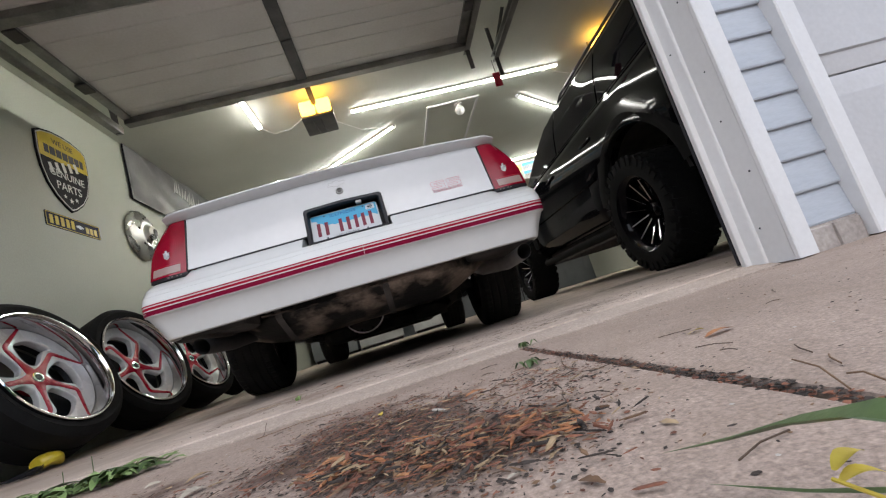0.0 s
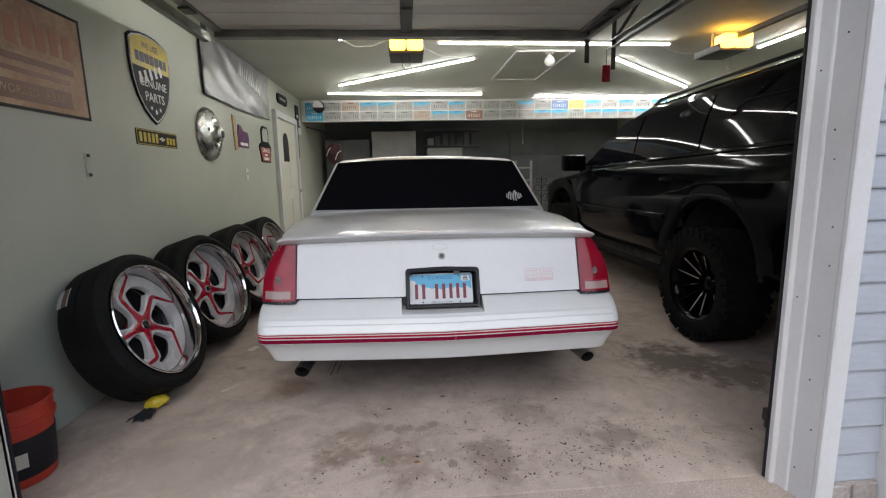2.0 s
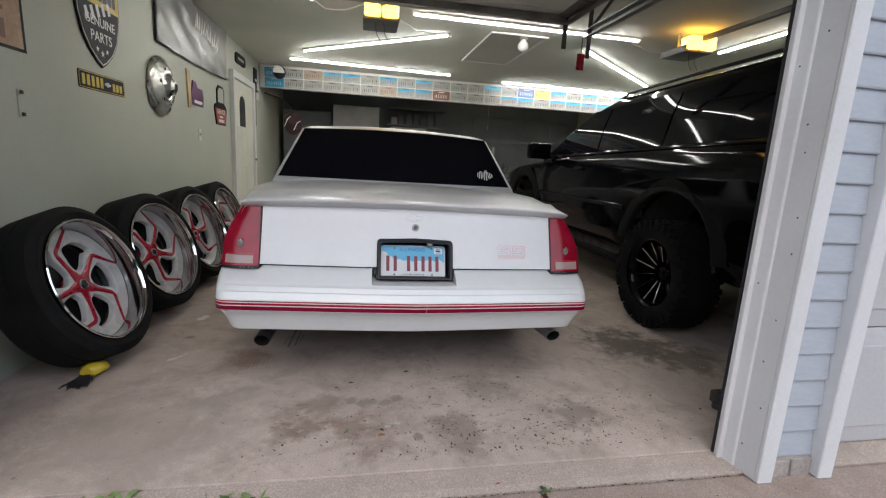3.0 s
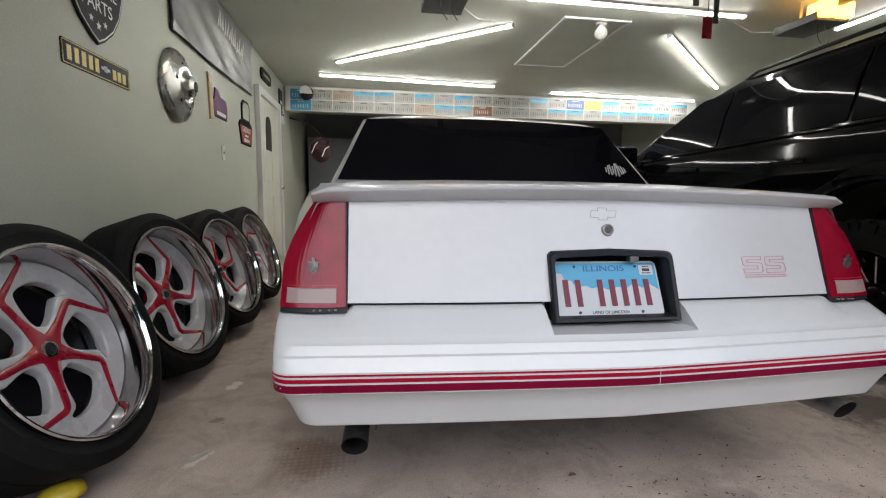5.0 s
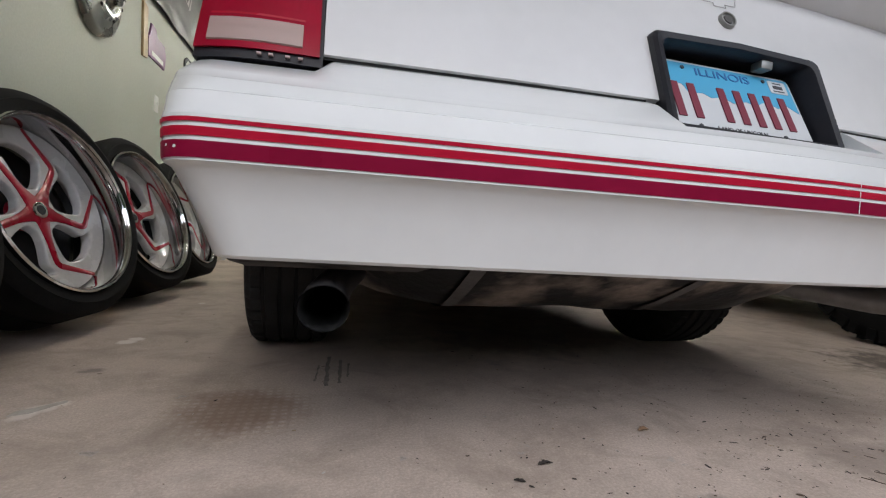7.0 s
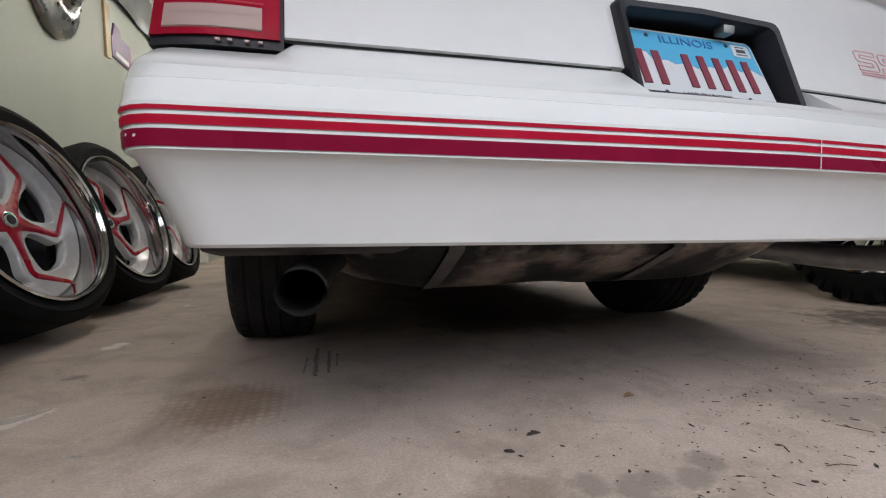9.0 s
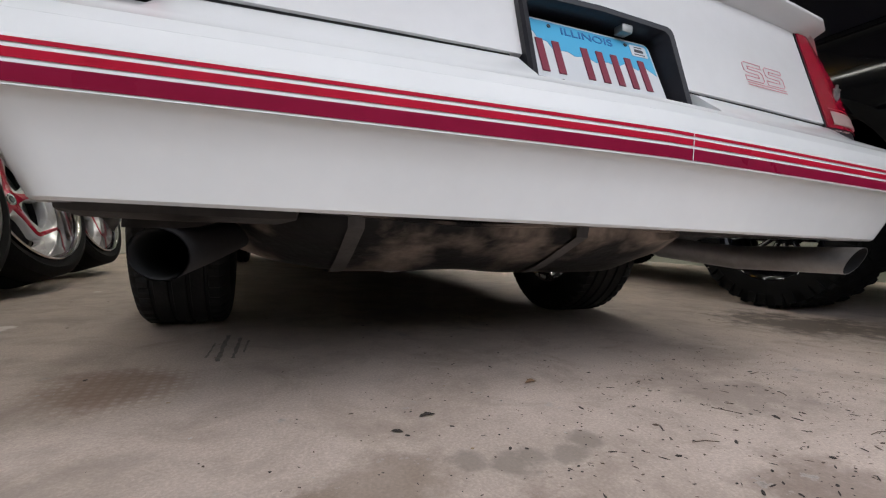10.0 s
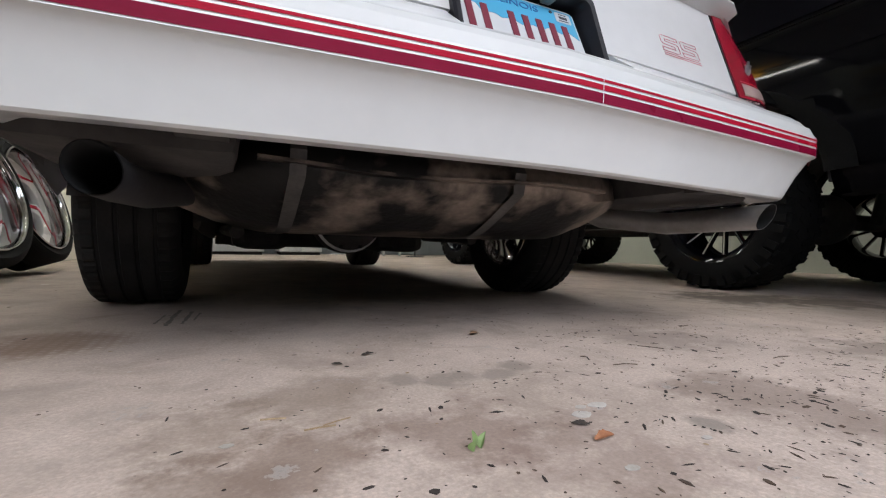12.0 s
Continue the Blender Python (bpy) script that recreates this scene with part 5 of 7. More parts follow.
# ---- loose show wheels leaning on the left wall ----
def show_wheel(at, hand=1):
    """A large directional wheel in white, red and chrome with a stretched black tyre; its face looks along +x.
    hand is -1 for the wheels of the other side, whose spokes hook the other way."""
    root = thing("show_wheel", at, "large white, red and chrome wheel with black tyre, leaning on wall", "wheel", "loose show wheels")
    w, r, rim = 0.24, 0.384, 0.312
    bm = grooved_tyre(r, rim, w, (0.0,), 72)
    bm.transform(at @ Matrix.Translation((0.018, 0, 0)))
    part("tyre", bm, RUBBER, root, angle=30)
    lip = revolve([(rim - 0.016, -0.096), (rim - 0.030, -0.09), (rim - 0.034, -0.03), (rim - 0.024, 0.02), (rim - 0.0225, 0.06), (rim - 0.020, 0.105), (rim - 0.017, 0.122), (rim - 0.013, 0.134), (rim - 0.009, 0.139), (rim - 0.004, 0.141), (rim + 0.000, 0.138), (rim - 0.001, 0.124)], 96)
    lip.transform(at)
    part("rim", lip, BARREL, root, "mirror-polished dished rim", angle=50)
    edge = revolve([(rim - 0.0105, 0.1375), (rim - 0.008, 0.1425), (rim - 0.003, 0.1435), (rim + 0.001, 0.139)], 72)
    edge.transform(at)
    part("rim_edge", edge, CHROME, root, "bright chrome rim edge")
    # Dark disc added behind the openings; its colour stands for the shade inside.
    back = revolve([(0.0001, -0.05), (0.10, -0.05), (0.20, -0.06), (0.272, -0.07)], 40)
    back.transform(at)
    part("opening_backing", back, CHARCOAL, root, "dark disc standing for the shade inside the rim")
    n = 44
    A, B, C = Vector((0.030, 0.0)), Vector((0.194, 0.004)), Vector((0.284 * math.cos(radians(-31)), 0.284 * math.sin(radians(-31))))
    B0, B1 = B + (A - B).normalized() * 0.022, B + (C - B).normalized() * 0.022

    def ridge(u):
        """Place on the face plane along a hooked spoke: straight from the hub, then a sharp elbow and the hook."""
        if u < 0.5:
            p = A.lerp(B0, u / 0.5)
        elif u < 0.64:
            f = (u - 0.5) / 0.14
            p = B0 * (1 - f) ** 2 + B * (2 * f * (1 - f)) + B1 * f * f
        else:
            p = B1.lerp(C, (u - 0.64) / 0.36)
        return p, p.length

    def depth(r):
        return 0.037 + 0.008 * (r / 0.26) ** 2

    def hand_loft(rows, closed=True, caps=True):
        return loft([[(x, y * hand, z) for x, y, z in row] for row in rows], closed, caps)

    def red_arm():
        rows = []
        for k in range(n + 1):
            u = k / n
            p, r = ridge(u)
            d = (ridge(min(1, u + 0.01))[0] - ridge(max(0, u - 0.01))[0]).normalized()
            side = Vector((d.y, -d.x))
            w = 0.0125 - 0.0060 * max(0.0, u - 0.45) / 0.55 + 0.020 * max(0.0, 0.34 - u) ** 2 / 0.1156
            rows.append([(depth(r) + h, *(p + side * off)) for off, h in ((-w, -0.02), (-w, 0.003), (-w + 0.0015, 0.0042), (w - 0.0015, 0.0042), (w, 0.003), (w, -0.02))])
        return hand_loft(rows)

    def on_face(u, v, lift):
        """A place between one spoke ridge (v = 0) and the next (v = 1)."""
        p, r = ridge(u)
        a = math.atan2(p.y, p.x) - 2 * math.pi / 5 * v
        return (depth(r) + lift, r * math.cos(a), r * math.sin(a))

    def face_panel():
        """White panel between two ridges with a rounded opening cut through it."""
        uc, m, loops = 0.47, 72, []
        ring = [2 * math.pi * k / m for k in range(m)]

        def hole(t, grow):
            c, s = math.cos(t), math.sin(t)
            u = uc + (0.30 + grow) * abs(c) ** 0.62 * (1 if c > 0 else -1)
            return u, 0.53 + (0.315 - 0.06 * (u - uc) + grow * 0.8) * abs(s) ** 0.62 * (1 if s > 0 else -1)

        def bound(t):
            c, s = math.cos(t), math.sin(t)
            far = min((1 - uc) / c if c > 1e-6 else 9, -uc / c if c < -1e-6 else 9, 0.5 / abs(s) if abs(s) > 1e-6 else 9)
            return uc + far * c, 0.5 + far * s

        for f in (0.0, 0.3, 0.6, 0.85):
            loops.append([on_face(*((1 - f) * q + f * h for q, h in zip(bound(t), hole(t, 0.03))), 0.002 - 0.002 * f) for t in ring])
        for grow, lift in ((0.03, 0.0), (0.018, -0.001), (0.006, -0.005), (0.0, -0.010), (-0.002, -0.030)):
            loops.append([on_face(*hole(t, grow), lift) for t in ring])
        return hand_loft(loops, True, False)

    for k in range(5):
        turn = at @ Matrix.Rotation(2 * math.pi * k / 5, 4, "X")
        red = red_arm()
        red.transform(turn)
        spoke = part("spoke", red, RED, root, "bent red spoke ridge", angle=50)
        panel = face_panel()
        panel.transform(turn)
        part("face_panel", panel, WHEELWHITE, spoke, "white wheel face with a rounded opening", angle=50)
    hub = revolve([(0.0001, 0.0415), (0.044, 0.0415), (0.050, 0.040), (0.054, 0.034), (0.054, -0.03)], 40)
    hub.transform(at)
    hub = part("hub", hub, RED, root, "red hub")
    capm = revolve([(0.0001, 0.043), (0.014, 0.046), (0.022, 0.047), (0.027, 0.046), (0.029, 0.040)], 28)
    capm.transform(at)
    part("centre_cap", capm, CHROME, hub, "chrome centre cap with dark middle")
    dot = revolve([(0.0001, 0.0485), (0.016, 0.0485), (0.018, 0.045)], 20)
    dot.transform(at)
    part("cap_middle", dot, CHARCOAL, hub)
    ring = revolve([(0.272, -0.03), (0.274, 0.040), (0.276, 0.0475), (0.281, 0.0480), (0.2885, 0.044)], 72)
    ring.transform(at)
    part("spoke_ring", ring, WHEELWHITE, root, "white ring joining the spokes")
    return root


WHEELS = ((-1.757, 2.42, -4.5, 22, 40, 1), (-1.763, 3.222, -10, 17.8, 20, -1), (-1.757, 3.985, -9.5, 18.5, -24, -1), (-1.765, 4.755, -5, 18, 64, 1))
for x, y, yaw, lean, spin, hand in WHEELS:
    z = 0.384 * math.cos(radians(lean)) + 0.12 * math.sin(radians(lean))
    show_wheel(pose(x, y, z, 0, -lean, yaw) @ pose(0, 0, 0, spin, 0, 0), hand)
x, y, yaw, lean = WHEELS[0][:4]
sticker = thing("tyre_sticker", (x, y, 0.7), "torn white and red paper sticker on the tyre tread", "sticker")
at = pose(x, y, 0.384 * math.cos(radians(lean)) + 0.12 * math.sin(radians(lean)), 0, -lean, yaw)
for u0, u1, mat in ((-0.085, -0.060, PLATEWHITE), (-0.057, -0.037, PLATEBROWN), (-0.035, -0.026, PLATEWHITE)):
    rows = [[(u, 0.387 * math.sin(radians(a)), 0.387 * math.cos(radians(a))) for a in (308, 316, 324)] for u in (u0, u1)]
    bm = loft(rows, False, False)
    bm.transform(at)
    part("label", bm, mat, sticker, smooth=False)


# ---- the black sport utility in the second bay ----
TX = 2.76
suv = thing("sport_utility", (TX, 4.6, 0), "glossy black lifted sport utility vehicle with tinted glass", "car")


def side(y, hw, zb, belt, top):
    half = [(hw - 0.10, zb), (hw - 0.03, zb + 0.03), (hw - 0.005, zb + 0.16), (hw + 0.008, 0.92), (hw + 0.010, 1.02), (hw + 0.004, 1.12), (hw - 0.012, belt - 0.06), (hw - 0.03, belt - 0.012), (hw - 0.05, belt), (hw * 0.55, top), (0, top + 0.006)]
    fall = 0.02 + 0.03 * max(0.0, y - 2.4)
    half = [(x, z - fall * max(0.0, min(1.0, (z - 0.75) / 0.5))) for x, z in half]
    half = [(x, max(z, zb)) for x, z in half]
    return [(TX - x, y, z) for x, z in half[:-1]] + [(TX + x, y, z) for x, z in half[::-1]]


def suv_arch(y):
    for c in (3.08, 6.03):
        if abs(y - c) < 0.50:
            return max(0.46, 0.50 + math.sqrt(max(0.0, 0.50 ** 2 - (y - c) ** 2)) * 0.98)
    return 0.46


ST = [(2.02, 0.90, 1.30, 1.31), (2.06, 0.94, 1.32, 1.33), (2.2, 0.965, 1.325, 1.33), (2.5, 0.97, 1.33, 1.33)]
ST += [(2.58 + k * 0.0715, 0.972, 1.33, 1.33) for k in range(15)]
ST += [(3.8, 0.972, 1.33, 1.33), (4.6, 0.97, 1.325, 1.33), (5.35, 0.968, 1.32, 1.33), (5.50, 0.966, 1.315, 1.345)] + [(5.53 + k * 0.0715, 0.962 - 0.002 * k, 1.295 - 0.004 * k, 1.335 - 0.004 * k) for k in range(15)]
ST += [(6.75, 0.92, 1.20, 1.24), (6.98, 0.88, 1.16, 1.19), (7.10, 0.80, 1.10, 1.12), (7.13, 0.72, 1.02, 1.03)]
part("body", loft([side(y, hw, suv_arch(y), belt, top) for y, hw, belt, top in ST], False, False), BLACKPAINT, suv, "glossy black body", angle=60)
part("rear_panel", loft([[(TX + x, 2.03 + dy, z) for x in (-0.88, -0.4, 0, 0.4, 0.88)] for z, dy in ((0.62, 0.02), (0.8, 0.0), (1.1, 0.0), (1.31, 0.02))], False, False), BLACKPAINT, suv, "black tailgate")


def suv_drop(y, z):
    """The belt line falls towards the nose, the roof far less."""
    return z - (0.02 + 0.03 * max(0.0, y - 2.4)) * max(0.0, min(1.0, (1.80 - z) / 0.47)) - (0.045 + 0.026 * max(0.0, y - 2.2)) * max(0.0, min(1.0, (z - 1.33) / 0.47))


def suv_ring(z, hw, y0, y1, r):
    pts = []
    for cx, cy, a in ((hw - r, y1 - r, 0), (-hw + r, y1 - r, 90), (-hw + r, y0 + r, 180), (hw - r, y0 + r, 270)):
        pts += [(TX + cx + r * math.cos(radians(a + 18 * i)), cy + r * math.sin(radians(a + 18 * i)), suv_drop(cy, z)) for i in range(6)]
    return pts


part("roof", loft([suv_ring(1.30, 0.925, 2.06, 5.62, 0.06), suv_ring(1.335, 0.918, 2.07, 5.58, 0.06), suv_ring(1.60, 0.865, 2.12, 5.04, 0.08), suv_ring(1.80, 0.80, 2.18, 4.52, 0.10), suv_ring(1.86, 0.755, 2.22, 4.34, 0.12), suv_ring(1.895, 0.66, 2.30, 4.15, 0.16), suv_ring(1.905, 0.40, 2.6, 3.9, 0.2)]), BLACKPAINT, suv, "glossy black roof and pillars", angle=60)


def suv_side_x(z):
    knots = ((1.335, 0.918), (1.60, 0.865), (1.80, 0.80))
    for (z0, x0), (z1, x1) in zip(knots, knots[1:]):
        if z <= z1:
            return x0 + (x1 - x0) * (z - z0) / (z1 - z0)
    return 0.80


for s in (-1, 1):
    for ya, yb, yc, yd in ((2.24, 3.305, 3.285, 2.30), (3.33, 4.265, 4.245, 3.31), (4.29, 5.40, 4.58, 4.27)):
        rows = []
        for j in range(9):
            z = 1.362 + (1.782 - 1.362) * j / 8
            v = j / 8
            a, b = ya + (yd - ya) * v, yb + (yc - yb) * v
            rows.append([(TX + s * (suv_side_x(z) + 0.003 + 0.006 * math.sin(math.pi * v)), a + (b - a) * i / 8, suv_drop(a + (b - a) * i / 8, z)) for i in range(9)])
        part("side_window", loft(rows, False, False), BLACKGLASS, suv, "black tinted side window")
    part("roof_rail", tube([(TX + s * 0.735, y, suv_drop(y, z)) for y, z in ((2.35, 1.868), (2.43, 1.895), (3.4, 1.905), (4.15, 1.90), (4.25, 1.865))], 0.013, 8), CHARCOAL, suv, "black roof rail")
    part("belt_moulding", tube([(TX + s * 0.920, 2.2, 1.318), (TX + s * 0.920, 3.8, 1.278), (TX + s * 0.918, 5.45, 1.228)], 0.007, 8), BLACKPAINT, suv, "thin window moulding")
    part("step_bar", tube([(TX + s * 0.88, 3.60, 0.42), (TX + s * 0.95, 3.70, 0.38), (TX + s * 0.95, 5.40, 0.38), (TX + s * 0.88, 5.50, 0.42)], 0.035, 12), LUGS, suv, "black side step bar")
    for c in (3.08, 6.03):
        rows = []
        for k in range(25):
            a = math.pi * (0.03 + 0.94 * k / 24)
            row = []
            for rr, dx in ((0.470, -0.03), (0.474, 0.004), (0.484, 0.012), (0.53, 0.014), (0.60, 0.002)):
                row.append((TX + s * (0.968 + dx), c + rr * math.cos(a), 0.52 + rr * math.sin(a)))
            rows.append(row)
        part("fender_flare", loft(rows, False, False), LUGS, suv, "bulged black fender flare", angle=60)
        part("wheel_tub", loft([[(TX + s * xx, c + 0.49 * math.cos(a), 0.52 + 0.49 * math.sin(a)) for a in [i * math.pi / 14 for i in range(15)]] for xx in (0.45, 0.97)], False, False), UNDER, suv, "dark inner wheel arch")
    for y in (3.5, 4.4):
        part("door_handle", box(TX + s * 0.972 - 0.012, TX + s * 0.972 + 0.022, y, y + 0.2, 1.10, 1.13, 0.01), BLACKPAINT, suv, "black door handle")
    mirror = part("mirror", box(TX + s * 1.10 - 0.13, TX + s * 1.10 + 0.13, 5.22, 5.36, 1.20, 1.38, 0.04), BLACKPAINT, suv, "black door mirror")
    part("mirror_arm", box(TX + s * 0.97 - 0.06, TX + s * 0.97 + 0.06, 5.25, 5.33, 1.20, 1.25, 0.015), CHARCOAL, mirror)
    part("body_moulding", loft([[(TX + s * (0.978 + dx), y, z) for z, dx in ((0.80, 0.0), (0.805, 0.012), (0.835, 0.012), (0.84, 0.0))] for y in (3.62, 5.48)], False, False), BLACKPAINT, suv, "black door moulding")
    part("tail_lamp", box(TX + s * 0.90 - 0.05, TX + s * 0.90 + 0.05, 2.012, 2.09, 1.0, 1.30, 0.02), LENS, suv, "dark red tail lamp")
part("windshield", quad_glass((TX + 0.82, 5.57, 1.24), (TX - 0.82, 5.57, 1.24), (TX - 0.74, 4.70, 1.66), (TX + 0.74, 4.70, 1.66), 0.03), BLACKGLASS, suv, "tinted windshield")
part("rear_window", quad_glass((TX - 0.80, 2.08, 1.36), (TX + 0.80, 2.08, 1.36), (TX + 0.72, 2.175, 1.74), (TX - 0.72, 2.175, 1.74), 0.006), BLACKGLASS, suv, "tinted rear window")
part("rear_bumper", box(TX - 0.93, TX + 0.93, 1.90, 2.06, 0.56, 0.78, 0.04), BLACKPAINT, suv, "black rear bumper")
part("underbody", box(TX - 0.84, TX + 0.84, 3.60, 5.5, 0.34, 0.62, 0.02), UNDER, suv, "dark underbody")
part("rear_axle", tube([(TX - 0.8, 3.08, 0.41), (TX + 0.8, 3.08, 0.41)], 0.055, 14), UNDER, suv, "dark rear axle")
bm = bmesh.new()
bmesh.ops.create_uvsphere(bm, u_segments=18, v_segments=12, radius=0.16)
bm.transform(Matrix.Translation((TX + 0.02, 3.06, 0.41)))
part("differential", bm, UNDER, suv, "dark differential")
for s in (-1, 1):
    part("shock", tube([(TX + s * 0.55, 3.0, 0.40), (TX + s * 0.5, 2.92, 0.72)], 0.035, 10), RED if s < 0 else UNDER, suv, "shock absorber")
    part("link_arm", tube([(TX + s * 0.50, 3.2, 0.36), (TX + s * 0.46, 4.3, 0.44)], 0.022, 10), EXHAUST, suv, "steel link arm")


def off_road_wheel(x, y, s):
    at = pose(x, y, 0.397, 0, 0, 0 if s > 0 else 180)
    r, rim, w = 0.389, 0.255, 0.31
    prof = tyre_profile(r, rim, w, 0.05)
    bm = revolve(prof, 48)
    bm.transform(at)
    wheel = part("wheel", bm, LUGS, suv, "knobbly black off-road tyre on a milled black rim", angle=30)
    bm = bmesh.new()
    n = 34
    for k in range(n):
        a = 2 * math.pi * k / n
        for cx, ww, ll, dz, tilt in ((-0.115, 0.055, 0.030, 0.0, 0.18), (0.115, 0.055, 0.030, 0.5, -0.18), (-0.04, 0.05, 0.026, 0.45, 0.5), (0.04, 0.05, 0.026, 0.95, -0.5)):
            box(-ww / 2, ww / 2, -ll / 2, ll / 2, -0.01, 0.005, bm=bm, m=Matrix.Rotation(a + dz * 2 * math.pi / n, 4, "X") @ Matrix.Translation((cx, 0, r)) @ Matrix.Rotation(tilt, 4, "Z"))
        for sx in (-1, 1):
            box(-0.006, 0.008, -0.018, 0.018, -0.05, 0.003, bm=bm, m=Matrix.Rotation(a + (0.0 if k % 2 else 0.12) / 3, 4, "X") @ Matrix.Translation((sx * w * 0.485, 0, r - 0.012)))
    bm.transform(at)
    tagged(part("tread", bm, LUGS, wheel, "chunky tread lugs", False), kind="stuff")
    rm = revolve([(rim - 0.01, -0.14), (rim - 0.03, -0.12), (rim - 0.05, 0.0), (rim - 0.035, 0.11), (rim - 0.012, 0.135), (rim + 0.004, 0.142), (rim + 0.008, 0.13)], 48)
    revolve([(0.0001, 0.03), (0.045, 0.03), (0.055, 0.02), (0.075, 0.0), (0.08, -0.05)], 28, rm)
    rm.transform(at)
    part("rim", rm, BLACKPAINT, wheel, "gloss black rim", angle=50)
    for k in range(6):
        for t in (-1, 1):
            sp = bmesh.new()
            loft([[(0.02 + u * 0.07 + z, t * (0.016 + 0.044 * u) + v, 0.06 + 0.165 * u) for z, v in ((-0.012, -0.009), (0.012, -0.009), (0.012, 0.009), (-0.012, 0.009))] for u in (0, 0.35, 0.7, 1)], bm=sp)
            sp.transform(at @ Matrix.Rotation(2 * math.pi * k / 6, 4, "X"))
            spoke = part("spoke", sp, BLACKPAINT, wheel, smooth=False)
            ml = bmesh.new()
            loft([[(0.0325 + u * 0.07 + z, t * (0.016 + 0.044 * u) + v, 0.062 + 0.16 * u) for z, v in ((0, -0.0035), (0.0015, -0.0035), (0.0015, 0.0035), (0, 0.0035))] for u in (0.05, 0.35, 0.7, 0.98)], bm=ml)
            ml.transform(at @ Matrix.Rotation(2 * math.pi * k / 6, 4, "X"))
            part("milled_edge", ml, CHROME, wheel, "bright milled edge", False)


for x, y, s in ((1.84, 3.08, -1), (3.68, 3.08, 1), (1.84, 6.03, -1), (3.68, 6.03, 1)):
    off_road_wheel(x, y, s)


suv.matrix_basis = Matrix.Translation((-0.02, -0.23, 0)) @ suv.matrix_basis

# ---- things on the left wall ----
shield = [(-0.245, 0.235), (-0.20, 0.262), (-0.10, 0.285), (0.0, 0.292), (0.10, 0.285), (0.20, 0.262), (0.245, 0.235), (0.250, 0.10), (0.235, -0.02), (0.195, -0.13), (0.13, -0.215), (0.05, -0.275), (0.0, -0.300), (-0.05, -0.275), (-0.13, -0.215), (-0.195, -0.13), (-0.235, -0.02), (-0.250, 0.10)]
at = on_wall(3.325, 1.875)
sh = thing("shield_sign", at, "black and yellow tin shield sign with white writing on the wall", "sign")
part("plate", slab(shield[::-1], 0.012, at, 0.003), BLACKENAMEL, sh, smooth=False)
part("border", slab([(x * 0.955, y * 0.955) for x, y in shield][::-1], 0.002, at @ Matrix.Translation((0, 0, 0.012))), WHITEINK, sh, "white border line", False)
part("field", slab([(x * 0.925, y * 0.925) for x, y in shield][::-1], 0.0015, at @ Matrix.Translation((0, 0, 0.0141))), BLACKENAMEL, sh, "black field", False)
upper = [(x * 0.925, y * 0.925) for x, y in shield[:8]] + [(0.232, 0.06), (-0.232, 0.06), (-0.231, 0.0925)]
part("yellow_top", slab(upper[::-1], 0.001, at @ Matrix.Translation((0, 0, 0.0157))), YELLOW, sh, "yellow upper field", False)
part("top_words", lettering("WE USE", 0.042, at @ Matrix.Translation((0, 0.205, 0.017)), 0.0006), INK, sh, "black lettering", False)
part("brand_bar", bars([(-0.165, 0.125, 0.04, 0.062), (-0.11, 0.125, 0.05, 0.062), (-0.05, 0.125, 0.05, 0.062), (0.01, 0.125, 0.05, 0.062), (0.07, 0.125, 0.05, 0.062), (0.125, 0.125, 0.045, 0.062), (0.175, 0.125, 0.035, 0.062)], at @ Matrix.Translation((0, 0, 0.0169))), INK, sh, "row of black bars", False)
pistons = bmesh.new()
for k in range(5):
    box(-0.16 + k * 0.066, -0.13 + k * 0.066, 0.0, 0.07, 0.0, 0.0014, bm=pistons, m=at @ Matrix.Translation((0, 0.0, 0.0172)) @ Matrix.Rotation(0.3, 4, "Z"))
part("picture", pistons, WHITEINK, sh, "white printed picture", False)
part("words", lettering("GENUINE", 0.058, at @ Matrix.Translation((0, -0.035, 0.0167)), 0.0006), WHITEINK, sh, "white lettering", False)
part("words", lettering("PARTS", 0.062, at @ Matrix.Translation((0, -0.125, 0.0167)), 0.0006), WHITEINK, sh, "white lettering", False)


def star(r):
    return [((r if k % 2 == 0 else r * 0.42) * math.sin(k * math.pi / 5), (r if k % 2 == 0 else r * 0.42) * math.cos(k * math.pi / 5)) for k in range(10)]


for x, y, r in ((-0.055, -0.195, 0.018), (0.0, -0.215, 0.022), (0.055, -0.195, 0.018)):
    part("star", slab(star(r)[::-1], 0.001, at @ Matrix.Translation((x, y, 0.0157))), WHITEINK, sh, "white star", False)

at = on_wall(3.327, 1.48)
ave = thing("street_sign", at, "black street-name sign with yellow bars for its name", "sign")
part("plate", slab(rounded(0.53, 0.105, 0.01, 3), 0.004, at, 0.001), BLACKENAMEL, ave, smooth=False)
part("border", bars([(0, 0.046, 0.51, 0.004), (0, -0.046, 0.51, 0.004), (-0.256, 0, 0.004, 0.092), (0.256, 0, 0.004, 0.092)], at @ Matrix.Translation((0, 0, 0.004))), YELLOW, ave, "yellow border", False)
for x, y, h in ((-0.215, 0, 0.062), (-0.165, 0, 0.062), (-0.115, 0, 0.062), (-0.065, 0, 0.062), (-0.018, 0, 0.062), (0.125, -0.008, 0.048), (0.168, -0.008, 0.048), (0.212, -0.008, 0.048)):
    part("name_bar", bars([(x, y, 0.03, h)], at @ Matrix.Translation((0, 0, 0.004))), YELLOW, ave, "yellow bar", False)
part("badge_bar", bars([(0.052, 0, 0.07, 0.014), (0.052, 0, 0.026, 0.028)], at @ Matrix.Translation((0, 0, 0.004))), WHITEINK, ave, "plain pale badge shape", False)

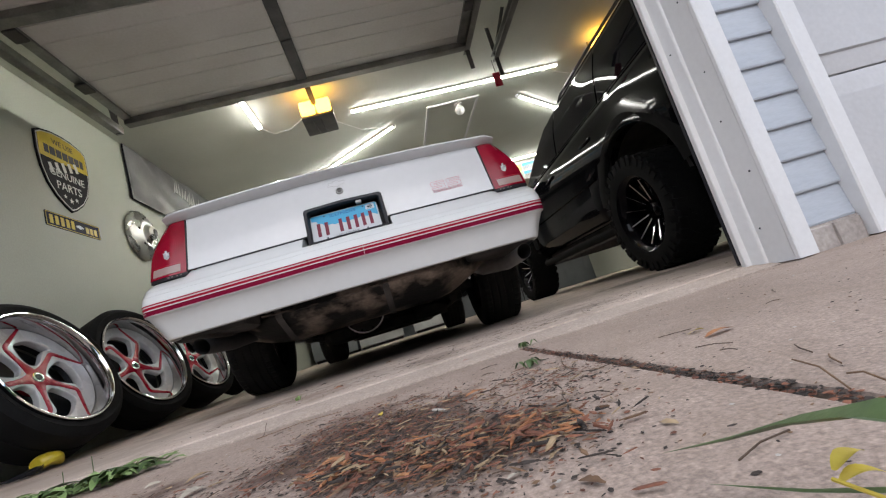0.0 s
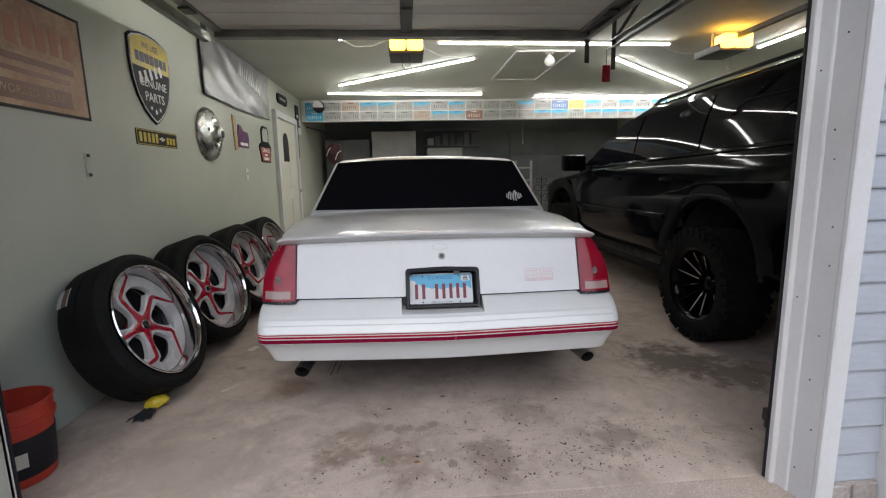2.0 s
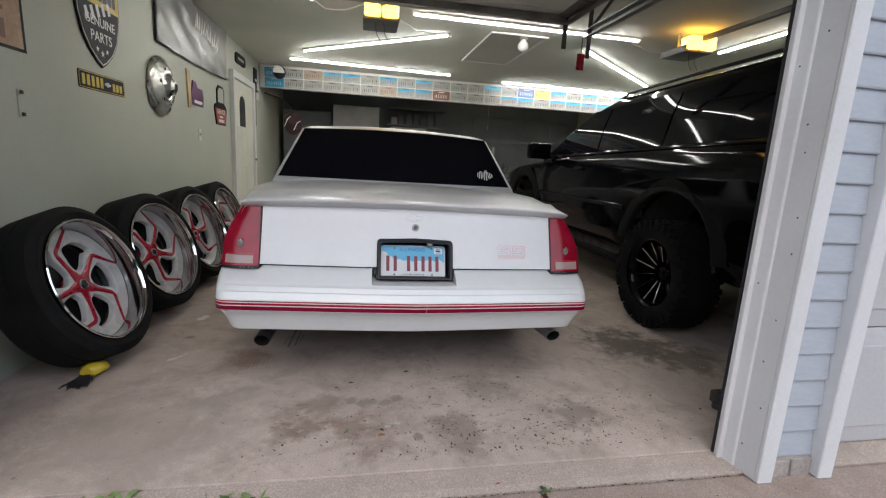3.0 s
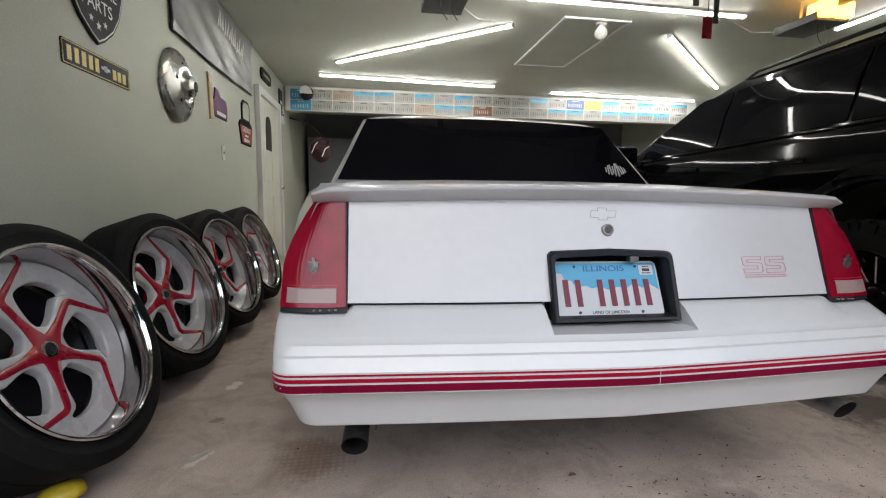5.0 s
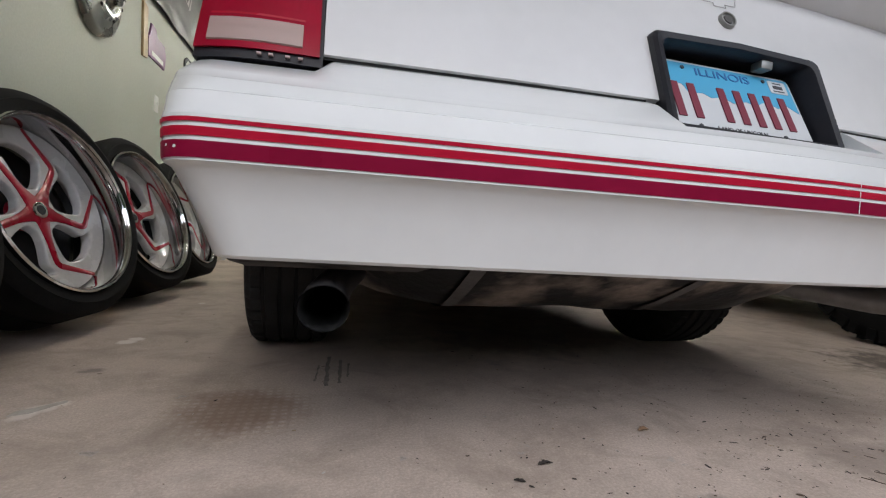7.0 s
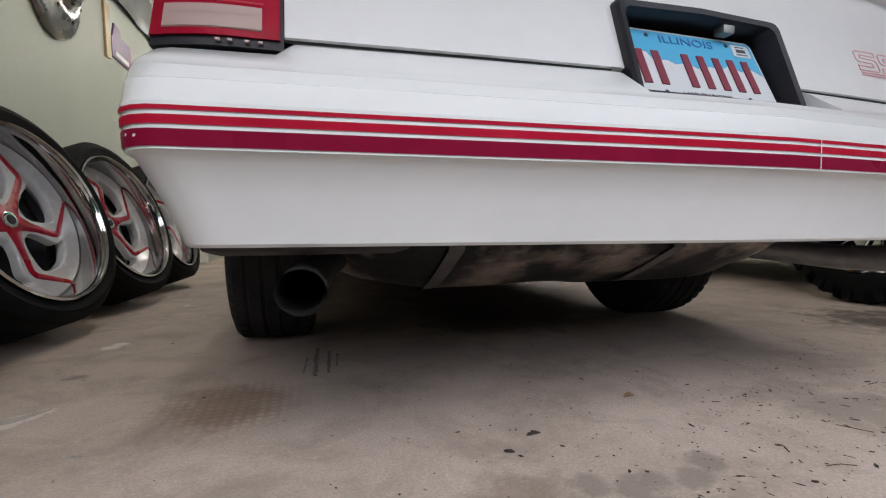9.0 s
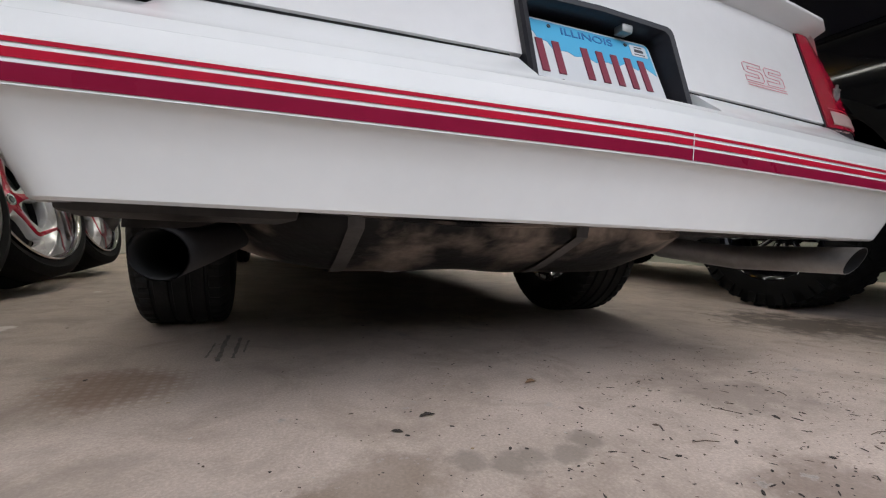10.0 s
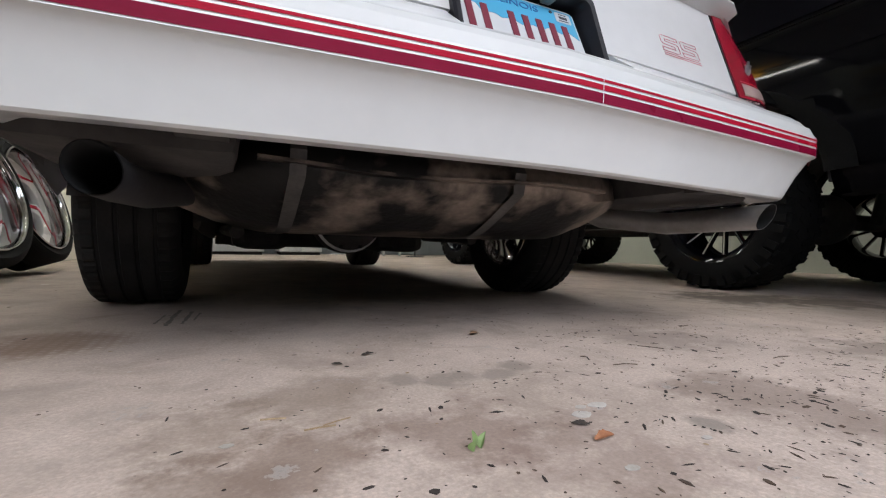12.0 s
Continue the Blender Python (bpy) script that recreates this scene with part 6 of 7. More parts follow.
at = on_wall(2.29, 1.78)
RUST = worn(material("aged_tin", (0.42, 0.26, 0.16), 0.6), ((0.33, 0.17, 0.10), (0.52, 0.36, 0.23)), 5, 40, 0.1, (0.45, 0.7), mix=0.3)
poster = thing("tin_sign", at, "aged rust-brown tin sign with a dark border and faded writing", "sign")
part("plate", slab(rounded(0.72, 0.52, 0.006, 2), 0.004, at, 0.001), RUST, poster, smooth=False)
part("border", bars([(0, 0.252, 0.72, 0.015), (0, -0.252, 0.72, 0.015), (-0.352, 0, 0.015, 0.489), (0.352, 0, 0.015, 0.489)], at @ Matrix.Translation((0, 0, 0.004))), BLACKENAMEL, poster, "dark border", False)
FADED = material("faded_red_print", (0.42, 0.19, 0.125), 0.6)
part("title_bar", bars([(-0.1 + k * 0.085, 0.09, 0.055, 0.12) for k in range(5)], at @ Matrix.Translation((0, 0, 0.004))), FADED, poster, "faded red bars", False)
part("text_bar", bars([(0.02, -0.03, 0.5, 0.03), (0.02, -0.085, 0.42, 0.022)], at @ Matrix.Translation((0, 0, 0.004))), PLATEBROWN, poster, "brown bars", False)
part("dark_band", bars([(-0.02, -0.175, 0.5, 0.085)], at @ Matrix.Translation((0, 0, 0.004))), PLATEBROWN, poster, "brown band", False)
for word, x in (("WORKED", -0.105), ("HERE", 0.115)):
    part("band_word", lettering(word, 0.038, at @ Matrix.Translation((x, -0.175, 0.0062)), 0.0005), RUST, poster, "pale lettering", False)

# bright hub cap
SATIN = worn(material("satin_steel", (0.62, 0.62, 0.6), 0.28, 1.0), ((0.5, 0.5, 0.48), (0.68, 0.68, 0.66)), 6, 60, 0.0, (0.2, 0.36), mix=0.1)
at = on_wall(4.16, 1.585)
hub_cap = thing("hub_cap", at, "large domed chrome hub cap hung on the wall", "hub cap")
bm = revolve([(0.0001, 0.135), (0.045, 0.13), (0.065, 0.115), (0.07, 0.09), (0.085, 0.075), (0.10, 0.082), (0.13, 0.078), (0.165, 0.055), (0.20, 0.048), (0.222, 0.034), (0.232, 0.012), (0.222, 0.0)], 56)
bm.transform(Matrix.Translation((-2.0, 4.16, 1.585)))
part("dish", bm, SATIN, hub_cap)
bm = revolve([(0.0001, 0.1365), (0.03, 0.1345), (0.034, 0.13)], 24)
bm.transform(Matrix.Translation((-2.0, 4.16, 1.585)))
part("centre_disc", bm, CHARCOAL, hub_cap, "dark round centre")
for k in range(6):
    a = 2 * math.pi * (k + 0.3) / 6
    bm = bmesh.new()
    bmesh.ops.create_uvsphere(bm, u_segments=10, v_segments=6, radius=0.02)
    bmesh.ops.scale(bm, vec=(0.25, 0.6, 0.7), verts=bm.verts)
    bm.transform(Matrix.Translation((-2.0, 4.16, 1.585)) @ Matrix.Rotation(a, 4, "X") @ Matrix.Translation((0.074, 0, 0.135)))
    part("slot", bm, SOOT, hub_cap, "dark slot")

# spark-plug shaped sign with a truck cut-out
PURPLE = worn(material("purple_enamel", (0.13, 0.04, 0.13), 0.4), ((0.10, 0.03, 0.10), (0.17, 0.05, 0.16)), 9, 60, 0.0, mix=0.1)
PALECORD = material("pale_cord", (0.5, 0.48, 0.42), 0.8)
TAN = worn(material("tan_enamel", (0.45, 0.32, 0.17), 0.4), ((0.36, 0.25, 0.12), (0.50, 0.37, 0.2)), 9, 60, 0.0, mix=0.1)
at = on_wall(4.985, 1.645)
cut = thing("cutout_sign", at, "tin cut-out sign with a tan post and purple truck shape", "sign")
part("post", slab([(-0.22, 0.19), (-0.14, 0.18), (-0.12, -0.15), (-0.20, -0.16)][::-1], 0.014, at, 0.003), TAN, cut, smooth=False)
part("truck_shape", slab([(-0.11, -0.12), (0.21, -0.12), (0.23, -0.02), (0.20, 0.05), (0.05, 0.05), (0.02, 0.10), (-0.06, 0.11), (-0.09, 0.02), (-0.12, 0.0)], 0.012, at, 0.003), PURPLE, cut, smooth=False)
part("text_bar", bars([(0.06, -0.085, 0.22, 0.03)], at @ Matrix.Translation((0, 0, 0.012))), WHITEINK, cut, "pale bar", False)

at = on_wall(5.80, 1.59)
SIGNRED = worn(material("red_tin", (0.30, 0.05, 0.03), 0.5), ((0.24, 0.035, 0.025), (0.36, 0.07, 0.045)), 7, 50, 0.05, mix=0.2)
gar = thing("garage_sign", at, "pump-shaped tin sign with a black top and red lower panel", "sign")
part("back", slab([(-0.17, -0.20), (0.17, -0.20), (0.235, -0.02), (0.20, 0.02), (0.13, 0.04), (0.15, 0.19), (0.10, 0.235), (-0.06, 0.235), (-0.13, 0.19), (-0.13, 0.04), (-0.20, 0.02), (-0.235, -0.02)], 0.012, at, 0.003), BLACKENAMEL, gar, smooth=False)
part("red_panel", slab([(-0.15, -0.185), (0.15, -0.185), (0.21, -0.02), (-0.21, -0.02)], 0.0015, at @ Matrix.Translation((0, 0, 0.012))), SIGNRED, gar, "red panel", False)
part("pale_panel", slab([(-0.10, 0.05), (0.10, 0.05), (0.115, 0.18), (0.08, 0.21), (-0.05, 0.21), (-0.10, 0.17)], 0.0015, at @ Matrix.Translation((0, 0, 0.012))), WALL, gar, "pale upper panel", False)
part("word", lettering("GARAGE", 0.055, at @ Matrix.Translation((0, -0.055, 0.0142)), 0.0005), WHITEINK, gar, "white lettering", False)
part("word_bar", bars([(0, -0.11, 0.12, 0.02), (0, -0.155, 0.20, 0.032)], at @ Matrix.Translation((0, 0, 0.0135))), WHITEINK, gar, "white bars", False)

# crumpled dark banner
BANNER = worn(material("banner_vinyl", (0.13, 0.13, 0.135), 0.35), ((0.12, 0.12, 0.125), (0.28, 0.28, 0.275)), 3, 60, 0.0, (0.25, 0.45), mix=0.15)
banner = thing("banner", (-2.0, 5.08, 2.2), "creased dark grey vinyl banner with a pale scrawl on the wall", "banner")
rows = []
for j in range(17):
    v = j / 16
    row = []
    for i in range(61):
        u = i / 60
        d = 0.010 + 0.016 * (0.5 + noise.noise(Vector((u * 7 + v * 4, v * 1.6 - u * 3, 3.0)))) + 0.010 * abs(math.sin(9 * (u + 0.55 * v)))
        row.append((-2.0 + 0.004 + d, 4.13 + 1.90 * u, 1.93 + 0.53 * v - 0.02 * math.sin(math.pi * u) * (1 - v)))
    rows.append(row)
part("cloth", loft(rows, False, False), BANNER, banner)
for k in range(13):
    x, tall = -0.36 + 0.055 * k, 0.05 + 0.085 * abs(math.sin(k * 1.7 + 0.5))
    brush = slab([(x - 0.012, -0.045 - 0.02 * math.cos(k * 2.1)), (x + 0.030, -0.035), (x + 0.040 - 0.03 * math.sin(k), tall)], 0.001, on_wall(5.28, 2.24, -1.944) @ Matrix.Rotation(-0.12, 4, "Z"))
    part("brush_stroke", brush, WHITEINK, banner, "pale brushed stroke", False)
for v in (1.93, 2.46):
    part("hem", tube([(-1.985, 4.13, v), (-1.985, 6.03, v)], 0.006, 6), BLACKENAMEL, banner, "dark hem")
part("hem", tube([(-1.982, 4.13, 1.93), (-1.982, 4.13, 2.46)], 0.008, 6), BLACKENAMEL, banner, "dark hem")

# door, switch, hooks and small signs on the left wall
door = thing("door_1", (-2.0, 6.7, 0), "cream painted panel door in its frame with an arched picture", "door", "", "structure")
part("slab", box(-1.996, -1.975, 6.305, 7.305, 0.01, 2.0, 0.003), DOORPAINT, door, smooth=False)
for y0, y1, z0, z1 in ((6.215, 6.30, 0, 2.09), (7.31, 7.395, 0, 2.09), (6.30, 7.31, 2.005, 2.09)):
    part("casing", box(-1.998, -1.945, y0, y1, z0, z1, 0.006), TRIM, door, "off-white door casing", False)
for z0, z1 in ((0.2, 0.9), (1.05, 1.42)):
    for y0, y1 in ((6.42, 6.76), (6.86, 7.20)):
        part("panel", box(-1.985, -1.970, y0, y1, z0, z1, 0.005), DOORPAINT, door, smooth=False)
arch_pts = [(-0.14, -0.2), (0.14, -0.2)] + [(0.14 * math.cos(a), 0.06 + 0.14 * math.sin(a)) for a in [k * math.pi / 8 for k in range(9)]]
part("picture", slab(arch_pts, 0.006, on_wall(6.72, 1.63, -1.975), 0.001), EXHAUST, door, "grey arched picture", False)
bm = bmesh.new()
bmesh.ops.create_uvsphere(bm, u_segments=14, v_segments=8, radius=0.03)
bm.transform(Matrix.Translation((-1.93, 7.22, 1.0)))
part("door_knob", bm, CHROME, door, "metal knob")
over = thing("name_board", (-2, 6.75, 2.29), "small dark oval board above the door", "sign")
part("plate", slab(rounded(0.5, 0.13, 0.06, 6), 0.02, on_wall(6.75, 2.29), 0.004), BLACKENAMEL, over)
part("bar", bars([(0, 0, 0.3, 0.03)], on_wall(6.75, 2.29, -1.98)), WALL, over, "pale bar", False)
switch = thing("light_switch", (-2, 5.075, 1.248), "white light switch plate on the wall", "switch")
part("plate", slab(rounded(0.075, 0.115, 0.008, 3), 0.006, on_wall(5.075, 1.248), 0.002), WHITEPLASTIC, switch)
part("toggle", box(-1.994, -1.982, 5.07, 5.08, 1.238, 1.263, 0.002), WHITEPLASTIC, switch, smooth=False)
hook = thing("wall_bracket", (-2, 2.56, 1.29), "small wall bracket with two dark screws", "bracket")
part("plate", slab(rounded(0.045, 0.13, 0.004, 2), 0.004, on_wall(2.575, 1.28), 0.001), WALL, hook, smooth=False)
for z in (1.228, 1.332):
    part("screw", box(-1.996, -1.986, 2.567, 2.583, z - 0.009, z + 0.009, 0.003), INK, hook, "dark screw")
for y, z, w, h, mat, lab in ((7.52, 1.75, 0.2, 0.5, EXHAUST, "narrow grey framed picture"), (7.62, 2.17, 0.2, 0.34, BLACKENAMEL, "dark framed sign"), (7.74, 2.02, 0.16, 0.24, WHITEINK, "black and white pennant")):
    p = thing("picture", (-2, y, z), lab + " on the wall", "picture")
    part("panel", slab(rounded(w, h, 0.01, 2), 0.015, on_wall(y, z), 0.002), mat, p, smooth=False)
    part("bar", bars([(0, 0, w * 0.6, h * 0.12)], on_wall(y, z, -1.985)), INK if mat is not BLACKENAMEL else WHITEINK, p, "plain bar", False)

# ---- dim space behind the beam ----
GREYMETAL = worn(material("grey_cabinet_paint", (0.3, 0.31, 0.32), 0.45), ((0.36, 0.37, 0.38), (0.46, 0.47, 0.47)), 4, 60, 0.0, (0.35, 0.55), mix=0.1)


def cabinet(name, x0, x1, y0, y1, z1, mat, label, doors=2, z0=0.0):
    root = thing(name, ((x0 + x1) / 2, (y0 + y1) / 2, z0), label, "cabinet")
    part("carcass", box(x0, x1, y0, y1, z0 + 0.05, z1, 0.01), mat, root, smooth=False)
    part("plinth", box(x0 + 0.03, x1 - 0.03, y0 + 0.03, y1, z0, z0 + 0.05), SOOT, root, smooth=False)
    w = (x1 - x0) / doors
    for k in range(doors):
        d = part("door", box(x0 + k * w + 0.006, x0 + (k + 1) * w - 0.006, y0 - 0.018, y0 - 0.001, z0 + 0.06, z1 - 0.01, 0.004), mat, root, smooth=False)
        part("handle", box(x0 + k * w + (0.05 if k else w - 0.07), x0 + k * w + (0.07 if k else w - 0.05), y0 - 0.04, y0 - 0.016, (z0 + z1) / 2 - 0.06, (z0 + z1) / 2 + 0.06, 0.004), CHROME, d, "metal handle")
    return root


cabinet("tall_cabinet", -1.9, -1.0, 9.55, 10.18, 1.95, DIMROOM, "tall storage cabinet against the back wall, dimmed in its colour", 2)
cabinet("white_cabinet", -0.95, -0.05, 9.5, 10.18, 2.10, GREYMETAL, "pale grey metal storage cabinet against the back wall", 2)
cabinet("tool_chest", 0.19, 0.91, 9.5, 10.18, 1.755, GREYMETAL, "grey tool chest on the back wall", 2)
rack = thing("wall_shelf", (0.65, 10.0, 1.9), "wall shelf loaded with boxes, dimmed in its colour", "shelf")
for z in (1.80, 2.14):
    part("board", box(0.15, 1.35, 9.82, 10.19, z, z + 0.03, 0.003), DIMROOM, rack, smooth=False)
rng = random.Random(21)
for k in range(7):
    x, h = 0.22 + k * 0.155, rng.uniform(0.12, 0.25)
    bx = thing("storage_box", (x, 9.98, 1.83), "dark storage box on the wall shelf", "box", "boxes on the shelf")
    part("carton", box(x, x + rng.uniform(0.09, 0.13), 9.86, 10.1, 1.831, 1.83 + h, 0.006), rng.choice((EXHAUST, DIMROOM, GREYMETAL, DIMROOM)), bx, smooth=False)
back_door = sectional_door("garage_door_back", "roll-up door in the back wall, dimmed in its colour", Matrix(((1, 0, 0, 3.2), (0, 0, 1, BACK_Y - 0.062), (0, 1, 0, 0.0), (0, 0, 0, 1))), 2.3, DIMROOM)
cord = thing("hanging_string", (1.77, 7.88, 2.12), "thin pale string hanging below the plate board", "cord")
part("string", tube([(1.77, 7.885, 2.14), (1.771, 7.884, 1.95), (1.772, 7.885, 1.73)], 0.003, 6), PALECORD, cord)
part("pull", revolve([(0.0001, -0.02), (0.008, -0.015), (0.010, 0.0), (0.006, 0.02), (0.0001, 0.022)], 12), PALECORD, cord).matrix_basis = Matrix.Translation((1.772, 7.885, 1.72)) @ pose(0, 0, 0, 0, 90, 0)
curl = thing("wire_stand", (2.33, 8.6, 0), "dark curled wire stand on the floor", "stand")
part("pole", tube([(2.33, 8.6, 0.012), (2.33, 8.6, 1.14)], 0.012, 8), INK, curl)
part("foot", revolve([(0.0001, 0.0), (0.16, 0.0), (0.16, 0.012), (0.0001, 0.018)], 20), INK, curl).matrix_basis = Matrix.Translation((2.33, 8.6, 0)) @ pose(0, 0, 0, 0, -90, 0)
for sx in (-1, 1):
    for z0, size in ((0.72, 0.09), (0.90, 0.075), (1.04, 0.05)):
        part("curl", tube([(2.33 + sx * (0.02 + size * (1 - math.cos(a)) * (1 - 0.06 * a)), 8.6, z0 + size * math.sin(a) * (1 - 0.06 * a)) for a in [k * 0.45 for k in range(13)]], 0.008, 6), INK, curl)
ladder = thing("step_ladder", (2.15, 9.3, 0), "grey aluminium step ladder leaning by the back wall", "ladder")
for x in (2.0, 2.32):
    part("stile", box(x - 0.018, x + 0.018, 9.30, 9.36, 0, 1.45, 0.004), GREYMETAL, ladder, smooth=False)
for k in range(5):
    part("rung", box(2.018, 2.302, 9.30, 9.36, 0.25 + k * 0.26, 0.28 + k * 0.26, 0.004), GREYMETAL, ladder, smooth=False)
bag = thing("punch_bag", (-1.55, 8.35, 1.6), "dark red gear bag hanging at the side wall", "bag")
bm = bmesh.new()
bmesh.ops.create_uvsphere(bm, u_segments=18, v_segments=12, radius=0.16)
bmesh.ops.scale(bm, vec=(1, 0.8, 1.2), verts=bm.verts)
for v in bm.verts:
    v.co += v.normal * 0.04 * noise.noise(v.co * 9)
bm.transform(Matrix.Translation((-1.55, 8.45, 1.62)))
MAROON = worn(material("maroon_cloth", (0.12, 0.03, 0.035), 0.7), ((0.03, 0.012, 0.014), (0.07, 0.022, 0.025)), 8, 60, 0.2, mix=0.2)
part("bag", bm, MAROON, bag)
part("strap", tube([(-1.55, 8.45, 1.84), (-1.7, 8.4, 2.0), (-1.995, 8.3, 2.08)], 0.012, 6), INK, bag, "black strap")
for pts in (((-1.68, 8.28, 1.55), (-1.62, 8.25, 1.68), (-1.58, 8.27, 1.72)), ((-1.52, 8.25, 1.5), (-1.47, 8.26, 1.62), (-1.42, 8.3, 1.66))):
    part("piping", tube(pts, 0.008, 6), WHITEPLASTIC, bag, "white piping")

# ---- things on the floor ----
ORANGE = worn(material("orange_plastic", (0.48, 0.04, 0.02), 0.45), ((0.40, 0.03, 0.017), (0.52, 0.05, 0.026)), 6, 50, 0.05, mix=0.15)
bucket = thing("bucket", (-1.895, 1.735, 0), "orange plastic bucket with a dark label on the garage floor", "bucket")


def turned(profile, at, n=36):
    bm = revolve(profile, n)
    bm.transform(Matrix.Translation(at) @ pose(0, 0, 0, 0, -90, 0))
    return bm


E5 = (-1.895, 1.735, 0)
part("pail", turned([(0.0001, 0.004), (0.118, 0.0), (0.124, 0.006), (0.138, 0.25), (0.148, 0.252), (0.149, 0.265), (0.142, 0.267), (0.143, 0.325), (0.148, 0.329), (0.139, 0.331), (0.120, 0.03), (0.0001, 0.025)], E5), ORANGE, bucket)
part("label", turned([(0.1275, 0.04), (0.1375, 0.205)], E5), CHARCOAL, bucket, "dark printed label")
rows = [[(-1.895 + (0.1268 + 0.0598 * (z - 0.03)) * math.cos(radians(a)) * 1.02, 1.735 + (0.1268 + 0.0598 * (z - 0.03)) * math.sin(radians(a)) * 1.02, z) for a in range(-70, -28, 6)] for z in (0.09, 0.15)]
part("label_bar", loft(rows, False, False), PLATECREAM, bucket, "pale label patch")

glove = thing("snow_brush", (-1.64, 2.18, 0), "yellow brush head with black bristles lying on the floor", "brush")
body = []
for k in range(13):
    u = k / 12
    wd = 0.05 * math.sin(math.pi * (0.12 + 0.80 * u)) ** 0.6
    ctr = Vector((-1.635 + 0.035 * u, 2.215 + 0.085 * u, 0.034 + 0.012 * math.sin(math.pi * u)))
    body.append([ctr + Vector((wd * math.cos(a), 0, 0.028 * math.sin(a))) for a in [2 * math.pi * i / 12 for i in range(12)]])
part("pad", loft(body), YELLOW, glove, "bright yellow pad")
bristles = bmesh.new()
rng = random.Random(9)
for k in range(90):
    a = Vector((-1.635 + rng.uniform(-0.03, 0.03), 2.215 + rng.uniform(-0.01, 0.015), 0.02 + rng.uniform(-0.01, 0.012)))
    tube([a, a + Vector((rng.uniform(-0.05, 0.02), -0.075 + rng.uniform(-0.02, 0.03), -a.z + 0.006 + rng.uniform(0, 0.012)))], 0.0022, 4, bristles)
part("bristles", bristles, INK, glove, "black bristles")

caster = thing("floor_jack", (1.38, 1.74, 0), "small dark caster foot standing by the jamb", "caster")
part("wheel", turned([(0.0001, 0.0), (0.022, 0.0), (0.025, 0.004), (0.025, 0.026), (0.022, 0.03), (0.0001, 0.03)], (1.36, 1.72, 0.0), 16), INK, caster)
part("fork", box(1.345, 1.42, 1.705, 1.745, 0.03, 0.08, 0.008), DARKSTEEL, caster)
part("leg", box(1.38, 1.45, 1.72, 1.80, 0.0, 0.06, 0.008), DARKSTEEL, caster)


# ---- dirt, leaves and weeds ----
def flakes(name, count, place, size, mats, seed, label, category, lift=0.0, flat=0.45, slim=(0.25, 0.9)):
    """Many small irregular chips lying on a surface."""
    rng = random.Random(seed)
    bm = bmesh.new()
    for _ in range(count):
        x, y, z = place(rng)
        s = rng.uniform(*size)
        n, a0 = rng.choice((4, 5, 5, 6)), rng.uniform(0, 6.28)
        el = rng.uniform(*slim)
        tilt = Euler((rng.uniform(-0.35, 0.35), rng.uniform(-0.35, 0.35), a0)).to_matrix()
        low, top = [], []
        for k in range(n):
            t = 2 * math.pi * k / n
            q = Vector((s * math.cos(t) * rng.uniform(0.7, 1.1), s * el * math.sin(t) * rng.uniform(0.7, 1.1), 0))
            q = tilt @ q
            low.append(bm.verts.new((x + q.x, y + q.y, z + max(q.z * flat, -0.3 * flat * s) + 0.3 * flat * s + lift)))
            top.append(bm.verts.new((x + q.x * 0.8, y + q.y * 0.8, z + max(q.z * flat, -0.3 * flat * s) + 0.3 * flat * s + lift + 0.22 * flat * s)))
        i = rng.randrange(len(mats))
        fs = [bm.faces.new(top), bm.faces.new(low[::-1])] + [bm.faces.new((low[k], low[(k + 1) % n], top[(k + 1) % n], top[k])) for k in range(n)]
        for f in fs:
            f.material_index = i
    return tagged(part(name, bm, mats, None, "", False, recalc=False), label, category, "", "stuff")


TWIG = worn(material("brown_twig", (0.07, 0.045, 0.03), 0.8), ((0.04, 0.025, 0.017), (0.10, 0.065, 0.042)), 25, 200, 0.2, mix=0.3)
DIRT = worn(material("dark_dirt", (0.03, 0.023, 0.019), 0.9), ((0.016, 0.012, 0.010), (0.045, 0.034, 0.027)), 20, 200, 0.4, mix=0.3)
DRYLEAF = worn(material("dry_leaf", (0.15, 0.085, 0.045), 0.8), ((0.09, 0.048, 0.026), (0.21, 0.125, 0.068)), 25, 200, 0.2, mix=0.3)
STRAW = worn(material("straw_bits", (0.30, 0.21, 0.12), 0.8), ((0.22, 0.15, 0.08), (0.38, 0.28, 0.17)), 25, 200, 0.2, mix=0.3)
PALEBIT = worn(material("pale_chips", (0.44, 0.41, 0.37), 0.8), ((0.36, 0.33, 0.29), (0.50, 0.47, 0.43)), 20, 200, 0.2, mix=0.2)
REDMULCH = worn(material("red_brown_mulch", (0.15, 0.055, 0.032), 0.85), ((0.085, 0.032, 0.020), (0.26, 0.105, 0.060)), 25, 200, 0.2, mix=0.3)
PALELEAF = worn(material("pale_dry_leaf", (0.36, 0.32, 0.26), 0.8), ((0.27, 0.23, 0.18), (0.44, 0.40, 0.33)), 25, 200, 0.2, mix=0.3)
ORANGELEAF = worn(material("orange_leaf", (0.30, 0.12, 0.05), 0.7), ((0.20, 0.07, 0.03), (0.38, 0.17, 0.07)), 25, 200, 0.2, mix=0.3)
GREENLEAF = worn(material("green_leaf", (0.07, 0.115, 0.04), 0.55), ((0.045, 0.08, 0.025), (0.10, 0.15, 0.05)), 20, 150, 0.15, mix=0.25)
LIGHTLEAF = worn(material("light_green_leaf", (0.15, 0.20, 0.08), 0.55), ((0.12, 0.19, 0.058), (0.23, 0.32, 0.125)), 20, 150, 0.15, mix=0.25)
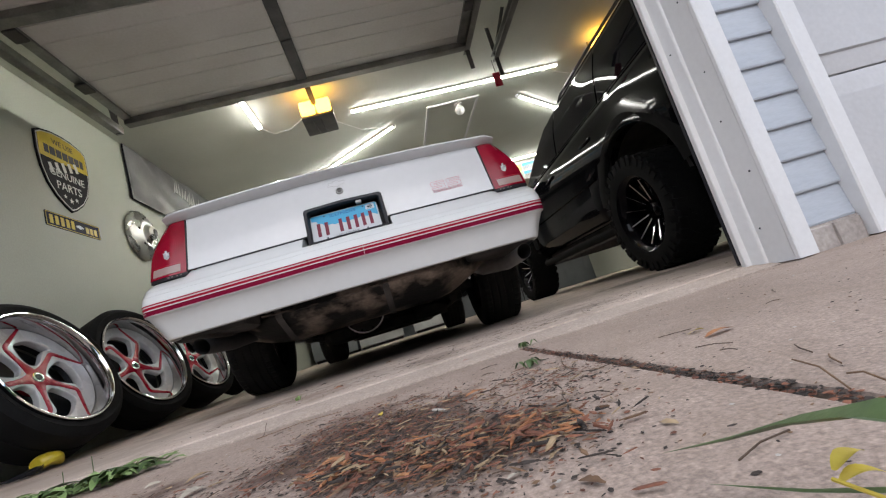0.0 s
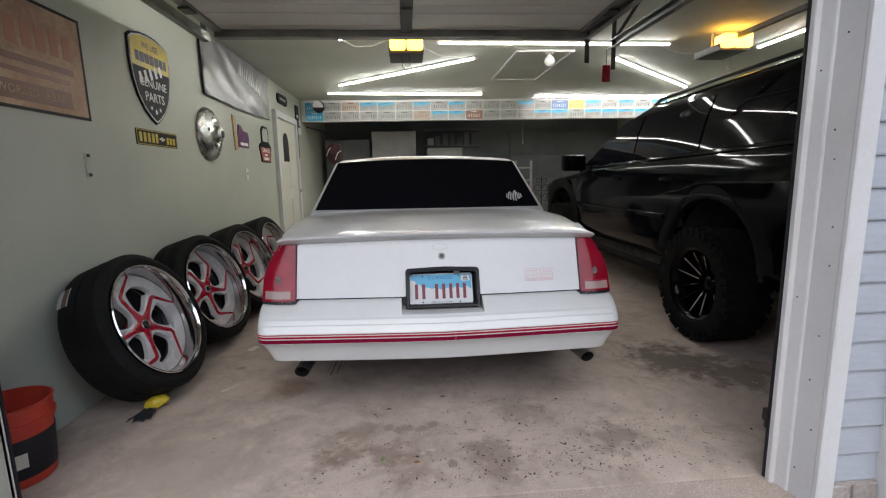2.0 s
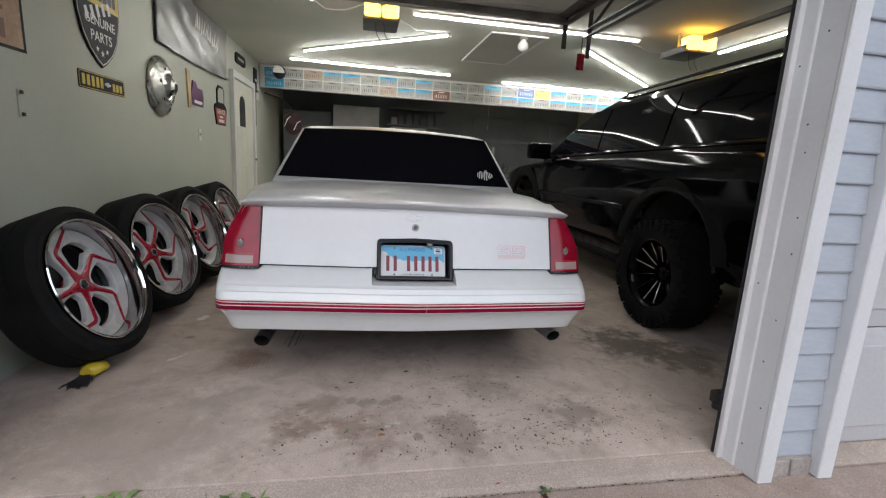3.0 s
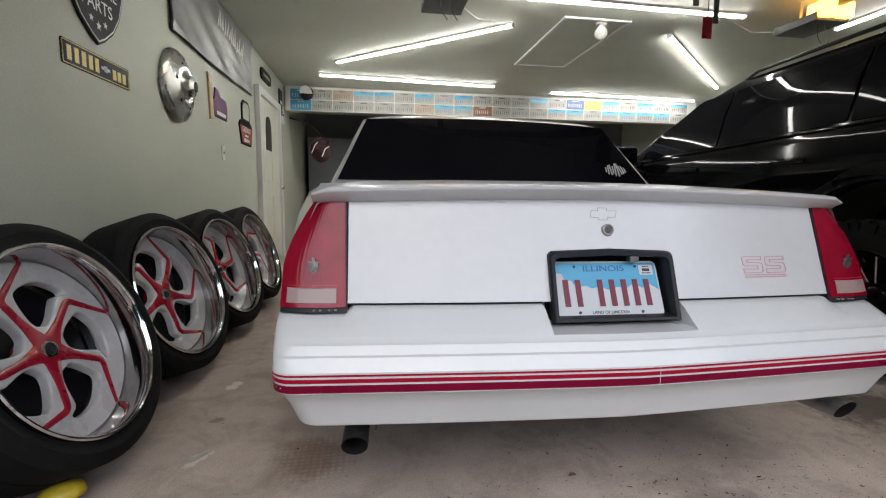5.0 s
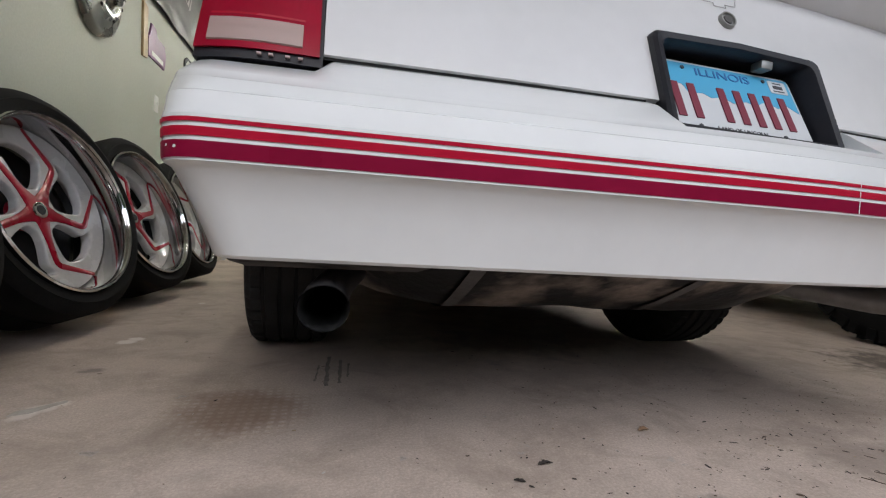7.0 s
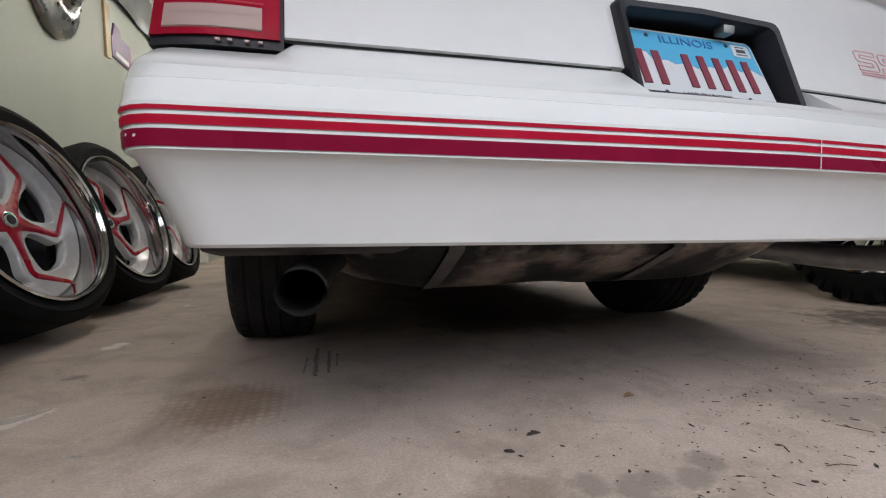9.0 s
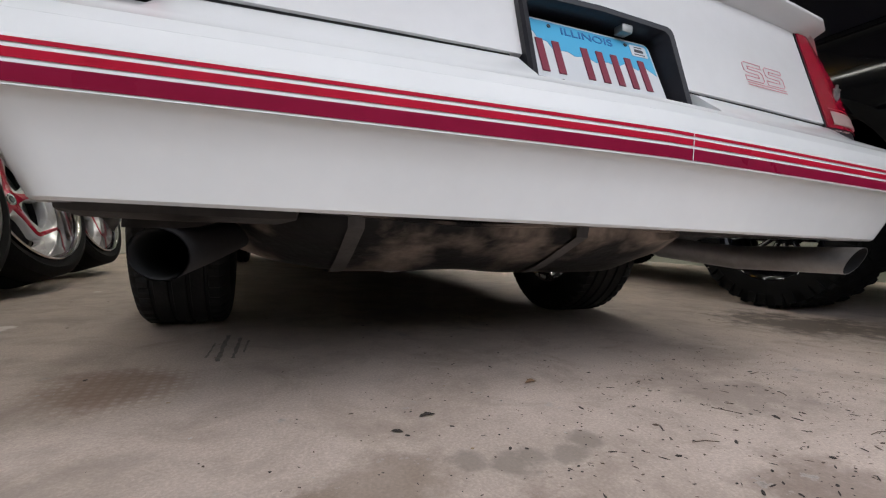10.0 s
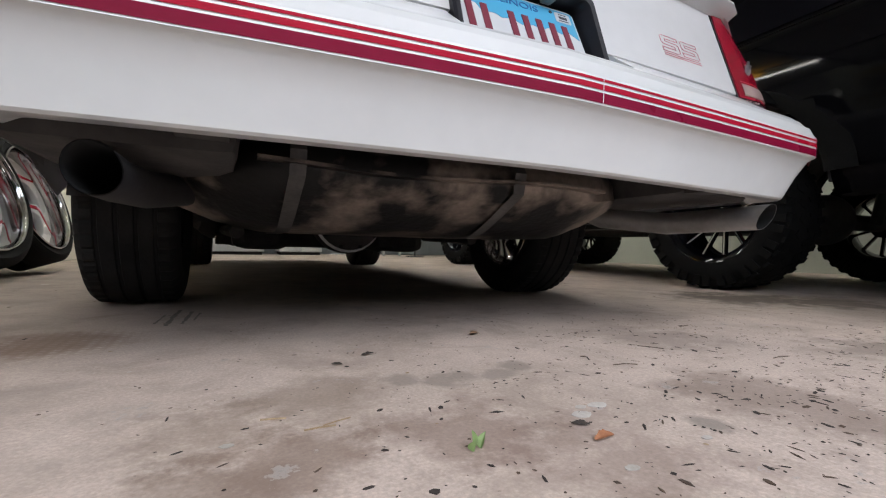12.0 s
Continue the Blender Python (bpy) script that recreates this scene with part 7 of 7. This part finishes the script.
DEEPLEAF = worn(material("deep_green_leaf", (0.045, 0.085, 0.025), 0.55), ((0.03, 0.055, 0.018), (0.065, 0.11, 0.035)), 20, 150, 0.15, mix=0.25)
YELLOWLEAF = worn(material("yellow_leaf", (0.55, 0.42, 0.05), 0.55), ((0.45, 0.33, 0.04), (0.62, 0.48, 0.07)), 20, 150, 0.15, mix=0.25)


def on_floor(r):
    x = r.gauss(0.35, 0.55)
    y = 1.45 + abs(r.gauss(0.0, 0.55))
    return x, min(y, 4.2), 0.0


def floor_crumbs(r):
    k = r.random()
    if k < 0.62:
        return r.gauss(0.42, 0.34), 1.50 + abs(r.gauss(0.12, 0.36)), 0.0
    if k < 0.80:
        return r.gauss(-0.15, 0.35), 1.52 + abs(r.gauss(0.08, 0.30)), 0.0
    return r.uniform(-1.5, 1.3), r.uniform(1.5, 3.9), 0.0


flakes("floor_dirt", 1900, on_floor, (0.0012, 0.0036), [DIRT, DIRT, TWIG], 3, "small dark dirt crumbs scattered on the concrete floor", "dirt", 0, 0.35)
flakes("floor_clods", 150, floor_crumbs, (0.003, 0.0075), [DIRT, DIRT, TWIG], 6, "larger dark clods of dirt on the concrete floor", "dirt", 0, 0.3, (0.35, 0.9))
flakes("floor_chips", 90, lambda r: (r.uniform(-1.6, 1.2), r.uniform(1.5, 3.2), 0.0), (0.002, 0.006), [PALEBIT, STRAW], 5, "pale chips scattered on the concrete floor", "dirt", 0, 0.2, (0.2, 0.8))
flakes("floor_bark", 95, lambda r: (r.gauss(0.28, 0.42), 1.48 + abs(r.gauss(0.1, 0.26)), 0.0), (0.005, 0.0115), [DIRT, DIRT, TWIG], 41, "flat dark bark flakes on the concrete floor", "dirt", 0, 0.12, (0.25, 0.6))
flakes("floor_leaf_bits", 265, floor_crumbs, (0.004, 0.013), [DIRT, DIRT, TWIG], 8, "slim dark bark shreds on the concrete floor", "dirt", 0, 0.16, (0.10, 0.30))
flakes("drive_grit", 1500, lambda r: (r.uniform(-1.4, 1.6), r.uniform(0.25, 1.24), -0.022), (0.0008, 0.0035), [DIRT, DRYLEAF, PALEBIT, DIRT], 13, "fine grit on the driveway concrete", "dirt")


def litter(r):
    k = r.random()
    if k < 0.36:
        return r.gauss(-0.10, 0.11), r.gauss(0.80, 0.095), -0.022 + abs(r.gauss(0, 0.003))
    if k < 0.66:
        return r.gauss(0.02, 0.075), r.gauss(0.555, 0.085), -0.022 + abs(r.gauss(0, 0.005))
    if k < 0.73:
        return r.gauss(0.19, 0.045), r.gauss(0.77, 0.10), -0.022 + abs(r.gauss(0, 0.004))
    if k < 0.80:
        return r.gauss(-0.15, 0.09), r.gauss(1.02, 0.08), -0.022
    return r.gauss(-0.56, 0.11), r.gauss(0.745, 0.085), -0.022 + abs(r.gauss(0, 0.003))


flakes("leaf_litter", 9500, litter, (0.001, 0.0045), [DIRT, DIRT, REDMULCH, DIRT, DIRT, REDMULCH, DRYLEAF], 17, "damp brown mulch crumbs spilled on the driveway", "leaf litter", 0, 0.4, (0.2, 0.9))
flakes("mulch_shreds", 1000, litter, (0.004, 0.017), [REDMULCH, REDMULCH, DRYLEAF, STRAW, DIRT], 18, "red-brown bark shreds and straw on the driveway", "mulch", 0.001, 0.3, (0.06, 0.2))
flakes("bark_clump", 620, lambda r: (lambda k: (0.13 - 0.27 * k + r.gauss(0, 0.028), 0.50 + 0.13 * k + r.gauss(0, 0.032), -0.021 + abs(r.gauss(0, 0.005))))(r.random()), (0.004, 0.017), [REDMULCH, REDMULCH, DIRT, DRYLEAF, STRAW, DIRT, ORANGELEAF], 28, "long heap of red-brown bark mulch and straw on the driveway", "mulch", 0.001, 0.5, (0.07, 0.28))
flakes("joint_dirt", 3000, lambda r: (r.gauss(0.285, 0.011), r.uniform(-0.2, 1.29), -0.028 + r.uniform(0, 0.006)), (0.001, 0.0055), [DIRT, DIRT, REDMULCH], 19, "dark dirt packed in the driveway joint", "dirt")
flakes("threshold_dirt", 520, lambda r: (r.uniform(-1.5, 1.5), r.gauss(1.2975, 0.005), -0.026), (0.002, 0.006), [DIRT, DRYLEAF], 23, "dirt along the threshold joint", "dirt")


JAG = random.Random(77)


def sprig(bm, base, heading, length, width, rise, n=6, index=0, droop=0.5, jag=0.0):
    """One leaf: a bent tapering blade with a folded midrib, its edge toothed where jag is set."""
    d = Vector((math.cos(heading), math.sin(heading), 0))
    sd = Vector((-d.y, d.x, 0))
    rows, roll = [], JAG.uniform(-0.5, 0.5) * (1 if jag else 0)
    for k in range(n + 1):
        u = k / n
        p = Vector(base) + d * (length * u) + Vector((0, 0, rise * math.sin(math.pi * min(1, u * (0.5 + droop)))))
        w = width * math.sin(math.pi * (0.06 + 0.92 * u)) ** 0.8
        wl, wr = w * (1 - jag * JAG.random()), w * (1 - jag * JAG.random())
        rows.append([bm.verts.new(p + sd * wl + Vector((0, 0, (0.25 + roll) * wl))), bm.verts.new(p), bm.verts.new(p - sd * wr + Vector((0, 0, (0.25 - roll * 0.4) * wr)))])
    for a, b in zip(rows, rows[1:]):
        for i in range(2):
            f = bm.faces.new((a[i], a[i + 1], b[i + 1], b[i]))
            f.material_index = index


rng = random.Random(31)
weed = bmesh.new()
for k in range(460):
    clump = rng.choice((-1.30, -1.22, -1.12, -1.04, -0.97, -0.93, -0.86, -0.80, -0.73))
    x = clump + rng.gauss(0, 0.04)
    y = 1.285 + rng.gauss(0, 0.03) + (0.04 if clump < -1.1 else -0.035 if -1.0 < clump < -0.85 else 0.0)
    ln = rng.choice((0.035, 0.05, 0.065, 0.09)) * rng.uniform(0.7, 1.2)
    sprig(weed, (x, y, -0.02 + rng.uniform(0, 0.010)), rng.uniform(0, 6.28), ln, ln * rng.uniform(0.10, 0.20), rng.uniform(0.003, 0.020), 8, rng.choice((0, 1, 1, 1, 2)), rng.uniform(0.3, 0.55), 0.55)
for x, y, h in ((-0.83, 1.31, 0.05), (-0.90, 1.31, 0.035), (-1.13, 1.33, 0.04)):
    tube([(x, y, -0.02), (x + 0.003, y, h * 0.5), (x + 0.001, y + 0.004, h)], 0.0011, 5, weed)
tagged(part("weed_patch", weed, [GREENLEAF, LIGHTLEAF, DEEPLEAF], None, "", True, recalc=False), "low green weeds growing from the threshold joint", "weeds", "", "stuff")
for n, (x, y, c, ln) in enumerate(((0.30, 1.285, 9, 0.024), (0.204, 0.935, 7, 0.028))):
    bm = bmesh.new()
    for k in range(c):
        sprig(bm, (x + rng.uniform(-0.008, 0.008), y + rng.uniform(-0.008, 0.008), -0.02), rng.uniform(0, 6.28), ln * rng.uniform(0.6, 1.2), 0.005, 0.012)
    tagged(part("seedling", bm, GREENLEAF, None, "", True, recalc=False), "small green seedling on the concrete", "plant", "small seedlings")


def cupped_leaf(bm, base, heading, lean, length, width, index=0):
    """A folded leaf standing up from its base."""
    out = Vector((math.cos(heading), math.sin(heading), 0))
    side = Vector((-out.y, out.x, 0))
    rows = []
    for k in range(9):
        u = k / 8
        w = width * math.sin(math.pi * (0.04 + 0.95 * u)) ** 0.7
        mid = Vector(base) + Vector((0, 0, length * u)) + out * (lean * length * u ** 1.6)
        rows.append([bm.verts.new(mid + side * w * f - out * (w * 0.9 * f * f)) for f in (-1, -0.5, 0, 0.5, 1)])
    for a, b in zip(rows, rows[1:]):
        for i in range(4):
            bm.faces.new((a[i], a[i + 1], b[i + 1], b[i])).material_index = index


bm = bmesh.new()
cupped_leaf(bm, (-0.414, 1.674, 0.0), -1.2, 0.35, 0.013, 0.006, 1)
cupped_leaf(bm, (-0.404, 1.678, 0.0), 0.4, 0.5, 0.015, 0.005, 1)
cupped_leaf(bm, (-0.41, 1.683, 0.0), 1.9, 0.15, 0.017, 0.004, 1)
tagged(part("sprout", bm, [GREENLEAF, LIGHTLEAF], None, "", True, recalc=False), "tiny sprout of folded light green leaves on the floor", "plant")


def blade(bm, pts, width, index=0):
    """A long grass blade along a line of points, folded at its midrib."""
    pts = [Vector(p) for p in pts]
    fine = []
    for k in range(len(pts) - 1):
        for f in range(4):
            fine.append(pts[k].lerp(pts[k + 1], f / 4))
    fine.append(pts[-1])
    rows = []
    for k, p in enumerate(fine):
        d = (fine[min(k + 1, len(fine) - 1)] - fine[max(k - 1, 0)]).normalized()
        side = d.cross(Vector((0, 0, 1))).normalized()
        u = k / (len(fine) - 1)
        w = width * min(1, (1 - u) * 1.9 + 0.03) * (0.7 + 0.3 * min(1, u * 4))
        rows.append([bm.verts.new(p - side * w + Vector((0, 0, 0.35 * w))), bm.verts.new(p), bm.verts.new(p + side * w + Vector((0, 0, 0.35 * w)))])
    for a, b in zip(rows, rows[1:]):
        for i in range(2):
            bm.faces.new((a[i], a[i + 1], b[i + 1], b[i])).material_index = index


bm = bmesh.new()
blade(bm, ((0.164, 0.11, -0.022), (0.157, 0.145, 0.015), (0.151, 0.184, 0.036), (0.144, 0.211, 0.037), (0.141, 0.245, 0.028), (0.138, 0.289, 0.012), (0.132, 0.353, -0.009)), 0.0105)
blade(bm, ((0.164, 0.11, -0.022), (0.166, 0.16, 0.004), (0.16, 0.208, 0.006), (0.147, 0.257, -0.006), (0.134, 0.316, -0.017)), 0.004)
blade(bm, ((0.166, 0.11, -0.022), (0.181, 0.158, -0.002), (0.162, 0.2, 0.000), (0.142, 0.228, -0.010)), 0.004, 1)
blade(bm, ((0.167, 0.108, -0.022), (0.21, 0.12, 0.02), (0.26, 0.14, 0.01)), 0.004)
blade(bm, ((0.166, 0.105, -0.022), (0.20, 0.07, 0.03), (0.24, 0.03, 0.02)), 0.004, 1)
tagged(part("grass_tuft", bm, [GREENLEAF, LIGHTLEAF], None, "", True, recalc=False), "small tuft of green grass blades on the driveway", "grass")


def fallen_leaf(x, y, z, heading, length, mat, label):
    bm = bmesh.new()
    sprig(bm, (x, y, z + 0.002), heading, length, length * 0.24, length * 0.07, 10, 0, 0.5, 0.45)
    tagged(part("fallen_leaf", bm, mat, None, "", True, recalc=False), label, "leaf", "fallen leaves")


for x, y, h, ln, mat, label in ((0.124, 1.33, 0.3, 0.022, SIGNRED, "small dark red leaf on the threshold"), (0.061, 0.843, 0.2, 0.040, ORANGELEAF, "dry orange-brown leaf on the driveway"), (-0.124, 0.677, 2.5, 0.045, ORANGELEAF, "curled orange leaf on the driveway"),
                                (-0.09, 0.662, 0.6, 0.038, ORANGELEAF, "curled orange leaf on the driveway"), (-0.021, 0.504, 0.4, 0.024, YELLOWLEAF, "yellow-brown leaf on the driveway"), (-0.382, 0.784, 1.0, 0.045, PALELEAF, "pale curled leaf on the driveway"), (0.185, 0.421, 2.0, 0.018, STRAW, "oval tan leaf on the driveway"),
                                (0.404, 0.684, 0.1, 0.05, ORANGELEAF, "long orange leaf on the driveway"), (-0.283, 1.643, 0.1, 0.03, ORANGELEAF, "orange leaf scrap on the floor"), (-0.43, 0.913, 0.8, 0.045, STRAW, "dry tan leaf on the driveway"), (-0.548, 0.816, 0.7, 0.035, LIGHTLEAF, "yellow-green leaf on the mulch"),
                                (-0.47, 0.736, 0.2, 0.05, STRAW, "tan leaf on the mulch"), (-0.431, 0.706, 0.9, 0.045, DRYLEAF, "brown leaf on the mulch"), (-0.529, 0.707, 1.5, 0.045, STRAW, "tan leaf on the mulch"), (-0.09, 0.945, 1.7, 0.026, YELLOWLEAF, "small yellow leaf on the driveway"),
                                (0.075, 0.49, 0.5, 0.022, STRAW, "tan leaf on the mulch"), (0.08, 0.441, 0.9, 0.02, STRAW, "tan leaf on the mulch"), (0.04, 0.433, 0.3, 0.014, PALELEAF, "pale leaf on the driveway"), (0.095, 0.368, 2.2, 0.022, DRYLEAF, "crumpled brown leaf on the driveway"), (0.211, 0.959, 0.2, 0.035, GREENLEAF, "green leaf on the driveway"),
                                (0.418, 0.746, 0.1, 0.03, YELLOWLEAF, "small yellow leaf on the driveway"), (-0.547, 1.004, 0.4, 0.028, PALELEAF, "pale dry leaf on the driveway"), (-0.386, 1.052, 0.4, 0.025, STRAW, "dry tan leaf on the driveway"),
                                (-0.257, 1.678, 2.6, 0.022, DIRT, "dark dry leaf scrap on the floor"), (-0.414, 2.096, 0.1, 0.03, DIRT, "dark dry leaf scrap on the floor"), (-0.46, 2.047, 2.7, 0.02, DIRT, "dark dry leaf scrap on the floor"), (-0.131, 2.198, 0.1, 0.03, DRYLEAF, "brown dry leaf scrap on the floor")):
    fallen_leaf(x, y, -0.022 if y < 1.24 else (-0.012 if y < 1.4 else 0.0), h, ln, mat, label)
bm = bmesh.new()
for h, ln in ((0.25, 0.026), (-0.25, 0.022)):
    sprig(bm, (0.143, 0.233, 0.012 if h > 0 else 0.007), h, ln * 0.8, 0.004, 0.003, 7, 0, 0.5)
tube([(0.140, 0.232, 0.010), (0.15, 0.18, 0.002), (0.165, 0.118, -0.021)], 0.0009, 5, bm)
tagged(part("yellow_leaf", bm, YELLOWLEAF, None, "", True, recalc=False), "bright yellow leaf lying on the driveway grass", "leaf")
chip = bmesh.new()
box(-0.018, 0.018, -0.003, 0.003, 0, 0.003, 0.001, chip, Matrix.Translation((0.014, 0.797, -0.020)) @ Matrix.Rotation(-0.9, 4, "Z") @ Matrix.Rotation(0.1, 4, "Y"))
tagged(part("wood_chip", chip, PALEBIT, None, "", False), "white splinter lying on the driveway", "wood chip")


def splash(x, y, r, seed):
    rng = random.Random(seed)
    pts = [(x + r * (1 + 0.5 * abs(math.cos(t))) * rng.uniform(0.8, 1.1) * math.cos(t), y + r * rng.uniform(0.75, 1.1) * math.sin(t)) for t in [2 * math.pi * k / 14 for k in range(14)]]
    tagged(part("paint_spot", slab(pts, 0.0008), PALEBIT, None, "", False), "pale paint spot on the concrete floor", "paint spot", "paint spots")


for k, (x, y, r) in enumerate(((-0.241, 1.709, 0.011), (-0.197, 1.728, 0.010), (-0.224, 1.73, 0.006), (-0.639, 1.784, 0.005), (-0.294, 1.584, 0.006), (-0.161, 1.601, 0.005))):
    splash(x, y, r, k + 60)
strips = bmesh.new()
for x0, y0, x1, y1, w in ((-0.604, 1.842, -0.576, 1.836, 0.0011), (-0.562, 1.792, -0.527, 1.793, 0.001), (-0.54, 1.798, -0.506, 1.81, 0.0008)):
    tube([(x0, y0, w), ((x0 + x1) / 2, (y0 + y1) / 2 + 0.001, w), (x1, y1, w)], w, 5, strips)
tagged(part("straw", strips, STRAW, None, "", True), "pale bits of straw on the concrete floor", "straw", "", "stuff")
TYREMARK = worn(material("tyre_mark", (0.13, 0.12, 0.11), 0.8), ((0.14, 0.125, 0.11), (0.27, 0.235, 0.205)), 30, 150, 0.1, mix=0.4)
for x0, y0, y1, w in ((-0.772, 2.56, 2.84, 0.008), (-0.738, 2.58, 2.80, 0.006), (-0.80, 2.60, 2.75, 0.004), (-0.715, 2.63, 2.76, 0.004)):
    rng = random.Random(int(-x0 * 1000))
    n = 12
    left = [(x0 - w * rng.uniform(0.3, 1.0) + 0.01 * k / n, y0 + (y1 - y0) * k / n) for k in range(n + 1)]
    right = [(x0 + w * rng.uniform(0.3, 1.0) + 0.01 * k / n, y0 + (y1 - y0) * k / n) for k in range(n + 1)]
    tagged(part("tyre_mark", slab((left + right[::-1])[::-1], 0.0004), TYREMARK, None, "", False), "dark rubber streak on the concrete floor", "tyre mark", "tyre marks")
scrape = bmesh.new()
slab([(-1.372, 2.436), (-1.34, 2.45), (-1.303, 2.507), (-1.308, 2.518), (-1.345, 2.482), (-1.372, 2.462)], 0.0006, bm=scrape)
tagged(part("paint_scrape", scrape, PALEBIT, None, "", False), "pale paint scrape on the concrete floor", "paint spot")
stick = bmesh.new()
for pts in (((0.36, 0.45, -0.019), (0.347, 0.436, -0.017), (0.34, 0.42, -0.019)), ((0.272, 0.96, -0.02), (0.257, 0.897, -0.014), (0.233, 0.821, -0.016), (0.228, 0.761, -0.02)), ((0.327, 0.454, -0.014), (0.31, 0.409, -0.012), (0.288, 0.366, -0.018)), ((-0.40, 1.19, -0.02), (-0.30, 1.20, -0.017), (-0.20, 1.19, -0.02)), ((0.314, 0.391, -0.017), (0.308, 0.371, -0.012), (0.301, 0.338, -0.018))):
    tube(pts, 0.0008, 6, stick)
tagged(part("twig_bits", stick, DRYLEAF, None, "", True), "longer brown twigs lying along the driveway joint", "twigs", "", "stuff")
twigs = bmesh.new()
for k in range(62):
    x, y = (rng.gauss(0.05, 0.25), rng.gauss(0.75, 0.2)) if k < 50 else (rng.uniform(-0.3, 1.1), rng.uniform(1.45, 2.3))
    z, a, ln = (-0.019 if y < 1.24 else 0.003), rng.uniform(0, 6.28), rng.uniform(0.015, 0.055)
    tube([(x, y, max(z, 0.003 if y > 1.2 else z)), (x + ln * 0.5 * math.cos(a), y + ln * 0.5 * math.sin(a), z + 0.001), (x + ln * math.cos(a + 0.12), y + ln * math.sin(a + 0.12), z)], 0.0007, 5, twigs)
tagged(part("twigs", twigs, TWIG, None, "", True), "thin brown twigs and pine needles on the concrete", "twigs", "", "stuff")
